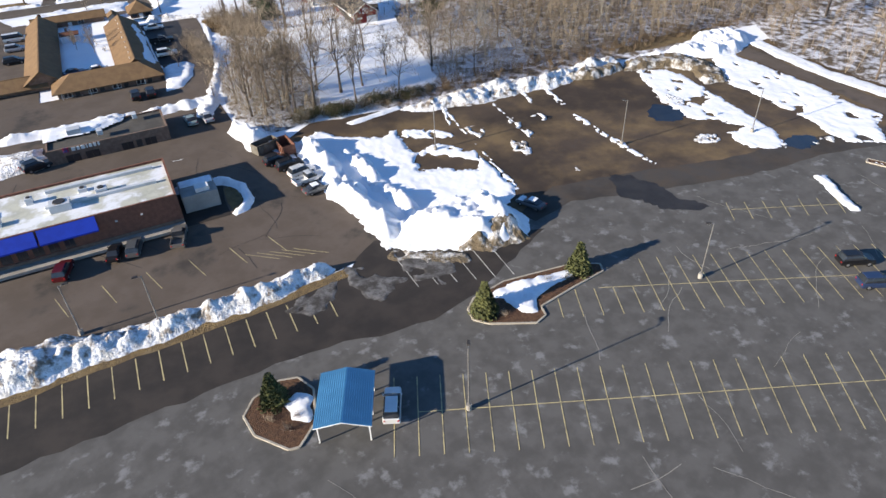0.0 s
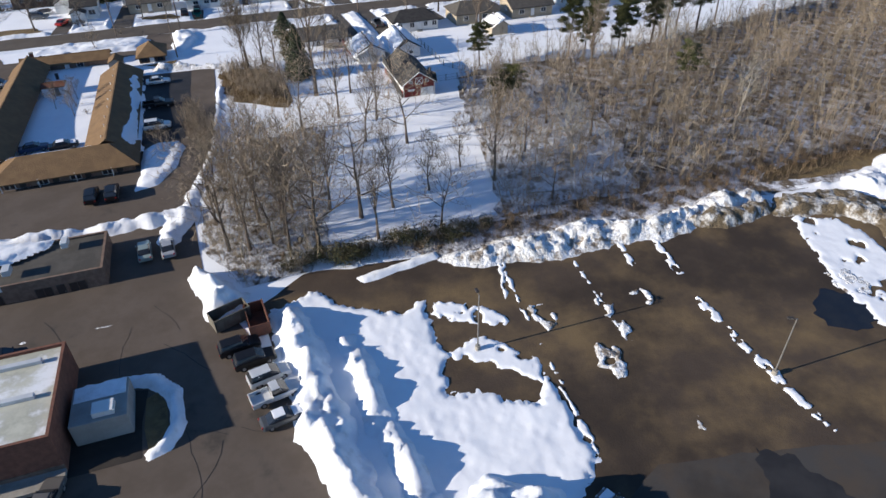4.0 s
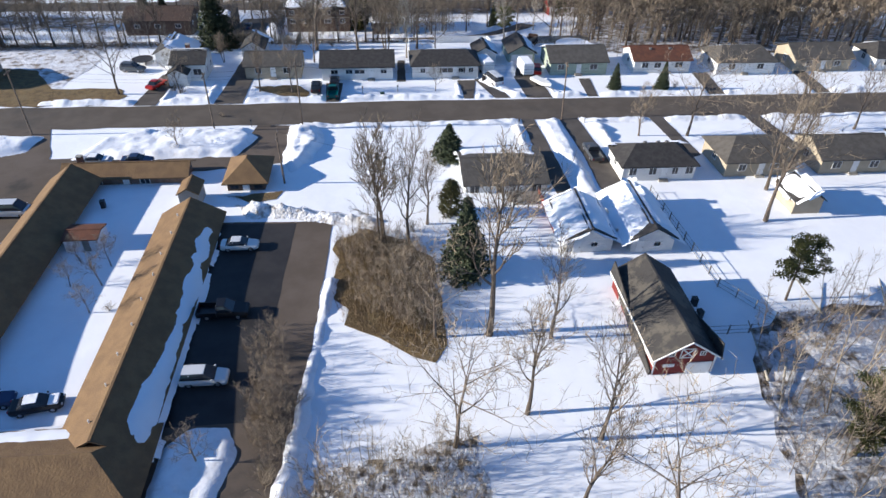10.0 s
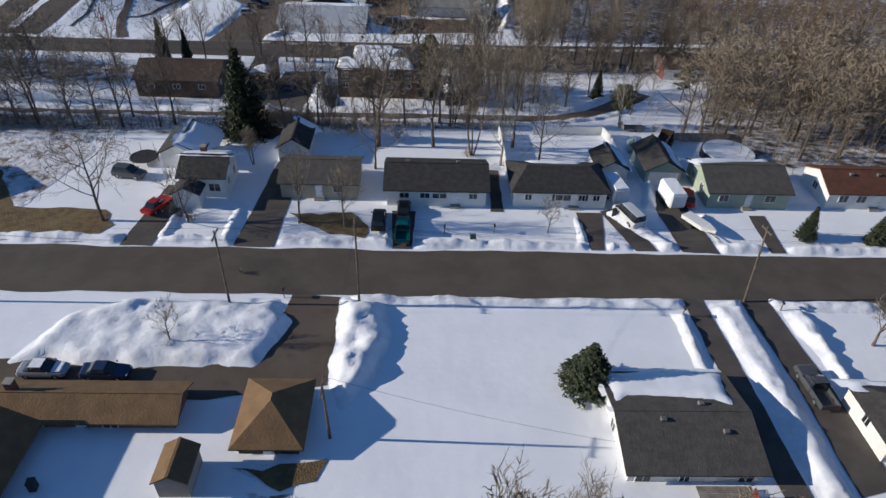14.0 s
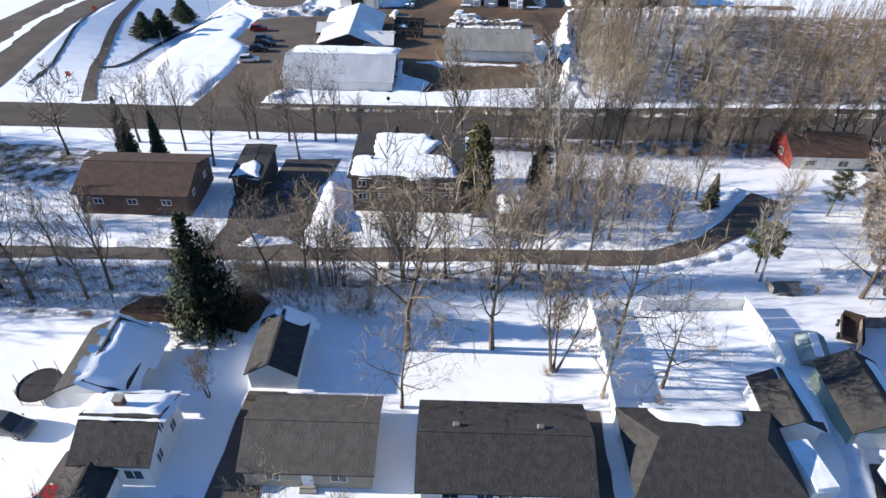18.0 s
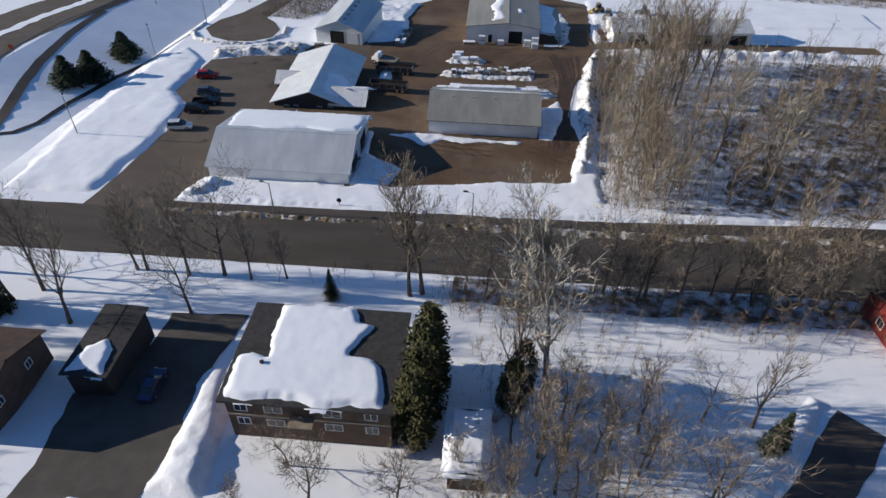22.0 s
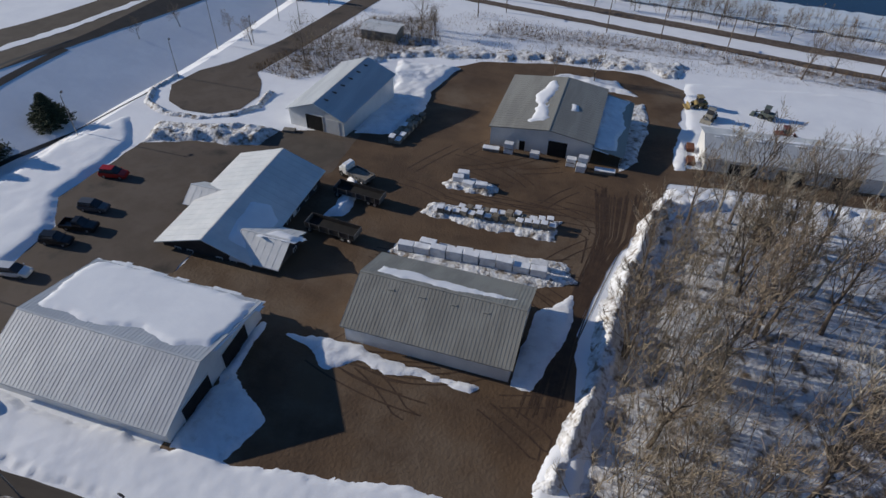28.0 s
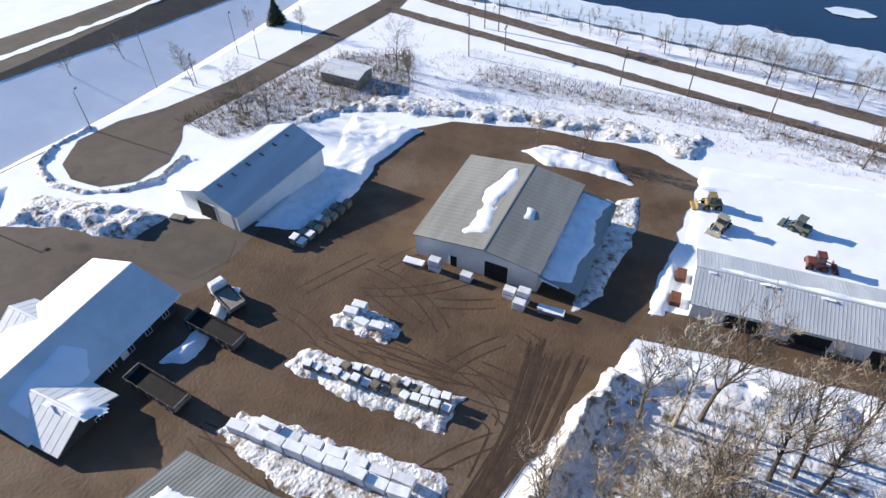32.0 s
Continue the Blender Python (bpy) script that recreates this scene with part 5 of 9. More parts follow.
# single trees
for x, y, h, k in [
    (39.9, 117.5, 13, "oak"), (52.4, 136.2, 10.5, "oak"), (45.9, 139.2, 9.5, "ash"), (43.4, 149.6, 10, "ash"), (49.7, 146.4, 10, "ash"), (51.3, 121.1, 7, "small"), (58.2, 125.9, 6.5, "small"),
    (32.9, 112.9, 13, "oak"), (41, 112, 9, "ash"), (36.2, 146.5, 10, "oak"), (61.7, 120.3, 11, "ash"), (50, 111.8, 8, "oak"), (44.9, 118.4, 9, "ash"), (29, 117, 12, "ash"), (26, 121, 12, "ash"), (24, 115, 11, "ash"), (36, 121, 11, "ash"),
    (41.2, 160.0, 16, "ash"), (47.8, 159.1, 9, "ash"), (35.4, 160, 8, "oak"), (30.4, 177, 13.5, "multi"), (33.4, 176, 12, "ash"), (36, 181, 9, "ash"), (46.4, 179.6, 9, "small"),
    (81.5, 205, 11, "oak"), (73.3, 205.4, 7, "small"), (82, 179, 14, "ash"), (86.2, 187, 12, "oak"),
    (-17.2, 226.2, 11, "oak"), (-1.4, 204, 4.5, "small"), (25.7, 248.6, 13, "ash"), (31.7, 245.8, 11.5, "multi"), (35.9, 242.4, 9, "birch"), (41.9, 243.8, 9, "oak"), (17, 240.6, 8.5, "oak"), (16.9, 248.2, 17.5, "oak"), (38.4, 249, 12, "oak"),
    (8, 226.5, 8, "ash"), (14, 225.8, 8, "ash"), (-6.3, 226.3, 6, "small"), (40.6, 225.3, 4, "small"), (-1.1, 241.2, 5, "multi"), (-25.8, 255.3, 12, "oak"), (-19.8, 255.7, 9, "ash"), (-33, 254, 11, "ash"), (-40, 256, 12, "oak"),
    (47.8, 286.9, 9, "ash"), (52.8, 277.6, 9, "oak"), (15.5, 263.5, 11, "ash"), (27, 265, 12, "ash"), (20.8, 263.4, 10, "ash"), (38.6, 266.5, 10, "ash"), (45.9, 264.9, 5, "birch"), (60.1, 289, 9, "ash"), (70.8, 261.1, 13, "oak"), (72.4, 257.8, 13, "oak"), (43.6, 275.4, 10, "oak"), (60.5, 265, 9, "birch"), (65.5, 275, 9, "ash"),
    (-29, 300.6, 11, "ash"), (-19.6, 297.3, 12, "ash"), (-26.5, 303, 12, "ash"), (-16.4, 308.5, 10, "ash"), (-5.6, 300.6, 10, "oak"), (-32.6, 294.6, 10, "ash"), (-36, 306, 12, "oak"), (23, 307.6, 16, "ash"), (21.4, 307, 14, "ash"), (38.5, 291.5, 20, "birch"), (35, 291, 14, "ash"),
    (-15, 308.6, 11, "ash"), (-4.2, 308.6, 12, "oak"), (-9, 308, 11, "ash"), (-0.4, 308.2, 9, "ash"), (4.4, 308.8, 7, "ash"), (70, 311.5, 13, "ash"), (57.7, 311.5, 11, "ash"), (47, 310, 11, "oak"), (76, 312, 12, "ash"), (83, 311.5, 11, "ash"), (92, 311.5, 12, "oak"), (36.8, 309.8, 14, "birch"), (64, 310.5, 10, "ash"),
    (-26, 430, 7, "oak"), (-20, 430, 6, "oak"), (-8, 459.5, 8, "oak"), (-3, 456, 6, "multi"), (29.3, 443.5, 5.5, "small"), (38.4, 442.5, 6, "small"), (83, 461.5, 9, "ash"), (90, 466, 8, "oak"), (-42.5, 434.5, 5, "small"), (-54, 443, 4.5, "small"), (-63.5, 436.4, 4.5, "small"), (-66.2, 424.8, 4, "small"), (-53.8, 466, 4, "small"), (-37, 465.5, 5, "small"),
    (65, 486, 8, "oak"), (52, 489, 5, "small"), (58, 489, 6, "small"), (43, 491, 5, "small"), (32, 491, 5, "small"), (74, 484, 7, "oak"), (82, 482, 6, "oak"), (59, 393.2, 12, "ash"), (73, 391.6, 13, "ash"), (80, 398, 13, "ash"), (53, 376, 12, "ash"), (66, 384, 13, "ash"), (52.5, 362, 13, "multi"), (56, 350, 14, "ash"), (63, 362, 15, "ash"), (58, 338, 12, "ash"), (71, 348, 14, "ash"), (69, 372, 14, "ash"),
    (71.6, 282.3, 8, "birch"), (84, 246, 12, "oak"), (92, 262, 12, "ash"), (104, 250, 11, "oak"), (118, 262, 12, "ash"), (100, 205, 10, "oak"), (112, 206, 10, "ash"), (53, 279, 8, "ash"),
    (-6.2, 175.5, 3.2, "small"), (-2.3, 174.4, 3.4, "small"), (-2.2, 170.8, 3.6, "small"), (-5.7, 170.8, 2.8, "small"), (-2.1, 166.2, 3.2, "small"), (13.4, 146.4, 3.6, "small"), (17, 128, 4, "small"),
]:
    tree(k, x, y, h * (1.25 if y < 165 else 1.15))
for x, y in spots([(52, 332), (120, 336), (120, 400), (64, 398), (57, 388), (54, 365), (53, 352)], 46, 91):
    if x < 80:
        tree(rng.choice(("ash", "ash", "multi", "birch")), x, y, rng.uniform(12, 17), "yard wood trees")
for x, y in spots([(-45, 301), (-8, 305.5), (24, 306), (60, 308.5), (100, 308.5), (100, 312), (24, 310.6), (-45, 310)], 46, 92):
    if x > 23:
        tree(rng.choice(("ash", "ash", "oak", "multi")), x, y, rng.uniform(8, 13), "roadside trees")
for x, y in spots([(-60, 254), (-10, 256), (4, 260), (36, 262), (38, 266.4), (-60, 264)], 26, 93):
    tree(rng.choice(("oak", "oak", "ash", "multi")), x, y, rng.uniform(7.5, 12.5), "lane trees")
for x, y in spots([(19, 114), (32, 112), (34, 137), (26, 140), (20, 133)], 11, 94):
    tree(rng.choice(("ash", "oak", "oak")), x, y, rng.uniform(9, 14), "hedgerow trees")
for x, y in spots([(34, 277), (44, 277.4), (51, 282), (46, 286), (34, 285)], 8, 95) + spots([(30, 304), (84, 304.6), (88, 310.6), (30, 308)], 9, 191):
    tree(rng.choice(("ash", "ash", "oak")), x, y, rng.uniform(7, 12), "tree belt")
for pts, n, sd in (([(76, 244), (170, 240), (170, 306), (96, 304), (84, 284), (74, 262)], 170, 96), ([(-110, 250), (-62, 252), (-46, 268), (-110, 306)], 40, 97), ([(-42, 284), (-38, 300), (-110, 308), (-110, 290)], 30, 98)):
    grove("slope_trees", [("far", x, y, rng.uniform(9, 15)) for x, y in spots(pts, n, sd)], "far bare trees on the snowy slope")
for x, y, h in [(68, 113, 9), (75, 120, 12), (83, 128, 12), (92, 118, 11), (99, 135, 13), (108, 122, 12), (86, 142, 12), (96, 152, 13), (112, 148, 13), (78, 135, 11), (70, 127, 10), (122, 130, 12), (118, 160, 12), (130, 145, 12), (104, 165, 12), (72, 143, 10)]:
    tree(rng.choice(("ash", "ash", "oak", "birch")), x, y, h)
for x, y, h, w in [(40.6, 199.4, 5.6, 1.5), (-4.4, 251.4, 14.5, 0.9), (11.3, 305.5, 5, 0.7), (75, 225, 5, 0.8), (84, 224, 5.5, 0.8), (-46, 468, 6, 1.2), (39.8, 170.6, 10.5, 0.9), (61.1, 286, 6.5, 0.7), (-34, 298, 12, 0.5), (-29, 298.6, 9.5, 0.5)]:
    spruce(x, y, h, w)
for x, y, h, w in [(76.4, 163.2, 9, 1.1), (72.4, 143, 7, 1.6), (76, 145.4, 7, 1.5), (110.5, 140, 9, 1.2), (96.3, 161.3, 14, 0.8), (98.4, 158.4, 11, 0.8), (101.6, 160.4, 13, 0.75), (106.5, 158, 11, 0.8), (110.6, 162, 13.5, 0.8), (116.2, 160.4, 12, 0.8), (119.4, 164.4, 16, 0.9), (123.6, 165.3, 17, 1.0), (128.4, 168, 16, 0.9), (132.2, 165.4, 17, 0.9), (141, 170, 15, 0.9), (79, 284.8, 8, 1.2), (61, 267.4, 8, 1.1)]:
    pine(x, y, h, w)
for x, y, h in [(-59.6, 367.6, 6.4), (-56.8, 372, 6.8), (-56.6, 386.6, 6.2)]:
    plant("spruce_tree", rng.choice(SPRUCE), 8.0, x, y, h, "rounded dark green conifer on the snowy bank", "bank conifers", 1.9, dz=embank(x, y) - 0.1)
for x, y, h, w in [(24.6, 283.6, 10.5, 1.15), (25.2, 286.6, 11.5, 1.2), (25.2, 290, 11.8, 1.2), (25.5, 293.4, 11, 1.1), (34.5, 289, 8, 1.1), (35.6, 291.5, 8.4, 1.1), (39.3, 183, 5.4, 1.7)]:
    plant("arborvitae_tree", rng.choice(COLUMN), 9.0, x, y, h, "tall columnar evergreen with olive-brown foliage", "arborvitae", w)
for k in range(26):
    evergreen_shrub(28 + 1.15 * k + rng.uniform(-0.5, 0.5), 109.6 - 0.03 * k + rng.uniform(-0.8, 1.2) + (0.8 if k > 20 else 0), rng.uniform(1.4, 2.6), rng.uniform(0.9, 1.3))
for x, y, h in [(-1.6, 203.8, 1.4), (0, 166.4, 1.0), (-6, 226.6, 1.8), (-7.6, 227.4, 1.6), (34, 179.5, 2.2), (31, 245, 1.4), (41, 242, 1.2), (66, 262, 1.5), (73, 256, 1.6), (3, 216, 0.9), (87, 225, 1.5), (-33, 262, 1.5), (-28, 259, 1.6), (20, 252, 2.0), (12, 255, 2.2), (-2, 257, 2.0), (45, 291, 1.6), (33, 287, 1.8), (18, 151, 2.2), (20, 148, 2.4), (21.5, 152, 2.0), (19.5, 144, 2.2)]:
    shrub(x, y, h, 1.2)

# ---- snow, banks and islands by the car park ----
snow("snow_bank", [(-60, 75), (-20, 70.5), (-2, 67.8), (20, 68.6), (21, 65.6), (8, 63.8), (-20, 62.5), (-60, 60.5)], 1.7, 2.2, "long ploughed bank of dirty lumpy snow", SNOW_DIRTY, 0.4, 0.6, 0.4, 2)
drape("grass_verge", [(-60, 62), (-20, 63.5), (8, 64.6), (21.6, 66), (21.6, 64), (8, 62.8), (-20, 61.6), (-60, 59.6)], 0.05, GRASS, "strip of dead grass under the snow bank", "grass", jitter=0.4)
snow("snow_field_patch", [(24.9, 101.9), (30.6, 104.5), (34.5, 100.4), (40.2, 97.4), (43.6, 99), (42.4, 94.4), (42.8, 88.4), (41.4, 84.5), (45.1, 83.6), (46.8, 81.2), (50.2, 79.8), (52.4, 84.6), (52.6, 71.6), (48.4, 68.5), (47.5, 61.5), (39, 60.6), (27.6, 67), (26.8, 79), (24.5, 97)], 0.22, 0.8, "wide sheet of wind-packed snow on the lot", SNOW_FIELD, 0.3, 0.55, 0.3, 3, fine=0.35)
for k, pts in enumerate(([(43.2, 89.4), (47.6, 91.4), (52.6, 86), (52, 82), (50, 83.4), (47, 86.6)], [(44.6, 98), (50, 95.4), (51.4, 92), (47.5, 93), (44.4, 96)])):
    snow("snow_patch", pts, 0.1, 0.5, "ragged tongue of melting snow on the lot", SNOW_FIELD, 0.3, 0.7, 0.22, 65 + 4 * k, holes=0.6, hscale=0.5, fine=0.4)
for k, pts in enumerate(([(28.7, 64.5), (35.9, 61.4), (34.4, 57.8), (30.9, 56.8), (27.6, 58.4)], [(27, 60), (23.4, 57.4), (20.8, 60.8), (20.9, 65), (24, 64)], [(20.4, 65), (14.3, 63.8), (10.8, 61.6), (14.1, 58.3), (17.8, 59.3)])):
    snow("slush_patch", pts, 0.03, 0.4, "patch of grey half-frozen slush on asphalt", SLUSH, 0.4, 1.0, 0.3, 75 + k, holes=0.5, hscale=0.35, category="slush")
snow("snow_bank", strip([(27, 103), (27.5, 95), (28.2, 85), (29.5, 76), (31, 69)], [4, 5.5, 5.5, 5.5, 6]), 1.9, 2.2, "ploughed ridge of lumpy white snow", SNOW, 0.45, 0.7, 0.45, 4)
snow("snow_bank", strip([(32.5, 96), (33.2, 88), (34.2, 80), (35.5, 72)], [3, 4, 4, 4]), 1.1, 1.6, "second ridge of ploughed snow", SNOW, 0.6, 0.6, 0.5, 41)
snow("snow_heap", [(28.2, 67.2), (38.8, 60.3), (46.3, 59.6), (48.6, 63.6), (47.8, 70.5), (41.3, 74), (31.2, 71.9)], 3.3, 4.2, "high heap of dirty ploughed snow", SNOW, 0.2, 0.7, 0.4, 5)
snow("dirt_heap", [(36.6, 62), (39, 60), (43, 59.8), (46.2, 59.7), (47.4, 62.6), (45.4, 66.6), (41.6, 67.4), (40, 65)], 2.7, 2.4, "brown grit and dirty snow on the heap's flank", SNOW_MUD, 0.25, 0.6, 0.35, 15)
snow("snow_patch", [(28, 66.4), (33, 63.4), (38, 60.4), (36, 59.6), (31, 62), (27, 65)], 0.1, 0.6, "slushy remains of snow with mud", SNOW_MUD, 0.5, 0.7, 0.3, 6, holes=0.3, hscale=0.45)
snow("snow_bank", [(47.4, 104.8), (50, 106), (56, 106.4), (64, 106.8), (72.5, 106.2), (78.3, 104.8), (84, 105.6), (91.8, 106.4), (98.6, 105), (98, 101), (92, 100.2), (87.6, 100.2), (77.1, 99.4), (68.3, 100), (62.5, 100), (56, 101), (48.6, 103)], 1.3, 2.4, "long bank of ploughed snow at the edge of the wood", SNOW_DIRTY, 0.55, 0.7, 0.36, 7)
snow("snow_bank", [(82, 101), (87.6, 99), (97.4, 99.4), (98.4, 102.4), (91, 102.8), (84, 102.6)], 1.0, 1.2, "dirty foot of the ploughed bank", SNOW_MUD, 0.4, 0.5, 0.4, 17)
snow("dirt_bank", [(96.6, 99), (100, 102.6), (108, 102), (112.8, 100.4), (115.4, 95.4), (115.2, 88.4), (112, 85), (107.4, 86.4), (109, 92), (106.8, 95.8), (101, 97.6)], 0.9, 1.6, "low bank of brown grit, brush and old snow", SNOW_MUD, 0.4, 0.7, 0.42, 18)
snow("snow_bank", [(103, 105), (112, 103.6), (118, 104), (124, 106.6), (133, 106.4), (135, 101), (131, 96), (122, 94), (116, 96.4), (113, 101), (106, 103)], 1.2, 2.0, "broad bank of ploughed white snow by the wood", SNOW, 0.55, 0.6, 0.4, 19)
snow("snow_strip", strip([(95.2, 50.6), (93, 46), (90.8, 41.4)], [1.8, 1.6, 1.4]), 0.25, 0.5, "short ridge of ploughed snow on the car park", SNOW, 0.4, 0.3, 0.25, 14, fine=0.2)
snow("snow_strip", [(36, 105.2), (47.5, 107), (47.6, 105.4), (37, 103.8)], 0.35, 0.7, "narrow strip of snow along a kerb", SNOW, 0.3, 0.2, 0.4, 8)
snow("snow_strip", [(99, 98.4), (105.6, 95.4), (106.4, 88), (104.4, 72), (103, 66), (100, 60.4), (93.8, 63), (94.4, 68.6), (100, 69), (98.6, 72.6), (93.9, 75.3), (95.6, 87)], 0.1, 0.5, "patch of thin snow with tyre tracks", SNOW_FIELD, 0.4, 0.7, 0.3, 9, holes=0.7, hscale=0.35, fine=0.4)
snow("snow_strip", [(119.4, 97), (124, 96), (126, 76), (124, 60), (115, 52.6), (109.4, 56), (112.4, 74), (112, 84)], 0.14, 0.6, "wide strip of snow between two lots", SNOW_FIELD, 0.4, 0.6, 0.35, 10, holes=0.9, hscale=0.3, fine=0.35)

snow("snow_strip", [(131.6, 98), (136, 98), (135.6, 78), (137, 64), (150, 50), (150, 44), (132, 62), (131.4, 76)], 0.14, 0.6, "snow beside the far drive", SNOW, 0.4, 0.5, 0.6, 11)
for k, (x, y, w, d) in enumerate([(60.3, 82.6, 2.4, 7.6), (63.2, 71.8, 4.4, 2.6), (89.8, 69.4, 6, 3.6), (106, 58.2, 4, 1.8), (64.4, 89, 1.2, 8), (70, 90, 3, 4), (96, 84, 4, 5), (56, 91, 1.5, 5)]):
    snow("snow_patch", [(x + w / 2 * math.cos(a), y + d / 2 * math.sin(a)) for a in (0, 0.8, 1.6, 2.4, 3.1, 3.9, 4.7, 5.5)], 0.12, 0.5, "small melting patch of snow on mud", SNOW_DIRTY, 0.4, 1.2, 0.2, 20 + k, holes=0.3, hscale=0.6, fine=0.4)
for k, (a, b, w) in enumerate([((75.6, 89), (76.2, 66.6), 1.2), ((54.8, 101), (52.5, 71.5), 0.35), ((72.6, 104), (71.4, 96), 0.5), ((77.2, 101.5), (76.2, 92.5), 1.3), ((64.4, 100), (63.6, 86), 0.35), ((55.6, 104), (52.6, 95), 0.7)]):
    snow("snow_line", strip([a, ((a[0] + b[0]) / 2, (a[1] + b[1]) / 2), b], w), 0.08, 0.2, "thin line of snow left along a painted line", SNOW, 0.4, 0.3, 0.16, 40 + k, holes=0.35, hscale=0.8, fine=0.16)
snow("snow_heap", [(15.8, 112), (18, 103.2), (22.3, 103.6), (23.4, 106.6), (21, 109), (18.5, 112)], 2.3, 2.4, "heap of ploughed snow by a skip", SNOW, 0.4, 0.5, 0.45, 50)
snow("snow_bank", [(-30, 128.6), (-4, 128), (10, 127.4), (16.5, 128.8), (17.6, 125), (14.5, 119.5), (12.6, 120), (13, 124.4), (-4, 125), (-30, 125.4)], 0.9, 1.4, "ploughed snow behind the pizza shop", SNOW, 0.5, 0.6, 0.5, 51)
snow("snow_bank", strip([(16.4, 127.6), (18.4, 134.6), (21.6, 144.4), (22.5, 156), (24, 170)], [2.4, 1.8, 1.4, 1.3, 0.9]), 0.5, 0.7, "snow bank along the edge of the motel lot", SNOW, 0.5, 0.4, 0.45, 52)
snow("snow_island", [(8.8, 135), (9.6, 140), (10, 148.2), (12, 150.2), (15.6, 150), (16.9, 147), (15.2, 140.4), (12.4, 136)], 0.35, 0.9, "rounded island of snow in the motel lot", SNOW, 0.3, 0.15, 0.5, 53)
for k, (x, y, w, d) in enumerate([(7, 106.2, 5, 1.4), (-4, 106.4, 9, 0.8), (-13, 105, 5, 0.7)]):
    snow("snow_patch", [(x + w / 2 * math.cos(a), y + d / 2 * math.sin(a)) for a in (0, 0.8, 1.6, 2.4, 3.1, 3.9, 4.7, 5.5)], 0.12, 0.4, "dirty patch of melting snow on asphalt", SNOW_DIRTY, 0.4, 0.5, 0.3, 60 + k)
snow("snow_bank", [(-60, 122), (-14, 121.4), (-13.6, 114), (-30, 112), (-60, 114)], 0.6, 1.2, "ploughed snow beside the pizza shop", SNOW_DIRTY, 0.5, 0.6, 0.6, 64)


snow("snow_ring", strip([(3.8, 96.6), (8.2, 96.8), (11.8, 96), (13.7, 93.6), (14.1, 89.6), (12.8, 87.2), (11, 86.6)], [1.4, 1.8, 2.0, 1.8, 1.5, 1.3, 1.0]), 0.7, 0.6, "curved rim of snow round the service yard", SNOW, 0.3, 0.2, 0.35, 67)
drape("service_yard", [(4, 95.6), (8.2, 95.8), (11.2, 95), (10.6, 91), (10.6, 86.6), (4, 86.6)], 0.05, ASPHALT_WET, "dark wet paving of the service yard", "paving")
drape("planting_bed", [(11, 93.8), (12.2, 94.4), (13, 92.4), (13.1, 89.8), (12.2, 87.8), (11.2, 87.2), (10.8, 90)], 0.07, GRASS, "oval bed of dead grass inside a snow rim", "bed")

LOT = -25.2  # the way the stalls are turned


def island(name, pts, dz_snow, label, seed):
    """A kerbed planting island: kerb stones round mulch, with snow on it."""
    il = thing(name, pose(0, 0, 0), label, "island")
    drape("mulch", pts, 0.16, MULCH, "", parent=il)
    ring = rough_ring(pts, 1.5, 0.0, 1)
    for a, b in zip(ring, ring[1:] + ring[:1]):
        mid, v = ((a[0] + b[0]) / 2, (a[1] + b[1]) / 2), Vector((b[0] - a[0], b[1] - a[1]))
        part("kerb_stone", boxed(-v.length / 2 + 0.01, v.length / 2 - 0.01, -0.13, 0.13, -0.1, 0.19, bevel=0.03), KERB, il, at=pose(mid[0], mid[1], gz(mid[1]), 0, 0, math.degrees(math.atan2(v.y, v.x))))
    snow("snow_cover", dz_snow, 0.35, 0.7, "", SNOW, 0.4, 0.4, 0.35, seed, parent=il)
    return il


island("planting_island", [(31.4, 50.6), (31, 48.6), (32.4, 47), (37.3, 44.4), (39, 45), (39.4, 46.6), (45, 47.6), (50.4, 48.4), (51, 49.8), (48, 51.6), (38, 53), (33, 52)], [(33.4, 51.6), (38, 52.6), (48, 51.2), (50, 49.6), (44.6, 48.8), (39.8, 47.8), (38.6, 45.4), (36.4, 46.6), (36, 50)], "kerbed planting island with two spruces and old snow", 70)
island("planting_island", [(3, 47.5), (3.4, 44.6), (6, 41.2), (7, 41), (9.4, 43.2), (10.6, 47.6), (9.6, 50), (7.5, 50.6), (4.5, 49.4)], [(7, 47.6), (7.4, 44.6), (9, 43.6), (10.2, 46.6), (9, 48)], "kerbed planting island with a spruce and old snow", 71)
island("planting_island", [(108.6, 42.4), (110, 40.6), (111, 41), (106.6, 50.4), (105.4, 49.8)], [(109, 42.4), (110.4, 41.4), (106.4, 49.8), (105.6, 49.4)], "narrow kerbed island covered with snow", 72)
for x, y, h in [(32.8, 49.0, 4.6), (47.6, 50.0, 4.4), (6.4, 47.8, 4.2)]:
    plant("spruce_tree", rng.choice(SPRUCE_GREEN), 5.0, x, y, h, "small green spruce on a kerbed island", "island spruces", 1.3, dz=0.1)
for x, y in [(5.2, 45.6), (6.6, 43.6), (7.8, 44.6), (34.5, 47.4), (43, 50.3), (45.2, 49.2)]:
    shrub(x, y, 1.0, 1.2)

# painted stalls
lines = thing("stall_markings", pose(0, 0, 0), "faded yellow painted stall lines on asphalt", "marking", kind="structure")


def line(a, b, w=0.11, material=LINE):
    drape("stall_line", strip([a, b], w), 0.045, material, "", parent=lines)


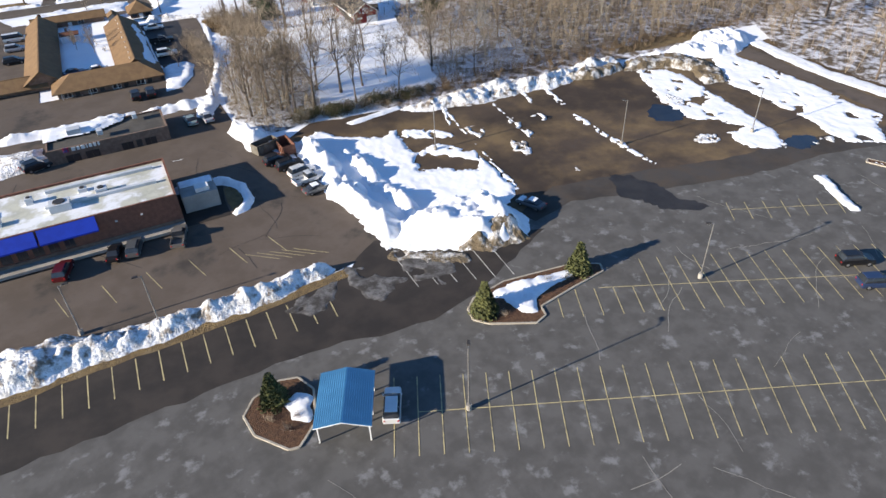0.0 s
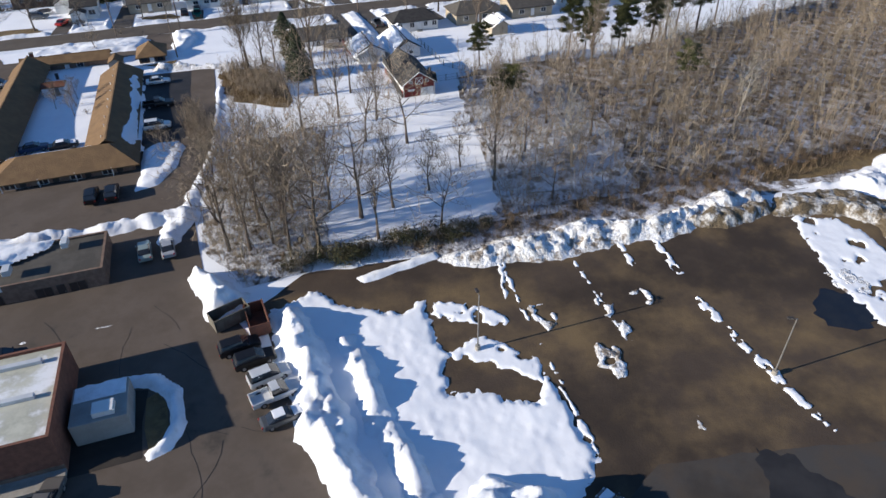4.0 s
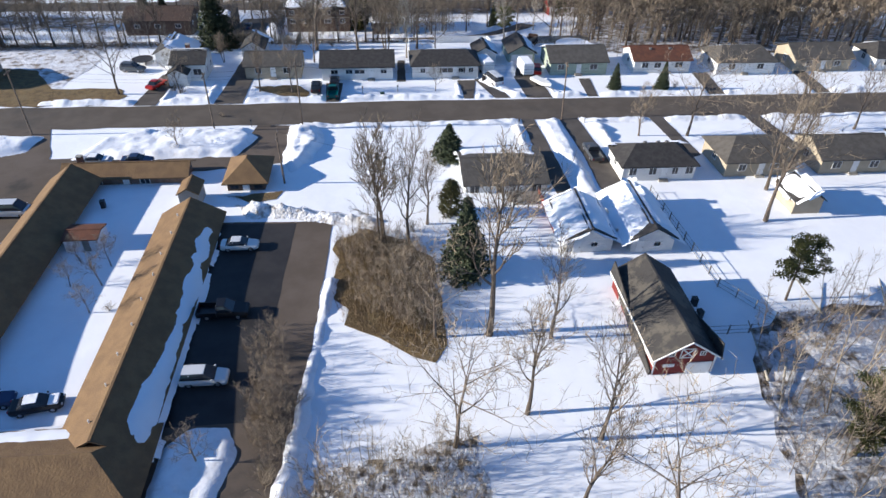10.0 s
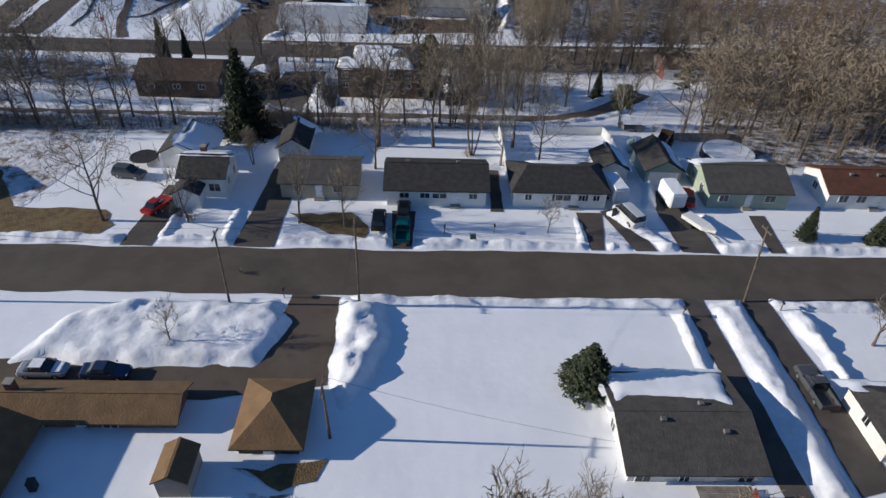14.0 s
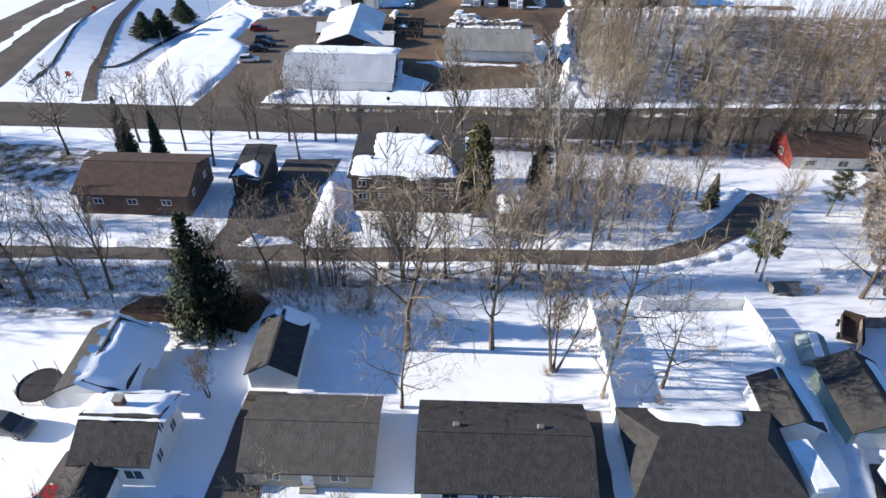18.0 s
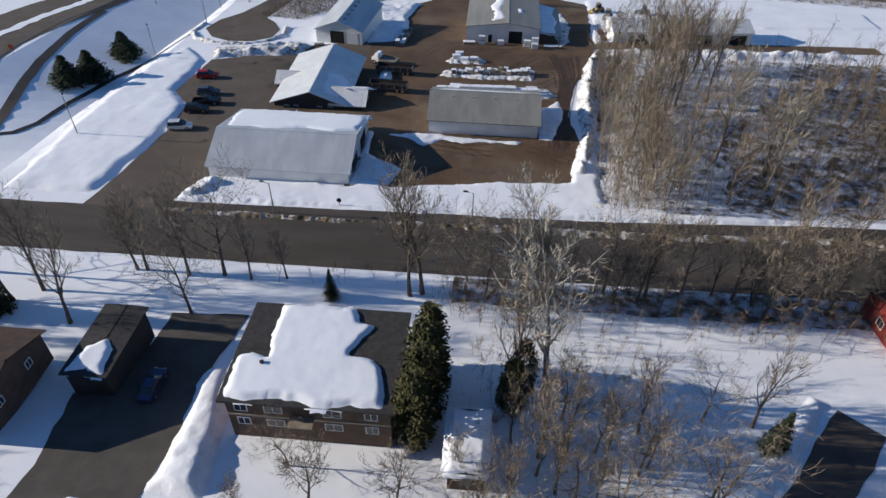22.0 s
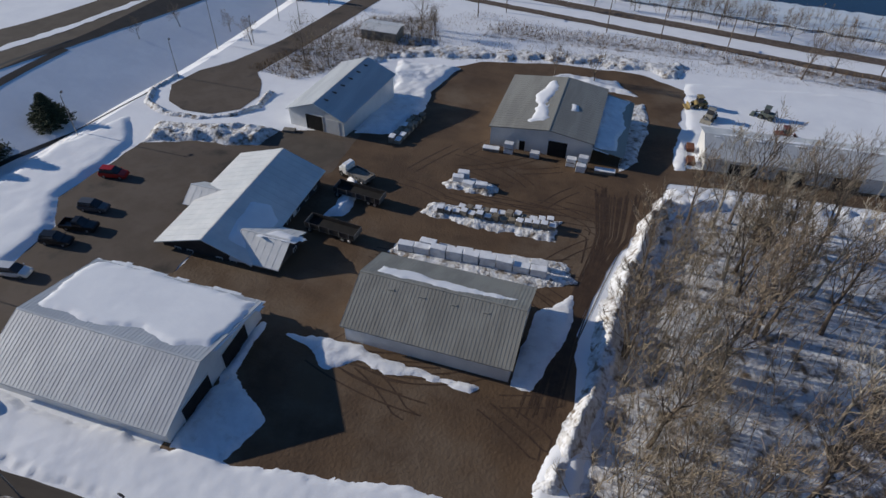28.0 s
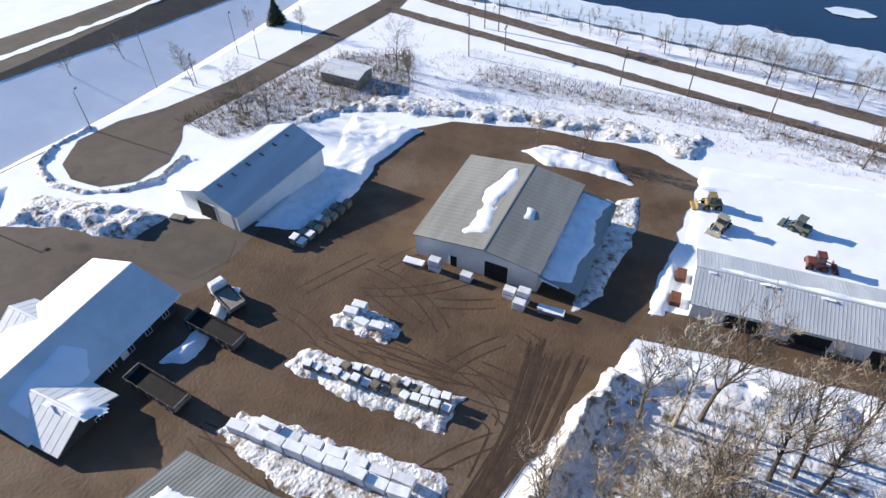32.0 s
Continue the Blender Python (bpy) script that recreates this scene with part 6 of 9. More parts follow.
for k in range(-2, 30):  # row with the carport: a spine with stalls on both sides
    line((23.4 + 2.28 * k, 42.7 - 1.06 * k), (19.1 + 2.2 * k, 33.4 - 1.02 * k))
line((19.1, 39.3), (75, 14.2))
for k in range(0, 24):  # row past the island
    x0, y0 = 40.6 + 2.24 * k, 43.6 - 1.0 * k
    f = 0.48 if k < 5 else 1.0
    line((x0 + 4.4 * f, y0 + 9.6 * f), (x0, y0))
line((47.8, 46.0), (94, 24.0))
for k in range(24):  # stalls along the snow bank
    line((17.1 - 2.57 * k, 62.7 - 0.06 * k), (16.9 - 2.56 * k, 57.4 - 0.06 * k), 0.13)
for k in range(7):
    line((76.7 + 2.5 * k, 52.3 - 1.15 * k), (74.2 + 2.5 * k, 48.4 - 1.1 * k))
line((76, 50.6), (93, 42.6))
for k in range(6):
    line((28 + 2.5 * k, 64.6 - 0.9 * k), (28 + 2.4 * k, 57.6 - 0.8 * k), 0.1, LINE_WHITE)
for k in range(6):
    line((-14 + 5.6 * k, 78.6), (-12.6 + 5.6 * k, 74.0), 0.1)
for k in range(5):
    line((10 + 1.6 * k, 76 - 0.5 * k), (14 + 1.6 * k, 72.6 - 0.5 * k), 0.08)
# sealed cracks
r_ = random.Random(31)
cracks = thing("asphalt_cracks", pose(0, 0, 0), "pale cracks wandering through worn asphalt", "crack", kind="structure")
for k in range(40):
    x, y = r_.choice(((r_.uniform(0, 100), r_.uniform(5, 52)), (r_.uniform(20, 100), r_.uniform(20, 52)), (r_.uniform(-20, 26), r_.uniform(72, 106))))
    d = r_.choice((0.4, 1.1, 1.9, -0.4)) + r_.uniform(-0.3, 0.3)
    pts = [(x, y)]
    for _ in range(r_.randint(4, 9)):
        d += r_.uniform(-0.28, 0.28)
        pts.append((pts[-1][0] + 1.5 * math.cos(d), pts[-1][1] + 1.5 * math.sin(d)))
    drape("crack", strip(pts, r_.uniform(0.04, 0.08)), 0.042, CONCRETE if y < 56 else ASPHALT_DARK, "", parent=cracks)
# puddles on the back lot
PUDDLE = mat("puddle_water", (0.012, 0.013, 0.016), (0.02, 0.02, 0.02), 0.5, 0.06, spec=0.5)
for k, (x, y, w, d) in enumerate([(91.6, 80.4, 8, 7), (103, 60, 7, 4.4)]):
    drape("puddle", [(x + w / 2 * math.cos(a), y + d / 2 * math.sin(a)) for a in (0, 0.6, 1.2, 1.8, 2.4, 3.1, 3.7, 4.3, 4.9, 5.6)], 0.04, PUDDLE, "shallow meltwater puddle", "puddle", jitter=1.6, step=0.6, seed=k)
drape("wet_stain", [(67.4, 68.4), (70.4, 66), (71.6, 61), (72.4, 56), (74.6, 52.4), (71, 53.4), (67.6, 55.6), (64.6, 62.4)], 0.035, ASPHALT_DARK, "dark wet stain on asphalt", "stain", jitter=1.0, step=0.6)
drape("far_drive", [(124.5, 98), (130, 96), (131, 75), (130.5, 63), (150, 40), (150, 30), (124.5, 59), (127, 75)], 0.06, ASPHALT_BROWN, "brown asphalt drive between snow strips", "drive", jitter=0.2)

# ---- the street: drives, lawns and banks ----
DRIVE = mat("drive_asphalt", (0.075, 0.066, 0.058), (0.1, 0.088, 0.078), 0.4, 0.9, bump=0.15, bscale=8)
for n, pts in enumerate([
    [(-13.2, 221), (-9.4, 221), (-7.4, 234), (-11.6, 235)], [(0.6, 221.2), (5.6, 221.2), (6, 232), (6, 242), (2.4, 242), (1.6, 232)], [(20.4, 221.2), (22.8, 221.2), (23.2, 229.6), (20, 229.6)],
    [(45.6, 221.6), (47.4, 221.6), (48.8, 230), (45.2, 230)], [(51.4, 221.6), (54.2, 221.6), (51.4, 231.3), (48.6, 230.4)], [(57.4, 221.6), (62.2, 221.2), (61, 236), (58, 236), (56.6, 231)], [(69, 221.6), (71, 221.6), (71.6, 230), (69.4, 230)], [(92.6, 221.6), (95.8, 221.6), (96.6, 232), (93.4, 232)], [(114, 221.6), (117, 221.6), (117.6, 232), (114.6, 232)],
    [(54.6, 212.6), (56.9, 212.6), (57.4, 200), (57.6, 187), (55.2, 185.5), (54.7, 196)], [(61.3, 212.8), (64.6, 212.6), (65.5, 200), (65.6, 188), (61.8, 187), (62, 200)], [(77.5, 212.6), (80, 212.6), (81, 198), (78.6, 197)], [(95, 212.6), (98, 212.6), (99, 200), (96, 200)],
]):
    drape("drive", pts, 0.045, DRIVE, "asphalt house drive cleared of snow", "drive", jitter=0.15, step=1.5, seed=n)
drape("path", [(33.4, 229.8), (35.2, 229.8), (35.4, 240.8), (34, 240.8)], 0.04, DRIVE, "dark wet path between two houses", "path", jitter=0.2, step=1.5)
for pts in ([(6.4, 228.6), (8.4, 226.4), (12.2, 224), (16.7, 223.3), (17, 226), (14.6, 229)], [(-70, 221.4), (-17.4, 221.6), (-15.4, 225.3), (-17.8, 228.6), (-30, 229), (-36, 238), (-70, 244)], [(12.6, 187.4), (15.4, 188.4), (16.2, 190.6), (8, 189.6)]):
    drape("grass_patch", pts, 0.05, GRASS, "bare patch of dead brown lawn", "grass", jitter=0.6, step=1.2)
    brush("lawn_grass", pts, 500, 0.1, 0.25, "short dead lawn grass", seed=5)
for n, (x0, x1) in enumerate([(-30, -13.4), (-9, 0.4), (5.8, 20.2), (23.2, 45.3), (47.7, 51.1), (54.5, 57.2), (62.4, 68.8), (71.2, 92.4), (96, 113.8), (117.2, 160)]):
    snow("snow_bank", strip([(x0, 222.3), ((x0 + x1) / 2, 222.5), (x1, 222.3)], 1.9), 0.5, 0.8, "ploughed snow along the kerb", SNOW, 0.5, 0.3, 0.4, 80 + n)
for n, (x0, x1) in enumerate([(16, 54.4), (57.3, 61), (64.9, 77.2), (80.4, 94.8), (98.4, 160)]):
    snow("snow_bank", strip([(x0, 211.6), ((x0 + x1) / 2, 211.5), (x1, 211.6)], 1.7), 0.45, 0.8, "ploughed snow along the kerb", SNOW, 0.5, 0.3, 0.4, 95 + n)
snow("snow_bank", strip([(59.3, 211.5), (59.6, 200), (59.8, 186)], [4, 3.6, 3.4]), 0.55, 1.2, "ridge of snow between two drives", SNOW, 0.3, 0.25, 0.4, 101)
snow("snow_bank", strip([(53.4, 210), (53.2, 204), (53.4, 199)], [2, 1.6, 1.2]), 0.5, 0.8, "ploughed snow beside a drive", SNOW, 0.5, 0.3, 0.4, 102)
snow("snow_bank", strip([(66.6, 211), (67.6, 204), (67.4, 199.5)], [3, 2.4, 1.6]), 0.6, 1.0, "ploughed snow beside a drive", SNOW, 0.5, 0.3, 0.4, 103)
snow("snow_bank", [(15.2, 211.6), (15, 200), (16.6, 196.4), (19.8, 200), (20.6, 206), (20, 211)], 0.8, 1.6, "tall ploughed snow bank at the motel entrance", SNOW, 0.6, 0.5, 0.45, 104)
snow("snow_bank", [(9.8, 187.4), (13, 187.4), (18, 186.4), (25, 184.4), (30, 182.6), (29, 180.6), (21, 182.4), (12, 183.6)], 1.1, 1.6, "lumpy ploughed snow at the end of the motel lot", SNOW_DIRTY, 0.6, 0.6, 0.45, 105)
snow("snow_island", [(-16.6, 201.6), (-14, 209), (-8, 211.3), (8, 211.4), (10.4, 208), (7.8, 201.2), (-7, 201.4)], 0.7, 1.6, "wide bank of ploughed snow before the motel", SNOW, 0.35, 0.4, 0.5, 106)
snow("snow_island", [(-60, 209), (-30, 210.6), (-24, 209.6), (-24, 204), (-40, 198), (-60, 196)], 0.6, 1.6, "bank of ploughed snow beside the motel drive", SNOW, 0.35, 0.4, 0.7, 107)
for n, (a, b, w) in enumerate([((50.2, 230.5), (56.4, 221.8), 2.2), ((56, 231.5), (57.6, 240), 2.0), ((-8.2, 228), (-8.6, 222.4), 1.6), ((-0.2, 231), (-0.6, 222.4), 1.4), ((45.0, 229), (45.0, 223), 1.0), ((19.6, 229), (19.6, 223), 0.9), ((62.8, 230), (63, 223), 1.0)]):
    snow("snow_bank", strip([a, ((a[0] + b[0]) / 2, (a[1] + b[1]) / 2), b], w), 0.5, 0.8, "shovelled snow beside a drive", SNOW, 0.4, 0.3, 0.35, 110 + n)

# ---- the lane and the road below ----
drape("house_drive", [(-12, 269.4), (0.8, 270.4), (0.4, 275), (1.2, 284), (0.5, 292), (1.8, 301), (-8, 300.4), (-8.2, 287), (-12.9, 286.4), (-11.2, 277)], 0.04, DRIVE, "wide dark asphalt forecourt of the long house", "drive", jitter=0.3, step=1.5)
snow("snow_heap", [(0.3, 275), (5.9, 275), (5.4, 283.7), (2.9, 291.8), (0, 291.8), (0.4, 282)], 1.0, 1.5, "smooth wedge of shovelled snow", SNOW, 0.2, 0.3, 0.45, 120)
snow("snow_heap", [(-7.5, 271.2), (-6, 273.8), (-1.4, 273.9), (1, 271.8)], 0.8, 1.1, "ploughed snow beside the lane", SNOW, 0.5, 0.4, 0.4, 121)
snow("snow_bank", strip([(-60, 270.4), (-30, 271), (-12, 271.6)], 2.2), 0.5, 1.0, "ploughed snow along the lane", SNOW, 0.5, 0.4, 0.5, 122)
snow("snow_bank", strip([(7, 273.2), (26, 273.6), (41, 273.8), (50, 275.4), (56.6, 279), (60, 283), (64, 287.6), (69, 294)], 2.2), 0.5, 0.9, "ploughed snow along the lane", SNOW, 0.5, 0.4, 0.45, 123)
snow("snow_bank", strip([(-60, 264.2), (-10, 265.6), (30, 267.2), (46, 266.8), (57, 270.8), (67, 278.8)], 1.6), 0.4, 0.8, "ploughed snow along the lane", SNOW, 0.5, 0.4, 0.45, 124)
snow("snow_bank", strip([(-20, 323.4), (-5.6, 323.4), (8, 323.4), (22, 323.9), (37.6, 323.9), (52.4, 324), (63, 324.6), (79, 325.6), (130, 328), (200, 331)], [1.0, 1.2, 1.0, 1.1, 1.6, 2.2, 2.1, 1.8, 1.8, 1.8]), 0.3, 0.5, "long low windrow of dirty ploughed snow", SNOW_MUD, 0.6, 0.35, 0.25, 125, fine=0.2)
drape("roadside_path", [(-19.4, 326), (-7.3, 326.2), (5.9, 326.5), (21, 327), (37.2, 327.1), (52.6, 327.7), (64, 328.5), (80.4, 329.8), (200, 334), (200, 331), (79, 325.6), (52.4, 324), (22, 323.9), (-20, 323.4)], 0.045, ROAD_DARK, "cleared footway beside the road", "pavement", jitter=0.15)
snow("snow_verge", [(-19, 326.2), (-16.6, 333.6), (8, 333.7), (10, 335.2), (15, 334.4), (24, 335.8), (33, 337.6), (45, 338.6), (47, 350), (49.4, 350.4), (50, 333), (64, 331), (80, 331.6), (130, 334), (130, 331.8), (80.4, 330), (64, 328.6), (52.6, 327.8), (37, 327.2), (21, 327.1), (5.9, 326.6)], 0.35, 0.8, "snowy verge between road and sheds", SNOW_FIELD, 0.12, 0.4, 0.4, 126, fine=0.15)
snow("snow_heap", [(-18.8, 327), (-17.4, 333), (-13, 333.4), (-13.6, 328.6), (-16, 326.8)], 1.0, 1.4, "heap of ploughed snow at the yard entrance", SNOW, 0.5, 0.4, 0.4, 127)
snow("snow_bank", strip([(46.8, 341), (48.4, 350), (49.8, 357), (50.6, 367), (51.2, 375), (52.2, 381), (53.4, 389), (56, 399)], [2.6, 3.2, 2.2, 3.6, 4, 4.2, 4, 4]), 1.5, 1.6, "line of dirty ploughed snow at the edge of the yard", SNOW_DIRTY, 0.6, 0.6, 0.42, 128)
snow("snow_bank", [(54.6, 398), (56, 403), (64, 404.6), (95, 407.4), (120, 410), (120, 405), (95, 402), (66, 399.6), (58, 396)], 1.2, 2.0, "broad bank of snow between wood and shed", SNOW, 0.4, 0.5, 0.5, 129)
snow("snow_field_patch", [(-33, 327), (-30, 350), (-30.6, 360), (-35.6, 366), (-36, 384), (-44, 393), (-47.6, 380), (-48.4, 350), (-48, 327)], 0.5, 1.5, "flat field of ploughed snow beside the car park", SNOW_FIELD, 0.1, 0.4, 0.6, 130)
snow("snow_bank", [(-35, 384.6), (-30, 387.6), (-22, 389.4), (-14.6, 391.4), (-14.6, 398), (-20, 397.4), (-30, 395), (-37, 393)], 1.0, 1.6, "lumpy ploughed snow at the end of the car park", SNOW_DIRTY, 0.5, 0.5, 0.45, 131)
snow("snow_bank", strip([(-25, 413), (-23.6, 405), (-26, 400), (-31, 396.8), (-38, 396), (-44.4, 399), (-47.4, 405), (-47.4, 413)], 1.3), 0.5, 0.7, "rim of ploughed snow round the turning loop", SNOW_DIRTY, 0.5, 0.3, 0.4, 132)
snow("snow_field_patch", [(-1.2, 402), (5.4, 404.4), (7.6, 418), (5.8, 426), (8.6, 439.6), (-6.6, 438.6), (-2.6, 427), (-2.2, 412)], 0.6, 1.2, "sheet of snow slid beside a shed", SNOW, 0.3, 0.3, 0.5, 133)
snow("snow_bank", [(-16, 428), (-9.6, 438), (0, 443.6), (12, 446.4), (30, 452), (50, 453), (58, 450), (56, 459), (40, 458.6), (20, 454), (-2, 449), (-14, 438)], 0.7, 1.6, "ploughed snow round the back of the yard", SNOW_DIRTY, 0.25, 1.3, 0.45, 134)
snow("snow_strip", [(47.4, 406), (50.4, 411), (51.6, 429), (49.8, 436.6), (46.6, 434), (46.2, 419)], 0.2, 0.8, "packed snow with tyre tracks beside a shed", SNOW_DIRTY, 0.3, 0.4, 0.4, 135)
snow("snow_island", [(26.8, 441), (30.3, 445), (43, 445), (48, 439.4), (40, 439.8), (33, 438.8)], 0.4, 0.8, "island of snow behind a shed", SNOW, 0.4, 0.4, 0.45, 136)
snow("snow_field_patch", [(58.6, 427), (57.6, 450), (90, 456), (140, 448), (140, 434), (100, 430), (62, 426.6)], 0.3, 1.0, "open field of snow behind the long shed", SNOW_FIELD, 0.06, 0.4, 0.7, 137)
snow("snow_strip", [(56.6, 410.4), (58.6, 411), (58.8, 420), (57.4, 424), (56.4, 420)], 0.35, 0.6, "strip of snow at the end of the long shed", SNOW, 0.4, 0.3, 0.4, 138)
snow("snow_patch", [(12, 352), (18.6, 349), (22, 350.6), (36, 350.4), (36.6, 351.6), (20, 353)], 0.2, 0.6, "thin snow at the foot of a shed", SNOW, 0.4, 0.6, 0.4, 139)
snow("snow_patch", [(39.6, 352.6), (43.2, 352.6), (45.4, 366), (44.6, 371), (40.4, 366)], 0.25, 0.8, "snow in the shade of a shed", SNOW, 0.4, 0.4, 0.4, 140)
snow("snow_patch", [(7.4, 333.8), (14, 334.4), (16, 340), (9.6, 345), (9, 353), (7.6, 353)], 0.3, 0.8, "snow drifted round the corner of a shed", SNOW, 0.4, 0.5, 0.4, 141)
snow("snow_patch", [(5.4, 376), (8.2, 377), (7.6, 384), (5.6, 390), (3, 390), (5.4, 384)], 0.7, 1.0, "snow slid from the office roof", SNOW, 0.5, 0.4, 0.4, 142)
drape("concrete_apron", [(-14.6, 397.4), (-1.4, 398), (0.6, 394), (-1.2, 388.6), (-10, 387.6), (-13, 391)], 0.05, ROAD, "stained concrete apron before a shed", "paving", jitter=0.2)
drape("ice_shelf", [(-300, 500), (0, 500), (30, 498), (70, 494), (200, 480), (200, 505), (70, 511), (20, 510), (-300, 515)], 0.62, ICE, "snow-covered ice along the river bank", "ice", jitter=1.0)
for x, y, w in [(26, 519, 6), (60, 511, 4), (10, 540, 5), (80, 530, 6)]:
    drape("ice_floe", [(x + w * math.cos(a), y + 0.5 * w * math.sin(a)) for a in (0, 1, 2, 3, 4, 5)], 0.66, ICE, "drifting ice floe on the river", "ice", jitter=0.4, step=1.0)

# tyre ruts in the yard
RUT = mat("rut_mud", (0.05, 0.03, 0.019), (0.07, 0.043, 0.026), 0.8, 0.75, bump=0.4, bscale=3)
ruts = thing("tyre_ruts", pose(0, 0, 0), "dark curved tyre ruts in packed earth", "rut", kind="structure")
r_ = random.Random(57)
for k in range(46):
    a, b = r_.uniform(-2.4, 2.4), r_.uniform(-3.2, 3.2)
    pts = [(44 + a, 352 + r_.uniform(-3, 3)), (44.6 + 0.8 * a, 362), (46.4 + 0.5 * a + 0.3 * b, 374), (48.4 + 0.8 * b, 386), (48 + 1.2 * b, 397 + r_.uniform(-2, 3))]
    drape("rut", strip(pts, r_.uniform(0.12, 0.24)), 0.036 + 0.0004 * k, RUT, "", parent=ruts)
for k in range(40):
    x, y, d = r_.uniform(10, 44), r_.choice((r_.uniform(368, 376), r_.uniform(384, 404), r_.uniform(350, 352))), r_.choice((0.0, 0.3, -0.4, 1.2))
    turn = r_.uniform(-0.12, 0.12)
    pts = [(x, y)]
    for _ in range(r_.randint(4, 8)):
        d += turn
        pts.append((min(max(pts[-1][0] + 2 * math.cos(d), 9), 46), min(max(pts[-1][1] + 2 * math.sin(d), 346), 440)))
    for off in (0.0, 1.7):
        drape("rut", strip([(px + off * math.sin(d), py - off * math.cos(d)) for px, py in pts], 0.22), 0.037 + 0.0004 * k, RUT, "", parent=ruts)

# ---- lamps, poles and wires ----
def lamp_post(x, y, h, arm=0.9, turn=0.0, base=True, label="tall grey steel car park lamp on a concrete foot"):
    t = thing("lamp_post", pose(x, y, gz(y) + embank(x, y), 0, 0, turn), label, "lamp post", "lamp posts")
    z0 = 0.75 if base else -0.2
    if base:
        part("foot", pole((0, 0, -0.3), (0, 0, 0.75), 0.32, 0.3, 12), CONCRETE, t)
    part("pole", pole((0, 0, z0), (0, 0, h), 0.1, 0.07, 8), STEEL, t)
    part("arm", pole((-0.1, 0, h - 0.1), (arm, 0, h + 0.1), 0.045, 0.035, 6), STEEL, t)
    head = part("lamp_head", boxed(arm - 0.35, arm + 0.35, -0.18, 0.18, h + 0.04, h + 0.22, bevel=0.05), FRAME_DARK, t)
    part("lens", boxed(arm - 0.27, arm + 0.27, -0.12, 0.12, h + 0.015, h + 0.039), LAMP_GLASS, head)
    return t


for x, y, h, a in [(23.9, 37.1, 8.7, 60), (60.2, 41.2, 8.4, 160), (75.9, 75.0, 8.3, 160), (46.5, 89.0, 8.2, 90), (98.5, 66.8, 8.3, 160), (-11.3, 69.8, 7.5, 0), (-2.6, 66.2, 8.0, 180)]:
    lamp_post(x, y, h, 0.7, a)
for x, y, h, a in [(-2.1, 324.5, 5.6, 170), (28.8, 325.4, 5.4, 170)]:
    lamp_post(x, y, h, 1.2, a, False, "slim roadside lamp with a curved arm")
for x, y, h in [(-47.5, 383.5, 8), (-46.6, 412, 8), (-50.4, 431.8, 13), (-42.4, 435.4, 6), (-44, 450.7, 9), (-38, 450.6, 6), (-45.1, 345, 8)]:
    lamp_post(x, y, h, 1.0, 120, False, "tall dark street lamp in the snow")


def utility_pole(x, y, h, lean=0.0, turn=0.0, arms=1):
    t = thing("utility_pole", pose(x, y, gz(y), lean, 0, turn), "weathered wooden utility pole with a crossarm", "utility pole", "utility poles")
    part("pole", pole((0, 0, -0.5), (0, 0, h), 0.15, 0.1, 8), WOOD_POLE, t)
    for k in range(arms):
        arm = part("crossarm", boxed(-0.06, 0.06, -1.1, 1.1, h - 0.6 - 0.9 * k, h - 0.46 - 0.9 * k, bevel=0.01), WOOD_POLE, t)
        for s in (-1, -0.45, 0.45, 1):
            part("insulator", pole((0, s, h - 0.46 - 0.9 * k), (0, s, h - 0.28 - 0.9 * k), 0.05, 0.03, 6), STEEL, arm)
    return t


STREET_POLES = [(-26, 210.6, 11), (2.8, 210.7, 10), (17.2, 210.7, 12), (61.7, 212.2, 10), (104, 211, 11)]
for n, (x, y, h) in enumerate(STREET_POLES):
    utility_pole(x, y, h, -7 if n == 3 else 0)
utility_pole(16.1, 192.8, 8.5, 6)
for x, y, h in [(3.7, 471.5, 10.4), (37.5, 473, 8.5), (66.8, 471, 8.5), (100, 467, 8.5), (51, 474, 8.5), (10, 477.5, 6)]:
    utility_pole(x, y, h, 0, 0)
for x, y in [(1.3, 486.4), (4.9, 486.3)]:
    utility_pole(x, y, 13, 0, 0, 2)


def wire(a, b, sag=0.6):
    a, b = Vector(a), Vector(b)
    pts = [a.lerp(b, k / 10) - Vector((0, 0, sag * 4 * (k / 10) * (1 - k / 10))) for k in range(11)]
    V, F = [], []
    ring_tube(V, F, pts, [0.014] * 11, 3)
    return tagged(new("overhead_wire", mesh_of("overhead_wire", V, F, FRAME_DARK)), "thin dark overhead wire between utility poles", "wire", "overhead wires")


for p, q in zip(STREET_POLES, STREET_POLES[1:]):
    for dy, dz in ((-1, 0.3), (1, 0.3), (0, 1.2)):
        wire((p[0], p[1] + dy, gz(p[1]) + p[2] - dz), (q[0], q[1] + dy, gz(q[1]) + q[2] - dz), 0.7)
wire((17.2, 210.7, gz(210) + 10.5), (16.1, 192.8, gz(192) + 8.2))
wire((16.1, 192.8, gz(192) + 8.2), (42, 190, gz(190) + 3.2))

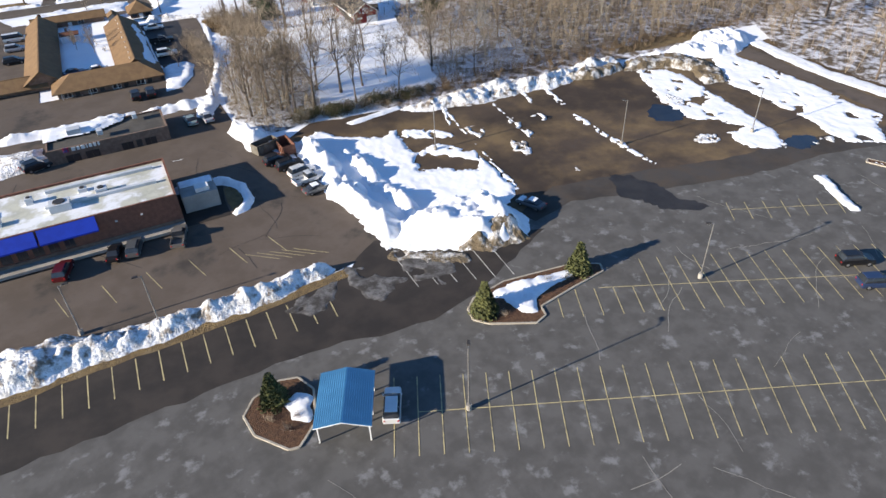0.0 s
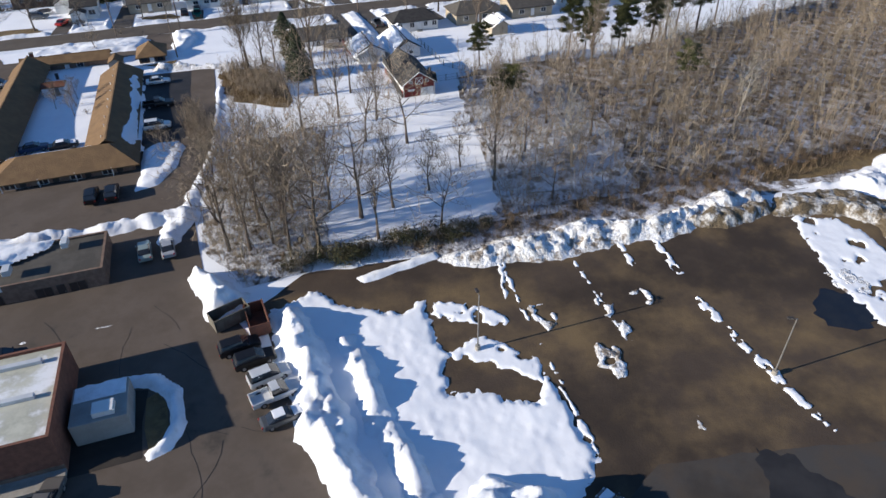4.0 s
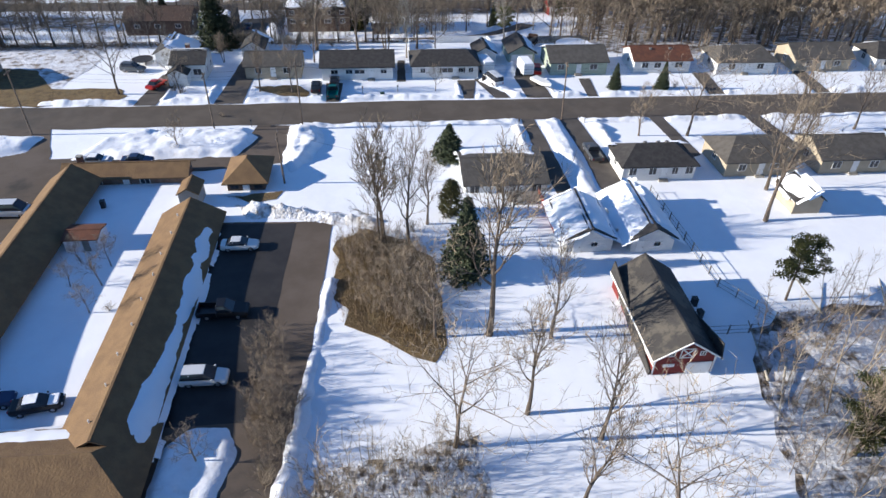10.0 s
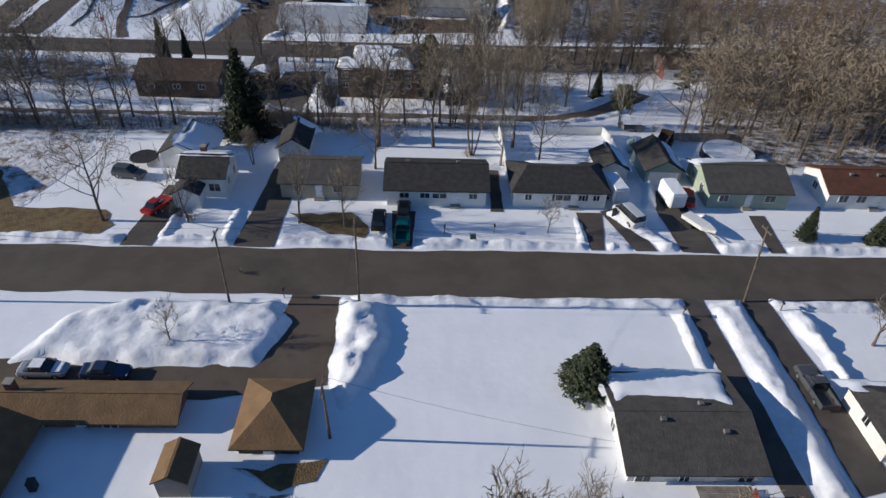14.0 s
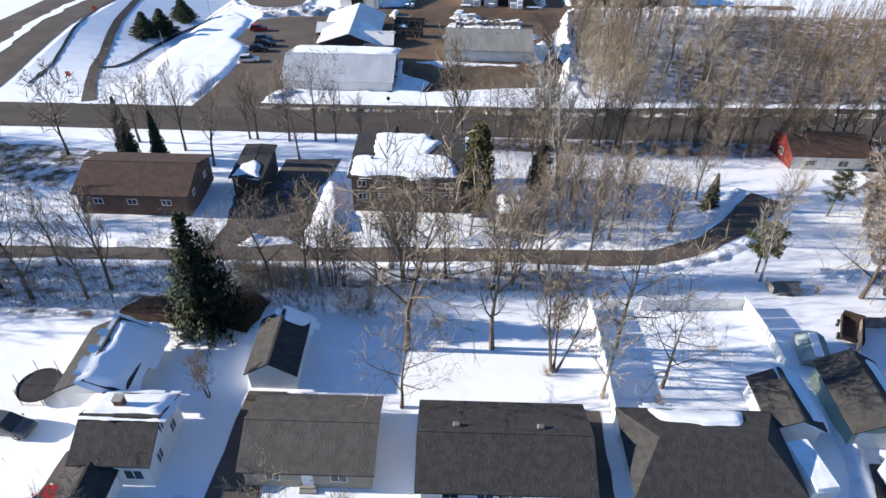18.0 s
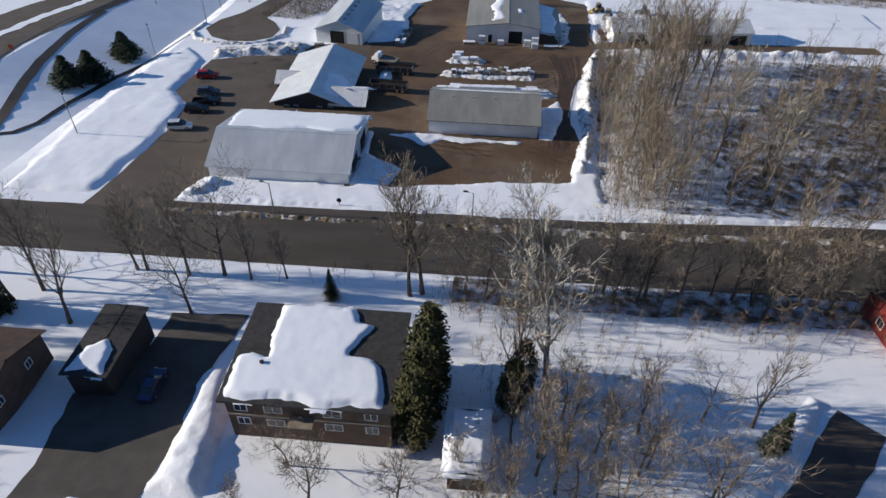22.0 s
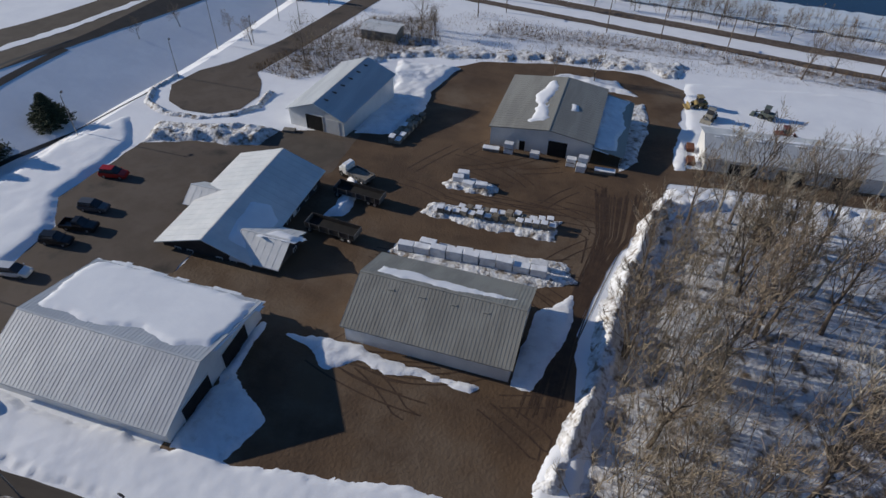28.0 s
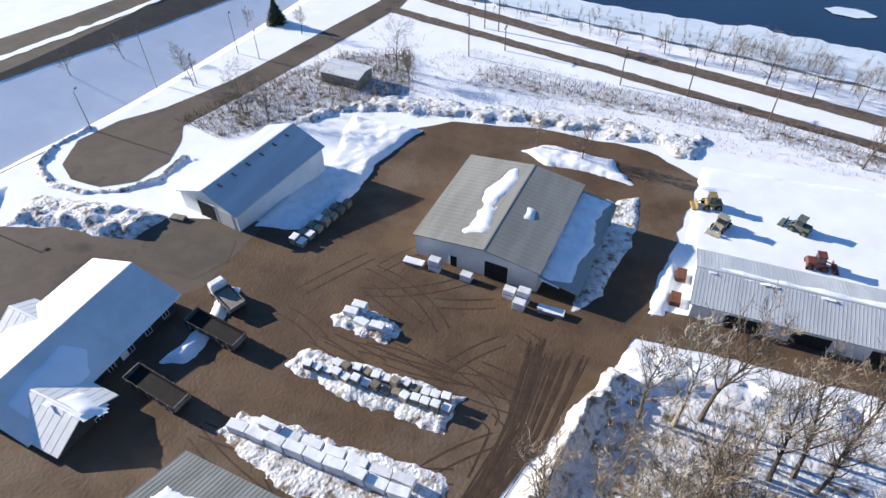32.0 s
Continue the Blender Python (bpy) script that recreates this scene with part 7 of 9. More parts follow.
# ---- the blue carport ----
cp = thing("carport", pose(12.6, 42.4, gz(42), 0, 0, LOT), "open carport with a ribbed blue metal roof", "carport")
for x in (-2.55, 2.55):
    for y in (-3.2, 0.0, 3.2):
        part("post", boxed(x - 0.06, x + 0.06, y - 0.06, y + 0.06, 0, 2.5), FRAME_WHITE, cp)
    part("eave_beam", boxed(x - 0.06, x + 0.06, -3.4, 3.4, 2.5, 2.62), FRAME_WHITE, cp)
for sgn in (-1, 1):
    bm = bmesh.new()
    for dz in (0.0,):
        v = [bm.verts.new(p) for p in ((0, -3.6, 3.35), (0, 3.6, 3.35), (sgn * 2.85, 3.6, 2.6), (sgn * 2.85, -3.6, 2.6))]
        u = [bm.verts.new((p.co.x, p.co.y, p.co.z + 0.06)) for p in v]
        bm.faces.new(v)
        bm.faces.new(u)
        for i in range(4):
            bm.faces.new((v[i], v[(i + 1) % 4], u[(i + 1) % 4], u[i]))
    sl = part("roof_panel", bm, METAL_BLUE, cp)
    bm = bmesh.new()
    for k in range(13):
        x0 = sgn * (0.1 + 2.65 * k / 12)
        z0 = 3.41 - 0.75 * abs(x0) / 2.85
        box(bm, x0 - 0.03, x0 + 0.03, -3.6, 3.6, z0 - 0.02, z0 + 0.05)
    part("roof_seams", bm, METAL_BLUE, sl)
for y in (-3.6, 3.6):
    for sgn in (-1, 1):
        part("gable_trim", pole((0, y, 3.33), (sgn * 2.85, y, 2.58), 0.06, 0.06, 4), FRAME_WHITE, cp)


# ---- vehicles ----
PAINTS = {}


def paint(col):
    if col not in PAINTS:
        PAINTS[col] = mat("car_paint", col, tuple(0.9 * v for v in col), 0.7, 0.28, metal=0.25, spec=0.5)
    return PAINTS[col]


def loft(sections):
    """A closed skin through rings of (x, z) half-profiles mirrored in y: rows of (x, half width low, half width high, z low, z high)."""
    bm = bmesh.new()
    rings = []
    for x, w0, w1, z0, z1 in sections:
        zm = z0 + 0.55 * (z1 - z0)
        rings.append([bm.verts.new(p) for p in ((x, -w0, z0), (x, -w0 - 0.03, zm), (x, -w1, z1), (x, w1, z1), (x, w0 + 0.03, zm), (x, w0, z0))])
    for a, b in zip(rings, rings[1:]):
        for k in range(6):
            bm.faces.new((a[k], a[(k + 1) % 6], b[(k + 1) % 6], b[k]))
    bm.faces.new(rings[0])
    bm.faces.new(rings[-1][::-1])
    bmesh.ops.recalc_face_normals(bm, faces=bm.faces)
    bmesh.ops.bevel(bm, geom=[e for e in bm.edges if e.calc_face_angle(0) > 0.5], offset=0.05, segments=2, affect="EDGES")
    return bm


def vehicle(kind, x, y, heading, col, label, snowy=False, category="car"):
    """A parked vehicle whose front points along 'heading' degrees from +x."""
    L, W, H = {"sedan": (4.6, 0.86, 1.42), "suv": (4.6, 0.9, 1.72), "pickup": (5.5, 0.95, 1.8), "van": (5.2, 0.95, 2.1)}[kind]
    name = {"sedan": "car", "suv": "suv", "pickup": "pickup_truck", "van": "van"}[kind]
    t = thing(name, pose(x, y, gz(y) + 0.03, 0, 0, heading), label, category, "parked vehicles")
    h, p = L / 2, paint(col)
    belt = 0.92 if kind == "sedan" else 1.05
    low = 0.28
    if kind == "sedan":
        body = [(-h, W - 0.12, W - 0.16, low + 0.1, 0.86), (-h + 0.25, W, W - 0.06, low, 0.95), (0.1, W, W - 0.05, low, belt), (1.0, W, W - 0.06, low, 0.9), (h - 0.3, W - 0.04, W - 0.12, low, 0.78), (h, W - 0.18, W - 0.24, low + 0.08, 0.66)]
        cab = [(-1.65, W - 0.12, W - 0.2, belt - 0.08, belt), (-0.95, W - 0.1, W - 0.24, belt - 0.06, H - 0.02), (0.25, W - 0.1, W - 0.24, belt - 0.06, H), (1.05, W - 0.1, W - 0.18, belt - 0.08, belt - 0.02)]
    elif kind == "suv":
        body = [(-h, W - 0.06, W - 0.1, low + 0.1, belt), (-h + 0.15, W, W - 0.05, low, belt + 0.02), (0.6, W, W - 0.05, low, belt), (1.2, W, W - 0.06, low, 1.02), (h - 0.2, W - 0.04, W - 0.12, low, 0.9), (h, W - 0.14, W - 0.2, low + 0.08, 0.76)]
        cab = [(-h + 0.12, W - 0.1, W - 0.18, belt - 0.06, belt + 0.04), (-h + 0.4, W - 0.08, W - 0.2, belt - 0.06, H - 0.05), (0.2, W - 0.08, W - 0.2, belt - 0.06, H), (1.15, W - 0.08, W - 0.16, belt - 0.06, belt + 0.02)]
    elif kind == "van":
        body = [(-h, W - 0.03, W - 0.06, low + 0.1, 1.2), (1.6, W, W - 0.03, low, 1.2), (2.2, W - 0.03, W - 0.1, low, 1.1), (h, W - 0.14, W - 0.2, low + 0.08, 0.9)]
        cab = [(-h + 0.04, W - 0.06, W - 0.16, 1.15, H), (1.0, W - 0.06, W - 0.16, 1.15, H), (1.95, W - 0.06, W - 0.12, 1.1, 1.2)]
    else:
        body = [(-0.55, W, W - 0.04, low + 0.1, 1.05), (1.2, W, W - 0.05, low + 0.05, 1.08), (1.5, W, W - 0.06, low + 0.05, 1.05), (h - 0.2, W - 0.04, W - 0.1, low + 0.05, 0.98), (h, W - 0.1, W - 0.15, low + 0.15, 0.85)]
        cab = [(-0.55, W - 0.08, W - 0.18, 1.0, H - 0.05), (0.35, W - 0.08, W - 0.2, 1.0, H), (1.25, W - 0.08, W - 0.14, 1.0, 1.08)]
    part("body", loft(body), p, t)
    glass = part("windows_band", loft(cab), GLASS, t, "dark tinted glass")
    xs = [s[0] for s in cab]
    top = max(s[4] for s in cab)
    front = [s for s in cab if s[4] > top - 0.08]
    part("roof_panel", boxed(front[0][0], front[-1][0], -W + 0.26, W - 0.26, top - 0.03, top + 0.035, bevel=0.03), SNOW if snowy else p, t)
    for sgn in (-1, 1):
        part("pillar", boxed(xs[0] + 0.95 if kind != "pickup" else 0.3, xs[0] + 1.05 if kind != "pickup" else 0.4, sgn * (W - 0.16) - 0.03, sgn * (W - 0.16) + 0.03, belt - 0.02, top - 0.06), p, t)
        part("mirror", boxed(xs[-1] - 0.3, xs[-1] - 0.12, sgn * (W + 0.08) - 0.08, sgn * (W + 0.08) + 0.08, belt, belt + 0.16, bevel=0.03), p, t)
        part("headlight", boxed(h - 0.14, h - 0.02, sgn * (W - 0.32) - 0.14, sgn * (W - 0.32) + 0.14, 0.6, 0.74, bevel=0.02), LAMP_GLASS, t)
        part("tail_light", boxed(-h - 0.02, -h + 0.1, sgn * (W - 0.2) - 0.1, sgn * (W - 0.2) + 0.1, 0.7, 0.92, bevel=0.02), TAIL_RED, t)
        for wx in (-0.3 * L, 0.3 * L):
            r = 0.33 if kind in ("sedan",) else 0.38
            wheel = part("wheel", pole((wx, sgn * (W - 0.2), r), (wx, sgn * (W + 0.02), r), r, r, 14), TYRE, t)
            part("rim", pole((wx, sgn * (W + 0.0), r), (wx, sgn * (W + 0.035), r), 0.6 * r, 0.5 * r, 10), RIM, wheel)
    if kind == "pickup":
        bm = bmesh.new()
        box(bm, -h, -0.6, -W, W, low + 0.2, 0.62)
        for sgn in (-1, 1):
            box(bm, -h, -0.6, sgn * (W - 0.05) - 0.05, sgn * (W - 0.05) + 0.05, 0.62, 1.08)
        box(bm, -h, -h + 0.08, -W + 0.1, W - 0.1, 0.62, 1.08)
        part("cargo_bed", bm, p, t)
    if snowy:
        part("snow_cap", boxed(h - 1.25, h - 0.35, -W + 0.2, W - 0.2, 0.8, 1.0, bevel=0.06), SNOW, t)
    return t


WHITE, SILVER, BLACK, GREY, DBLUE, MAROON, RED, TEAL = (0.72, 0.72, 0.71), (0.42, 0.43, 0.45), (0.015, 0.015, 0.017), (0.1, 0.105, 0.11), (0.03, 0.05, 0.11), (0.1, 0.012, 0.015), (0.42, 0.02, 0.015), (0.0, 0.13, 0.13)
for kind, x, y, a, col, label in [
    ("suv", 17.0, 41.0, 64, WHITE, "white estate car with a sunroof parked beside the carport"), ("sedan", 51.2, 66.4, 115, GREY, "dark blue-grey car parked beside a snow heap"),
    ("suv", 79.5, 33.6, -26, BLACK, "black car parked in a painted stall"), ("suv", 77.6, 29.4, -26, DBLUE, "dark blue car parked in a painted stall"),
    ("suv", -12.6, 83.6, 75, MAROON, "maroon estate car facing the restaurant"), ("sedan", -6.0, 84.6, 76, BLACK, "black car facing the restaurant"), ("suv", -3.4, 84.4, 76, GREY, "grey-blue car facing the restaurant"), ("pickup", 2.6, 84.0, 76, (0.16, 0.15, 0.14), "grey pickup truck parked at the restaurant's end"),
    ("suv", 21.0, 97.6, 8, BLACK, "black car parked against a snow bank"), ("suv", 22.4, 95.2, 8, BLACK, "black car parked against a snow bank"), ("suv", 23.6, 92.4, 12, WHITE, "white car parked against a snow bank"), ("pickup", 24.0, 89.8, 12, WHITE, "white pickup truck parked against a snow bank"), ("sedan", 24.2, 86.6, 10, GREY, "dark grey car parked against a snow bank"),
    ("sedan", -15.6, 115.8, 20, SILVER, "silver car beside the pizza shop"), ("suv", -14.8, 114.0, 20, BLACK, "black car beside the pizza shop"), ("suv", -3.6, 103.9, 5, BLACK, "black car behind the restaurant"),
    ("sedan", 10.8, 118.6, 95, (0.3, 0.36, 0.34), "pale green car behind the pizza shop"), ("sedan", 13.7, 118.4, 95, SILVER, "silver car behind the pizza shop"),
    ("sedan", 12.4, 177.1, 0, WHITE, "white car parked beside the motel"), ("pickup", 12.6, 164.9, 0, BLACK, "black pickup truck parked beside the motel"), ("suv", 12.4, 155.6, 0, WHITE, "white estate car with roof bars beside the motel"), ("suv", 6.0, 135.2, 90, BLACK, "black car parked before the motel"), ("suv", 3.2, 135.2, 90, BLACK, "black car parked before the motel"),
    ("sedan", -7.0, 154.0, 10, DBLUE, "dark blue car in the motel court"), ("sedan", -2.4, 153.4, 10, BLACK, "black snow-dusted car in the motel court"), ("van", -18.6, 186.4, 0, WHITE, "white van parked behind the motel wing"), ("suv", -18.4, 178, 0, SILVER, "silver car parked behind the motel wing"), ("suv", -18.4, 168.2, 0, BLACK, "black car parked behind the motel wing"),
    ("sedan", -6.4, 200.0, 0, DBLUE, "blue car before the motel"), ("sedan", -12.4, 200.2, 0, SILVER, "silver car with snow on it before the motel"),
    ("sedan", -11.2, 229.2, 70, RED, "red car in a house drive"), ("suv", 18.4, 226.6, 90, BLACK, "black car on the snowy lawn"), ("pickup", 21.6, 224.4, 90, TEAL, "teal pickup truck in a house drive"), ("sedan", 21.6, 229.4, 90, BLACK, "black car in a house drive"), ("van", 52.0, 228.6, 110, WHITE, "white van in a house drive"), ("suv", -17.6, 237.0, -10, GREY, "dark snow-rimmed car behind a house"),
    ("pickup", 63.4, 198.8, 92, GREY, "grey pickup truck with a loaded bed in a drive"), ("sedan", -4.6, 288.0, 90, DBLUE, "dark blue car before a garage"),
    ("suv", -27.6, 349.8, 10, WHITE, "white car in the yard's car park"), ("suv", -27.2, 357.0, 10, BLACK, "black car in the yard's car park"), ("pickup", -26.6, 360.8, 10, BLACK, "black pickup truck in the yard's car park"), ("suv", -28.0, 365.4, 10, GREY, "dark grey car in the yard's car park"), ("suv", -31.6, 374.2, 10, RED, "red car in the yard's car park"), ("pickup", -11.4, 368.0, 20, RED, "red pickup truck beside the office"),
    ("suv", 61.6, 233.6, 80, RED, "dark red car beside a camper"),
]:
    vehicle(kind, x, y, a, col, label, "snow" in label and kind == "sedan", "pickup" if kind == "pickup" else "car")


def dump_truck(x, y, heading, cab_col, length, label, trailer=False):
    t = thing("dump_truck" if not trailer else "trailer", pose(x, y, gz(y) + 0.03, 0, 0, heading), label, "truck", "yard vehicles")
    part("chassis", boxed(-length / 2, length / 2, -0.45, 0.45, 0.55, 0.8), FRAME_DARK, t)
    bed0, bed1 = -length / 2, length / 2 - (0.3 if trailer else 2.3)
    part("bed_floor", boxed(bed0, bed1, -1.2, 1.2, 0.95, 1.05), STEEL, t)
    for sgn in (-1, 1):
        part("bed_side", boxed(bed0, bed1, sgn * 1.17 - 0.04, sgn * 1.17 + 0.04, 1.05, 1.95 if trailer else 1.6), FRAME_DARK if trailer else STEEL, t)
        for k in range(5):
            xx = bed0 + (bed1 - bed0) * (k + 0.5) / 5
            part("side_rib", boxed(xx - 0.05, xx + 0.05, sgn * 1.25 - 0.04, sgn * 1.25 + 0.04, 0.9, 1.95 if trailer else 1.6), STEEL, t)
    for xx in (bed0, bed1):
        part("bed_end", boxed(xx - 0.04, xx + 0.04, -1.2, 1.2, 1.05, 1.9 if trailer else 1.6), STEEL, t)
    # trailer loads are near-black: the office's shade is put into their colour
    part("load", boxed(bed0 + 0.06, bed1 - 0.06, -1.12, 1.12, 1.05, 1.3, bevel=0.08), SHADE_BLACK if trailer else WOOD_GREY, t)
    if not trailer:
        part("bonnet", boxed(length / 2 - 0.95, length / 2, -0.85, 0.85, 0.6, 1.5, bevel=0.15), cab_col, t)
        part("cab", boxed(length / 2 - 2.15, length / 2 - 0.95, -1.1, 1.1, 0.6, 2.5, bevel=0.18), cab_col, t)
        part("windscreen", boxed(length / 2 - 1.0, length / 2 - 0.93, -0.9, 0.9, 1.6, 2.2), GLASS, t)
        part("cab_roof_snow", boxed(length / 2 - 2.0, length / 2 - 1.1, -0.95, 0.95, 2.48, 2.58, bevel=0.04), SNOW, t)
    for wx in (-length / 2 + 0.9, -length / 2 + 2.0, length / 2 - 0.9):
        for sgn in (-1, 1):
            w = part("wheel", pole((wx, sgn * 0.85, 0.5), (wx, sgn * 1.15, 0.5), 0.5, 0.5, 14), TYRE, t)
            part("rim", pole((wx, sgn * 1.13, 0.5), (wx, sgn * 1.18, 0.5), 0.28, 0.24, 10), RIM, w)
    return t


dump_truck(5.6, 387.6, 160, FRAME_WHITE, 6.4, "white-cabbed flatbed truck with snow on its cab")
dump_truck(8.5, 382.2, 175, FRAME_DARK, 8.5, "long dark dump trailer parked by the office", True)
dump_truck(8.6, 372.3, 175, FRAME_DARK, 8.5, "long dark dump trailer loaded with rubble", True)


def digger(x, y, heading, col, label):
    p = mat("machine_paint", col, tuple(0.75 * v for v in col), 1.0, 0.5)
    t = thing("loader", pose(x, y, gz(y) + 0.25, 0, 0, heading), label, "machine", "yard vehicles")
    part("body", boxed(-1.6, 0.9, -0.8, 0.8, 0.5, 1.4, bevel=0.12), p, t)
    part("cab", boxed(-0.5, 0.6, -0.7, 0.7, 1.4, 2.5, bevel=0.1), GLASS, t)
    part("cab_roof", boxed(-0.6, 0.7, -0.78, 0.78, 2.48, 2.6, bevel=0.04), p, t)
    for s in (-1, 1):
        part("lift_arm", pole((0.4, 0.6 * s, 1.2), (2.2, 0.6 * s, 0.5), 0.1, 0.09, 6), p, t)
        for wx in (-1.1, 0.8):
            w = part("wheel", pole((wx, 0.72 * s, 0.5), (wx, 1.05 * s, 0.5), 0.55, 0.55, 14), TYRE, t)
            part("rim", pole((wx, 1.04 * s, 0.5), (wx, 1.08 * s, 0.5), 0.28, 0.25, 10), p, w)
    part("bucket", solid([(0, 0), (0.9, 0), (0.75, 0.15), (0.15, 0.2), (0.12, 0.8), (0, 0.8)], -1.1, 1.1, "y"), p, t).matrix_basis = pose(2.1, 0, 0.1) @ pose(0, 0, 0, 0, 0, 0)
    return t


digger(60.6, 438.6, 200, (0.32, 0.24, 0.1), "yellow loader parked in the snow")
digger(62.8, 433.6, 250, (0.35, 0.33, 0.28), "grey loader bucket machine in the snow")
digger(73.8, 438.4, 160, (0.13, 0.15, 0.13), "green-grey machine in the snow")
digger(76.6, 430.6, 10, (0.17, 0.055, 0.045), "red machine half buried in snow")


# ---- stacked goods in the yard ----
def stack(x, y, w, d, h, label, material, turn=0.0, tiers=1, capped=False, group="stacked goods", base=0.0):
    t = thing("wrapped_stack" if material is WHITE_PLASTIC else "pallet_stack", pose(x, y, gz(y) + 0.03 + base, 0, 0, turn), label, "pallet", group)
    z = 0.0
    for k in range(tiers):
        bm = bmesh.new()
        for yy in (-d / 2 + 0.06, 0, d / 2 - 0.06):
            box(bm, -w / 2, w / 2, yy - 0.05, yy + 0.05, z, z + 0.1)
        box(bm, -w / 2, w / 2, -d / 2, d / 2, z + 0.1, z + 0.13)
        part("pallet", bm, WOOD_GREY, t)
        part("pack", boxed(-w / 2 + 0.03, w / 2 - 0.03, -d / 2 + 0.03, d / 2 - 0.03, z + 0.131, z + h / tiers - 0.01, bevel=0.04), material, t)
        z += h / tiers
    if capped:
        part("snow_cap", boxed(-w / 2, w / 2, -d / 2, d / 2, z - 0.02, z + 0.12, bevel=0.05), SNOW, t)
    return t


snow("snow_patch", [(17.6, 371), (18.4, 374.4), (43, 377.6), (45, 373.4), (36, 368.6), (27, 369)], 0.25, 0.8, "snow under the wrapped stacks", SNOW_DIRTY, 0.4, 0.4, 0.3, 150, fine=0.3)
snow("snow_patch", [(18.6, 381.8), (20, 385.2), (30, 386.8), (40.6, 387.4), (40, 382), (31, 381)], 0.35, 0.8, "snow round the stone pallets", SNOW_DIRTY, 0.4, 0.4, 0.3, 151, fine=0.3)
snow("snow_patch", [(19, 390.6), (21.4, 394.8), (29.6, 393.2), (28.8, 390)], 0.4, 0.8, "snow round a small stack", SNOW_DIRTY, 0.4, 0.4, 0.3, 152, fine=0.3)
q = random.Random(9)
for k in range(9):
    stack(20.2 + 2.4 * k, 372.3 + 0.12 * k, 2.3, 1.15, q.choice((0.9, 1.3, 1.7)), "white-wrapped long stack of timber", WHITE_PLASTIC, 3 + q.uniform(-4, 4), 1, True, base=0.15)
for k in range(7):
    stack(23.0 + 2.7 * k, 374.0 + 0.12 * k, 2.4, 1.1, q.choice((0.8, 1.2)), "white-wrapped long stack of timber", WHITE_PLASTIC, 3 + q.uniform(-5, 5), 1, q.random() < 0.6, base=0.15)
for k in range(15):
    stack(22 + 1.24 * k, 382.9 + 0.1 * k + q.uniform(-0.2, 0.2), 1.05, 1.0, q.uniform(0.7, 1.25), "pallet of tan building stone", STONE, q.uniform(-10, 10), 1, q.random() < 0.5, base=0.2)
for k in range(12):
    stack(25 + 1.25 * k, 384.6 + 0.1 * k + q.uniform(-0.2, 0.2), 1.05, 1.0, q.uniform(0.6, 1.4), "pallet of tan building stone with snow", STONE, q.uniform(-10, 10), 1, q.random() < 0.7, base=0.2)
for x, y, h in [(22.0, 392.4, 1.1), (24.0, 391.6, 0.8), (26.2, 391.8, 0.9), (22.6, 393.6, 1.4)]:
    stack(x, y, 1.9, 1.1, h, "wrapped stack of boards with snow", WHITE_PLASTIC, q.uniform(-10, 10), 1, True, base=0.2)
for k in range(7):
    for j in range(2):
        stack(6.6 + 1.2 * j + 0.1 * k, 401.6 + 1.9 * k, 1.1, 1.4, q.uniform(0.8, 1.3), "pallet of grey paving stone beside a shed", STONE, q.uniform(-6, 6), 1, q.random() < 0.3)
for x, y, h, n in [(27.6, 405.5, 2.2, 2), (32.4, 405.6, 1.2, 1), (39.0, 405.0, 1.7, 2), (41.0, 405.0, 2.4, 2), (40.9, 403.6, 1.4, 1)]:
    stack(x, y, 1.7, 1.2, h, "tall white-wrapped packs before a shed door", WHITE_PLASTIC, 0, n)
for x, y, w in [(24.4, 405.2, 3.0), (45.0, 404.6, 3.6)]:
    stack(x, y, w, 1.2, 0.6, "low rack of timber beside a shed", WOOD_GREY, 4, 1, True)
for x, y in [(59.3, 420), (59.4, 414.6)]:
    stack(x, y, 1.4, 2.2, 0.9, "low bin of rusty scrap at the shed's end", SHINGLE_RUST, 5, 1)
stack(-12.6, 398.2, 2.4, 1.2, 0.5, "low pile of boards before a shed", WOOD_GREY, 10, 1)


# ---- skips by the snow ----
def skip(x, y, turn, material, label):
    t = thing("skip", pose(x, y, gz(y) + 0.05, 0, 0, turn), label, "skip", "skips")
    bm = bmesh.new()
    box(bm, -2.2, 2.2, -1.1, 1.1, 0, 0.1)
    for d in ((-2.2, 2.2, -1.1, -1.02), (-2.2, 2.2, 1.02, 1.1), (-2.2, -2.12, -1.02, 1.02), (2.12, 2.2, -1.02, 1.02)):
        box(bm, *d, 0.1, 1.7)
    part("bin", bm, material, t)
    for k in range(5):
        for s in (-1, 1):
            part("rib", boxed(-1.9 + 0.95 * k - 0.05, -1.9 + 0.95 * k + 0.05, s * 1.15 - 0.05, s * 1.15 + 0.05, 0.05, 1.65), material, t)
    part("rim", boxed(-2.26, 2.26, -1.18, -1.04, 1.7, 1.78), material, t)
    return t


skip(20.4, 102.6, 20, mat("skip_grey", (0.15, 0.14, 0.115), (0.1, 0.085, 0.065), 0.8, 0.7), "grey-green open skip beside a snow heap")
skip(23.4, 101.0, 95, mat("skip_rust", (0.17, 0.07, 0.045), (0.1, 0.05, 0.035), 0.8, 0.8), "rust-red open skip beside a snow heap")

# ---- fittings of the buildings ----
def roof_point(b, a, c):
    """A place on the roof: a along the ridge, c across from the ridge (minus: the -y or -x side)."""
    w, d, wall_h, rise, L, S, shift, over = b["dims"]
    run = S / 2 - (1 if c > shift else -1) * shift
    return wall_h + rise * (1 - abs(c - shift) / run) + 0.14


def on_roof(b, name, bm, material, a, c, axis="x", label=""):
    z = roof_point(b, a, c)
    return part(name, bm, material, b, label, at=pose(a, c, z) if axis == "x" else pose(c, a, z))


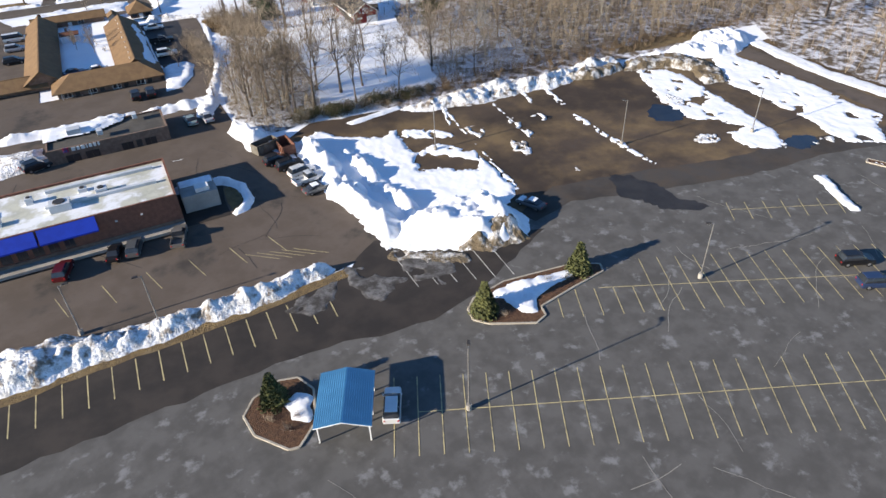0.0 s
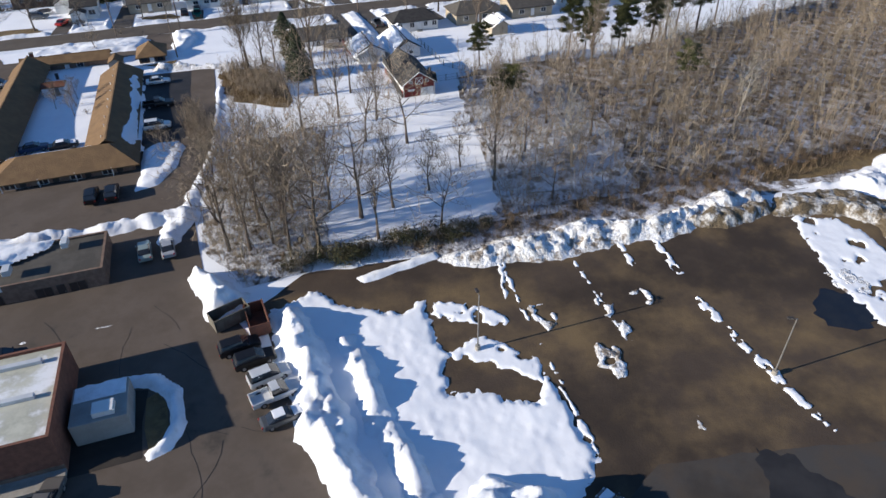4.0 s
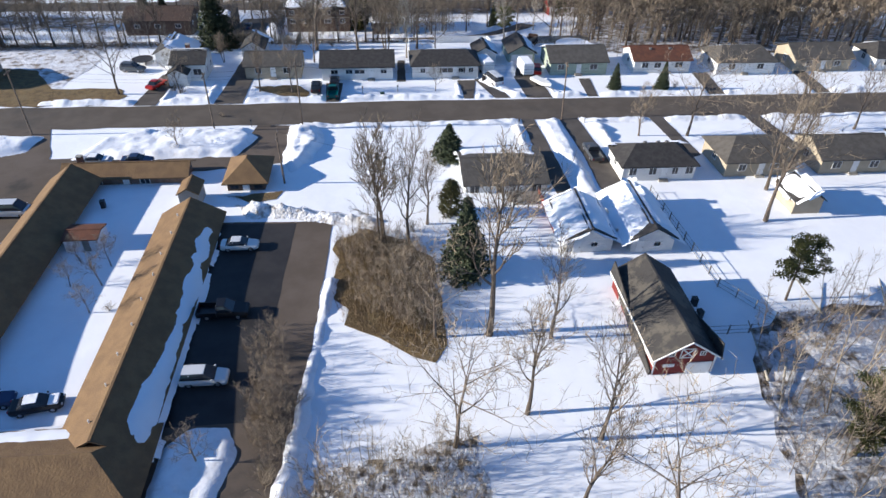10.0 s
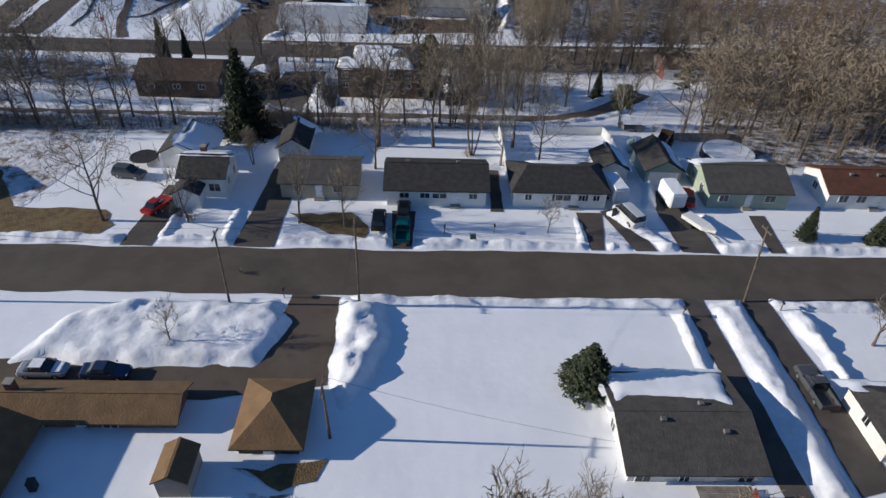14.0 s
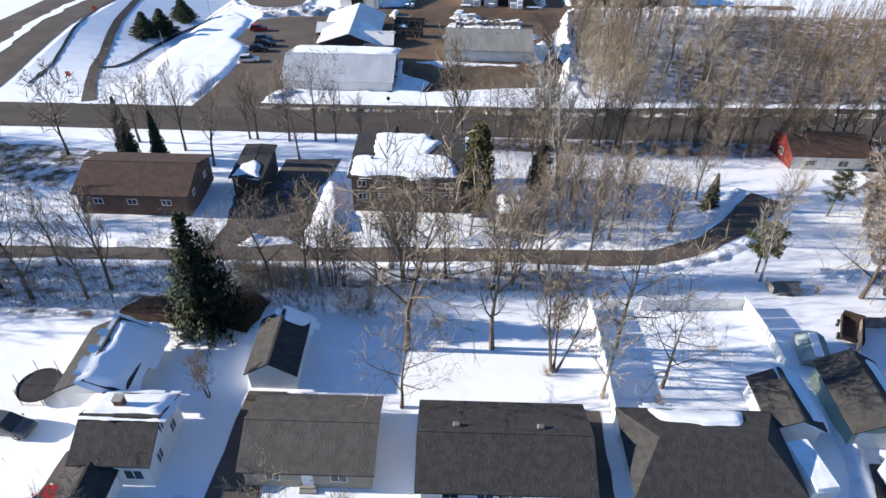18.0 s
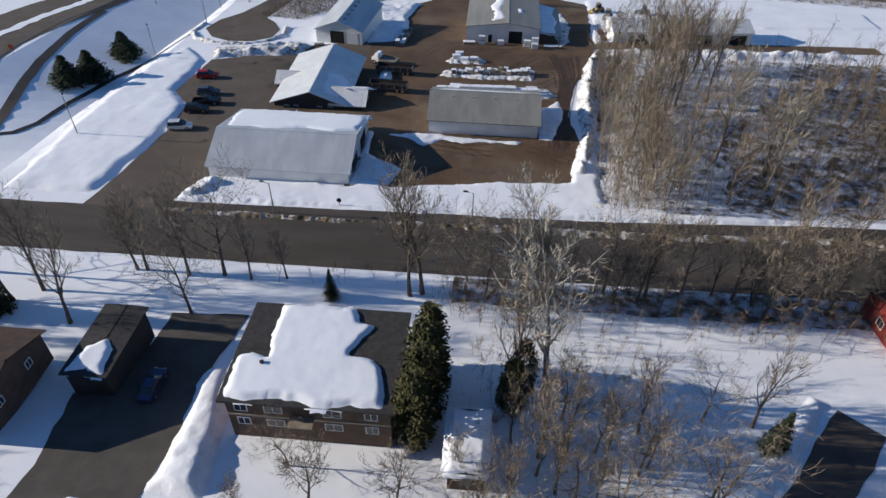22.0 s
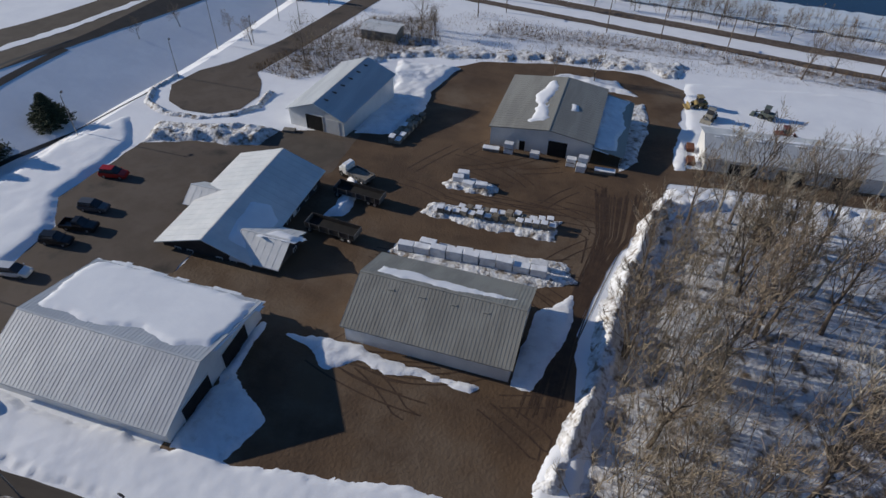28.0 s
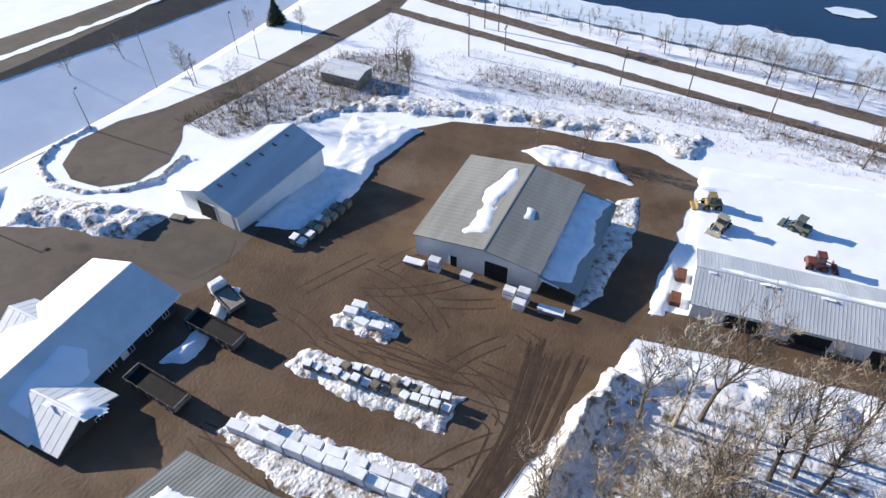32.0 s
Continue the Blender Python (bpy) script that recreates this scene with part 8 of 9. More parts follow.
def chimney(b, a, c, axis="x", h=1.1):
    ch = on_roof(b, "chimney", boxed(-0.35, 0.35, -0.35, 0.35, -0.8, h), BRICK, a, c, axis)
    part("cap", boxed(-0.42, 0.42, -0.42, 0.42, h, h + 0.08), CONCRETE, ch)


def vents(b, places, axis="x"):
    for a, c in places:
        on_roof(b, "roof_vent", boxed(-0.28, 0.28, -0.22, 0.22, -0.1, 0.28, bevel=0.05), STEEL, a, c, axis)


def steps(b, face, a, n=3):
    w, d = b["dims"][0], b["dims"][1]
    for k in range(n):
        part("step", boxed(-0.7, 0.7, -0.3 * (n - k) - 0.05, -0.3 * (n - k - 1) - 0.05, -0.3, 0.18 * (k + 1)), CONCRETE, b, at=side(face, w, d) @ pose(a, 0, 0))


def siding(b, material, h=None, step=0.32):
    """Courses of lapped boards on the long walls."""
    w, d, wall_h = b["dims"][0], b["dims"][1], b["dims"][2]
    for face, ww in (("s", w), ("n", w), ("e", d), ("w", d)):
        bm = bmesh.new()
        for k in range(int((h or wall_h) / step)):
            box(bm, -ww / 2, ww / 2, -0.025, 0.0, 0.1 + step * k, 0.1 + step * (k + 1) - 0.04)
        part("siding", bm, material, b, at=side(face, w, d))


def dress(b, s_wins, n_wins=(), e_wins=(), w_wins=(), s_door=None, n_door=None, frame_mat=None, up=1.0, hh=1.2, board=None, door_mat=None):
    w, d = b["dims"][0], b["dims"][1]
    for face, some in (("s", s_wins), ("n", n_wins), ("e", e_wins), ("w", w_wins)):
        for a, ww in some:
            window(b, side(face, w, d) @ pose(a, -0.03, up), ww, hh, frame_mat)
    for face, a in (("s", s_door), ("n", n_door)):
        if a is not None:
            door(b, side(face, w, d) @ pose(a, -0.03, 0.15), 0.95, 2.05, door_mat or FRAME_WHITE)
            steps(b, face, a, 2)
    if board:
        siding(b, board)


dress(house_a, [(-4.6, 1.4), (-1.0, 1.0), (4.4, 1.4)], [(-4, 1.8), (2, 1.8)], [(0, 1.2)], [(0, 1.2)], 1.4, 4.4, board=SIDING_WHITE)
vents(house_a, [(-2, -0.9), (2, 0.9), (3.4, -2)])
deck = thing("deck", pose(50, 186.4, gz(186.4)), "grey weathered timber deck with a railing behind the house", "deck")
for k in range(14):
    part("board", boxed(-2.4, 2.4, -1.4 + 0.2 * k, -1.22 + 0.2 * k, 0.45, 0.49), WOOD_GREY, deck)
for x in (-2.4, -1.2, 0, 1.2, 2.4):
    part("post", boxed(x - 0.05, x + 0.05, -1.45, -1.35, -0.2, 1.4), WOOD_GREY, deck)
part("rail", boxed(-2.45, 2.45, -1.46, -1.34, 1.35, 1.43), WOOD_GREY, deck)
dress(house_b, [(-4, 1.2), (-1, 1.2), (2.4, 1.0), (4.6, 1.2)], [(-3, 1.8), (3, 1.8)], [(0, 1.2)], [(0, 1.0)], 0.8, 0, board=SIDING_WHITE)
vents(house_b, [(-1.2, 0.8), (0.8, 0.8), (2.2, 0.9)])
dress(house_c, [(-3, 1.2), (2, 1.4)], [(-2, 1.8)], [(0, 1.2)], [(0, 1.2)], 0, None, board=SIDING_TAN)
dress(house_1, [(-4.4, 1.4), (-1.6, 1.4), (0.4, 2.0), (5, 1.2)], [(-4, 1.2), (3, 1.2)], [(0, 1.2)], [(0, 1.2)], 2.6, 0, hh=0.9, up=1.2, board=SIDING_WHITE)
dress(house_2, [(-4.4, 1.0), (0.4, 2.2), (3.0, 1.0), (5, 1.0)], [(-3, 1.2)], [(0, 1.0)], [(0, 1.0)], 2.0, None, up=1.1, hh=1.0, board=SIDING_WHITE)
for a in (-0.95, 1.75, 2.35, 3.65):
    part("shutter", boxed(a - 0.18, a + 0.18, -0.06, -0.02, 1.1, 2.1), FRAME_DARK, house_2, at=side("s", 12.8, 7.6))
dress(house_w, [(1.6, 1.6)], [(-1.6, 1.0), (1.6, 1.0)], [(-1.5, 1.0), (1.5, 1.0)], [(0, 1.0)], None, None, board=SIDING_WHITE, hh=1.3)
fit_windows(house_w, [("e", 0, 2.9, 0.9, 1.0)])
chimney(house_w, -0.6, 1.4)
porch = gable("porch", -7.2, 230.6, 3.4, 2.6, 2.3, 0.9, "small gabled porch with a dark shingle roof", SIDING_WHITE, SHINGLE_DARK, "y", 0.3, category="porch", base=gz(231))
dress(house_g, [(-2.8, 1.2), (2.6, 1.4)], [], [(0, 1.0)], [(0, 1.0)], 0, None, board=SIDING_TAN)
dress(house_3, [(-3.6, 1.4), (3, 1.6)], [(0, 1.2)], [(-2, 1.2), (1.6, 1.2)], [(-2, 1.2), (1.6, 1.2)], 0, None, board=SIDING_GREEN)
dress(house_4, [(-3.6, 1.4), (-1, 1.4), (3.4, 1.6)], [(0, 1.2)], [(0, 1.2)], [(0, 1.2)], 1.2, None, board=SIDING_WHITE)
vents(house_4, [(-2, -1), (2, -1)])
vents(house_1, [(3, 0.8), (-4, 0.8)])

# roofs under snow
roof_snow(house_b, [(-5.6, 2.8), (-4, 3.0), (-0.5, 2.2), (3.2, 2.8), (5.6, 2.6), (5.7, 3.8), (-5.7, 3.8)], "x", 1, 0.2, 3)
roof_snow(house_a, [(-6.0, 0.5), (-4.6, 1.6), (-2, 2.0), (1.6, 2.0), (4.2, 1.4), (4.9, 1.0), (5.2, 2.4), (5.9, 5.6), (-6.1, 5.6)], "x", 1, 0.2, 4)
roof_snow(house_2, [(-3.6, 2.6), (0, 2.0), (3.2, 2.4), (4.4, 4.2), (-4, 4.2)], "x", 1, 0.2, 5)
roof_snow(house_w, [(-3.1, 0.15), (3.2, 0.15), (3.2, 3.5), (-3.1, 3.5)], "x", 1, 0.25, 6)
for n, g_ in enumerate((garage_w, garage_e)):
    for sl in (-1, 1):
        roof_snow(g_, [(-4.0 - 0.2 * n, 0.25 if sl > 0 else 0.6), (4.6 + 1.1 * n, 0.2), (4.6 + 1.1 * n, 3.2), (-4.4 - 1.0 * n, 3.25)], "y", sl, 0.34, 7 + n, ragged=0.2, rough=0.07)
    fit_windows(g_, [("s", 0.6, 1.0, 0.9, 0.8)])
    door(g_, side("s", g_["dims"][0], g_["dims"][1]) @ pose(-1.6, -0.03, 0.05), 0.9, 2.0, FRAME_WHITE)
    part("garage_door", boxed(-2.0, 2.0, -0.05, 0.0, 0, 2.2), FRAME_WHITE, g_, at=side("n", g_["dims"][0], g_["dims"][1]))
    siding(g_, SIDING_WHITE)
FRAME_TAN = mat("tan_frame", (0.3, 0.25, 0.19), (0.24, 0.2, 0.15), 1.0, 0.7)
snow("roof_snow", [(-7.9, -5.9), (7.1, -5.9), (6.8, -3.4), (6.4, -1.2), (5.6, 0.1), (3.2, 0.3), (4.3, 2.4), (5.4, 4.4), (3.2, 4.7), (2.4, 6.3), (-5.4, 6.4), (-5.4, 4.6), (-5.8, 1.9), (-5.2, -1.0), (-6.8, -0.4), (-8.2, -1.0)], 0.28, 0.4, "", SNOW_FIELD, 0.08, 0.35, 0.3, 12, parent=flat_house, base=5.52)
part("roof_vent", pole((0, 0, 5.4), (0, 0, 6.1), 0.22, 0.22, 8), FRAME_DARK, flat_house, at=pose(-5.4, -2.0, 0))
dress(flat_house, [(-6.6, 1.3), (-3.4, 1.8), (2.4, 1.8), (6.2, 1.3)], [(-4, 1.6), (4, 1.6)], [(0, 1.4)], [(0, 1.4)], None, None, frame_mat=FRAME_WHITE, up=3.5, hh=1.1)
for a, ww in ((-6.6, 1.3), (-3.4, 1.8), (2.4, 1.8), (6.2, 1.3)):
    window(flat_house, side("s", 16.2, 12.2) @ pose(a, -0.03, 1.3), ww, 1.1)
door(flat_house, side("s", 16.2, 12.2) @ pose(-0.6, -0.03, 1.0), 1.0, 2.1, FRAME_DARK)
part("door_canopy", boxed(-1.8, 0.6, -1.3, 0.0, 3.0, 3.15), FRAME_TAN, flat_house, at=side("s", 16.2, 12.2))
part("facade_band", boxed(-8.1, 8.1, -0.06, 0.0, 2.7, 2.9), SIDING_TAN, flat_house, at=side("s", 16.2, 12.2))
snow("roof_snow", [(-2.0, -4.6), (1.8, -4.6), (1.7, -1.4), (0.8, -0.2), (0.2, 0.4), (-1.6, -1.2)], 0.22, 0.35, "", SNOW_FIELD, 0.12, 0.25, 0.28, 14, parent=lane_garage, base=3.2)
snow("roof_snow", [(-1.8, -3.4), (1.8, -3.4), (1.8, 3.4), (-1.8, 3.4)], 0.3, 0.3, "", SNOW_FIELD, 0.1, 0.06, 0.25, 21, parent=snow_shed, base=2.42)
door(snow_shed, side("s", 3.4, 6.6) @ pose(0, -0.03, 0.05), 1.2, 1.8, WOOD_GREY)
part("garage_door", boxed(-1.9, 1.9, -0.05, 0.0, 0, 2.2), FRAME_DARK, lane_garage, at=side("s", 4.4, 9.6))
dress(brown_house, [(-5, 1.4), (0, 1.4), (5, 1.4)], [], [(-2.6, 1.0), (2.4, 1.0)], [], None, None, up=0.9, hh=1.0)
dress(red_house, [(-3, 2.0), (2.6, 1.8)], [], [(0, 1.2)], [(0, 1.4)], 0, None)
part("front_cladding", boxed(-6.4, 6.4, -0.05, 0, 0.3, 3.0), SIDING_WHITE, red_house, at=side("s", 13, 8.4))

roof_snow(motel_east, [(-18.6, 3.2), (-16, 2.2), (-12, 2.3), (-8, 2.6), (-2, 2.7), (4, 2.7), (8, 2.2), (9, 2.9), (11, 2.1), (12.4, 2.4), (14.4, 2.6), (14.2, 3.2), (12, 3.3), (9, 3.5), (6, 3.7), (0, 3.9), (-10, 4.0), (-18.4, 4.1)], "y", 1, 0.16, 17, ragged=0.35)
roof_snow(motel_south, [(-8.4, 2.6), (0, 2.3), (4.4, 2.5), (5.4, 3.2), (5.6, 4.4), (-9.6, 4.4)], "x", 1, 0.16, 18)
for k in range(9):
    a = -16.6 + 4.0 * k
    window(motel_east, side("e", 6.5, 36.2) @ pose(a, -0.03, 0.9), 1.5, 1.2)
    door(motel_east, side("e", 6.5, 36.2) @ pose(a + 1.7, -0.03, 0.05), 0.9, 2.05, FRAME_DARK)
    window(motel_west, side("e", 5.4, 44) @ pose(-19 + 4.4 * k, -0.03, 0.9), 1.5, 1.2)
    on_roof(motel_east, "roof_vent", pole((0, 0, -0.1), (0, 0, 0.35), 0.08, 0.08, 6), FRAME_WHITE, -16.6 + 4.0 * k, -0.9 + 0.2 * (k % 2), "y")
for k in range(4):
    window(motel_south, side("s", 19.6, 7.2) @ pose(-8 + 4.6 * k, -0.03, 0.9), 1.6, 1.2)
    door(motel_south, side("s", 19.6, 7.2) @ pose(-6.2 + 4.6 * k, -0.03, 0.05), 0.9, 2.05, FRAME_DARK)
    part("walkway_post", boxed(-0.06, 0.06, -0.06, 0.06, 0, 2.3), FRAME_WHITE, motel_south, at=side("s", 19.6, 7.2) @ pose(-9 + 5.2 * k, -0.75, 0))
for a in (-4, 2.6):
    window(motel_north, side("s", 16.6, 3.8) @ pose(a, -0.03, 0.9), 1.4, 1.2)
door(motel_north, side("s", 16.6, 3.8) @ pose(0, -0.03, 0.05), 0.9, 2.05, FRAME_WHITE)
chimney(motel_north, -6.4, 0.4)
dress(motel_office, [(-1.6, 1.2), (1.7, 1.2)], [(0, 2.0)], [(0, 1.4)], [], 0, None, frame_mat=FRAME_DARK)
lean = gable("utility_shed", 4.2, 188.6, 2.6, 3.4, 2.2, 0.8, "small shed between motel and office", SIDING_GREY, SHINGLE_TAN, "y", 0.2, category="shed", base=gz(192))
cabin = gable("garden_shed", -6.6, 179.2, 4.0, 3.2, 1.7, 0.35, "low whitewashed shed with a rusty roof in the court", WHITE_PLASTIC, SHINGLE_RUST, "x", 0.15, category="shed")
door(cabin, side("s", 4.0, 3.2) @ pose(0.6, -0.03, 0.05), 0.8, 1.8, WOOD_GREY)

# the red barn: steep lower slopes and white trim
B_W, B_D = barn["dims"][0], barn["dims"][1]
for s in (-1, 1):
    bm = bmesh.new()
    box(bm, -B_D / 2 - 0.35, B_D / 2 + 0.35, -0.06, 0.06, -1.7, 0.1)
    part("lower_slope", bm, SHINGLE_BARN, barn, at=pose(s * (B_W / 2 + 0.22), 0, 2.95) @ pose(0, 0, 0, 0, s * 14, 90))
    part("gable_trim", pole((s * (B_W / 2 + 0.42), -B_D / 2 - 0.42, 2.95), (0, -B_D / 2 - 0.42, 5.4), 0.11, 0.11, 4), FRAME_WHITE, barn)
    part("corner_board", boxed(s * (B_W / 2 - 0.1) - 0.08, s * (B_W / 2 - 0.1) + 0.08, -0.06, 0, -0.5, 3.0), FRAME_WHITE, barn, at=side("s", B_W, B_D))
    window(barn, side("s", B_W, B_D) @ pose(s * 1.6, -0.04, 3.2), 0.6, 0.6)
hatch = part("loft_door", boxed(-0.65, 0.65, -0.08, 0, 3.0, 4.2), RED_WOOD, barn, at=side("s", B_W, B_D))
for s in (-1, 1):
    part("brace", boxed(-0.07, 0.07, -0.12, -0.07, -0.78, 0.78), FRAME_WHITE, hatch, at=pose(0, -0.01 * s, 3.6, 0, s * 47, 0))
for q_ in ((-0.72, 0.72, 2.95, 3.05), (-0.72, 0.72, 4.15, 4.25), (-0.74, -0.64, 2.95, 4.25), (0.64, 0.74, 2.95, 4.25)):
    part("trim_board", boxed(q_[0], q_[1], -0.12, -0.06, q_[2], q_[3]), FRAME_WHITE, hatch)
part("sliding_door", boxed(0.3, 2.9, -0.1, 0, 0.2, 2.2), FRAME_WHITE, barn, at=side("s", B_W, B_D))
part("small_sign", boxed(-2.2, -1.0, -0.07, 0, 1.7, 2.1), FRAME_WHITE, barn, at=side("s", B_W, B_D))
for k in range(3):
    window(barn, side("w", B_W, B_D) @ pose(-3.6 + 3.6 * k, -0.05, 1.1), 0.9, 0.9)
part("wall_band", boxed(-0.4, B_D / 2, -0.04, 0, 1.9, 2.9), FRAME_WHITE, barn, at=side("w", B_W, B_D))

# restaurant
def sign_bars(parent, m, widths, h, material):
    x = 0.0
    for w in widths:
        part("sign_shape", boxed(x, x + w, -0.1, 0, 0, h, bevel=0.03), material, parent, at=m)
        x += w + 0.22


R_W, R_D = restaurant["dims"][0], restaurant["dims"][1]
for k in range(3):
    x0 = -18 + 7.6 * k + 0.6
    part("awning", solid([(-0.02, 4.6), (-1.2, 3.0), (-1.2, 2.75), (-0.02, 2.75)], x0 + 1.9, x0 + 9.2, "x"), AWNING, restaurant, at=pose(0, -R_D / 2, 0))
for k in range(11):
    window(restaurant, side("s", R_W, R_D) @ pose(-16.6 + 1.95 * k, -0.03, 0.8), 1.3, 1.5, FRAME_DARK)
part("base_course", boxed(-R_W / 2, R_W / 2, -0.12, 0, -0.3, 0.6), BRICK_TAN, restaurant, at=side("s", R_W, R_D))
part("walkway", boxed(-R_W / 2, R_W / 2, -2.0, -0.12, -0.3, 0.14), CONCRETE, restaurant, at=side("s", R_W, R_D))
for k, (a, b_, w, d, h) in enumerate([(-9, 1, 2.4, 1.8, 1.2), (-5, -2, 1.2, 1.2, 0.8), (-1, 2.5, 1.0, 1.0, 1.1), (3, -1.5, 2.8, 2.0, 1.3), (6, 2.4, 1.2, 1.0, 0.7), (8.5, 0.5, 1.6, 1.4, 1.0), (-14, -1, 2.0, 1.6, 0.9)]):
    u = part("rooftop_unit", boxed(-w / 2, w / 2, -d / 2, d / 2, 0.1, h, bevel=0.04), METAL_GALV, restaurant, at=pose(a, b_, 4.2))
    part("fan_cowl", pole((0, 0, h), (0, 0, h + 0.12), 0.3 * w, 0.28 * w, 12), FRAME_DARK, u)
for y in (-0.6, 4.4):
    part("duct", boxed(1, 16, y - 0.3, y + 0.3, 4.3, 4.8, bevel=0.05), METAL_GALV, restaurant)
for k in range(3):
    part("wall_lamp", boxed(6 + 3.4 * k - 0.15, 6 + 3.4 * k + 0.15, -0.2, 0, 2.9, 3.1), LAMP_GLASS, restaurant, at=side("s", R_W, R_D))
snow("roof_snow", [(-17.4, -5.8), (-9.6, -5.8), (-8, -2), (-10.4, 5.6), (-17.4, 5.8)], 0.2, 0.6, "", SNOW, 0.3, 0.5, 0.4, 33, parent=restaurant, base=4.3)
annex = thing("service_annex", pose(8.4, 92.6, gz(92.6)), "low grey service annex with a rooftop unit and snow", "annex")
part("annex", boxed(-3.8, 1.5, -2.6, 2.6, -0.3, 2.6, bevel=0.05), SIDING_GREY, annex)
part("annex_roof_snow", boxed(-3.6, 1.3, 0.4, 2.5, 2.58, 2.72, bevel=0.05), SNOW, annex)
part("unit", boxed(-1.6, 0.4, -2.2, -0.6, 2.6, 3.3, bevel=0.05), METAL_WHITE, annex)

# pizza shop
P_W, P_D = pizza_shop["dims"][0], pizza_shop["dims"][1]
sign_bars(pizza_shop, side("s", P_W, P_D) @ pose(-7.2, -0.05, 2.6), [0.9], 0.9, mat("sign_blue", (0.02, 0.1, 0.3), (0.3, 0.02, 0.03), 2.0, 0.5))
sign_bars(pizza_shop, side("s", P_W, P_D) @ pose(-5.9, -0.05, 2.7), [0.6, 0.45, 0.6, 0.2, 0.45, 0.45, 0.3], 0.65, FRAME_WHITE)
for a, w in ((-6, 2.2), (-3, 2.2), (2.6, 1.9), (6.4, 1.9)):
    window(pizza_shop, side("s", P_W, P_D) @ pose(a, -0.03, 0.6), w, 1.5, FRAME_DARK)
door(pizza_shop, side("s", P_W, P_D) @ pose(4.5, -0.03, 0.05), 0.95, 2.1, FRAME_DARK)
part("walkway", boxed(-P_W / 2, P_W / 2, -1.8, -0.02, -0.3, 0.14), CONCRETE, pizza_shop, at=side("s", P_W, P_D))
for a, b_, w in ((-5, 1, 2.2), (-1, -2, 0.9), (5, 2, 0.8)):
    part("rooftop_unit", boxed(-w / 2, w / 2, -0.8, 0.8, 0.1, 0.9, bevel=0.04), METAL_GALV, pizza_shop, at=pose(a, b_, 3.6))
snow("roof_snow", [(-9.4, 0.5), (-2, 0.8), (2.4, 3.4), (-3, 4.4), (-9.4, 4.4)], 0.2, 0.5, "", SNOW, 0.3, 0.6, 0.35, 34, parent=pizza_shop, base=3.7)

# yard sheds
roof_snow(shed_1, [(-11.4, 1.0), (-3, 1.3), (2, 1.9), (8, 1.4), (11.6, 2.6), (12, 7), (12, 11.9), (-12, 11.9), (-12, 8), (-11.6, 4)], "x", 1, 0.18, 20, ragged=0.5, rough=0.06)
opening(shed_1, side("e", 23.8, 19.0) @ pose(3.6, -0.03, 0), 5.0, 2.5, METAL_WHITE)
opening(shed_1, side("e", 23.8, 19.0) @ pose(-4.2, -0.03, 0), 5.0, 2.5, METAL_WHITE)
for k in range(2):
    part("wall_panel_seams", boxed(-11.9, 11.9, -0.02, 0, 0.05 + 2.4 * k, 0.11 + 2.4 * k), METAL_GREY, shed_1, at=side("s", 23.8, 19.0))
roof_snow(shed_2, [(-8.8, 1.0), (-3, 0.9), (4, 1.2), (8.8, 1.5), (9, 2.3), (3, 2.4), (-3, 2.9), (-8.4, 2.6)], "x", 1, 0.07, 21, 0.75, 0.3, 0.5)
for k in range(4):
    on_roof(shed_2, "ridge_vent", boxed(-0.35, 0.35, -0.1, 0.1, -0.02, 0.12), METAL_GREY, -6 + 4 * k, -1.4)
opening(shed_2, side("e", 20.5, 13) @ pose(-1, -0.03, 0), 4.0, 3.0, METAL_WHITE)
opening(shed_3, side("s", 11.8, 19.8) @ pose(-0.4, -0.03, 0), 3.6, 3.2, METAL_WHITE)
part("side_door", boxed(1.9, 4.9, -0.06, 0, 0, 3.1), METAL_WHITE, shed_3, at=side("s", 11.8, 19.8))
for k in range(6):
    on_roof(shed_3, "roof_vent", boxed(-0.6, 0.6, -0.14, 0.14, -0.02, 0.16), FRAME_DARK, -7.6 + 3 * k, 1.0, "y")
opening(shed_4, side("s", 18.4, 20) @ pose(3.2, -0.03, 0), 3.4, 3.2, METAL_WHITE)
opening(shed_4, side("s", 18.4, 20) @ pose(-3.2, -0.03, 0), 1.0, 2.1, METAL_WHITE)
roof_snow(shed_4, [(-7, 1.3), (-4, 1.0), (1, 1.8), (6, 1.6), (8, 2.4), (2, 3.8), (-3, 4.4), (-7.4, 3.8)], "y", -1, 0.15, 22, ragged=0.9)
roof_snow(shed_4, [(-1.4, 2.6), (1.0, 2.4), (1.2, 3.8), (-1.2, 4.0)], "y", 1, 0.15, 23, ragged=0.6)
lt = thing("lean_to", pose(44.9, 417.4, -13.3), "open lean-to with a sloping roof under snow", "shed", "yard sheds")
for k in range(5):
    part("post", boxed(2.3, 2.5, -9.5 + 4.7 * k, -9.3 + 4.7 * k, -1.5, 2.4), WOOD_GREY, lt)
part("roof", solid([(-2.9, 3.6), (2.8, 2.4), (2.8, 2.52), (-2.9, 3.72)], -10, 10, "y"), METAL_GREY, lt)
ls = snow("roof_snow", [(-2.7, -9.8), (1.6, -8.6), (0.8, -4.6), (1.8, 0), (0.9, 4.6), (1.5, 9.6), (-2.7, 9.8)], 0.18, 0.5, "", SNOW, 0.3, 0.5, 0.4, 24, parent=lt, base=3.1)
for v in ls.data.vertices:
    v.co.z += -0.21 * v.co.x
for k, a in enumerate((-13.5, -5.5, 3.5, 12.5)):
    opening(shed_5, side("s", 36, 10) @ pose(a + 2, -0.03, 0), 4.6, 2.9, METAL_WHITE)
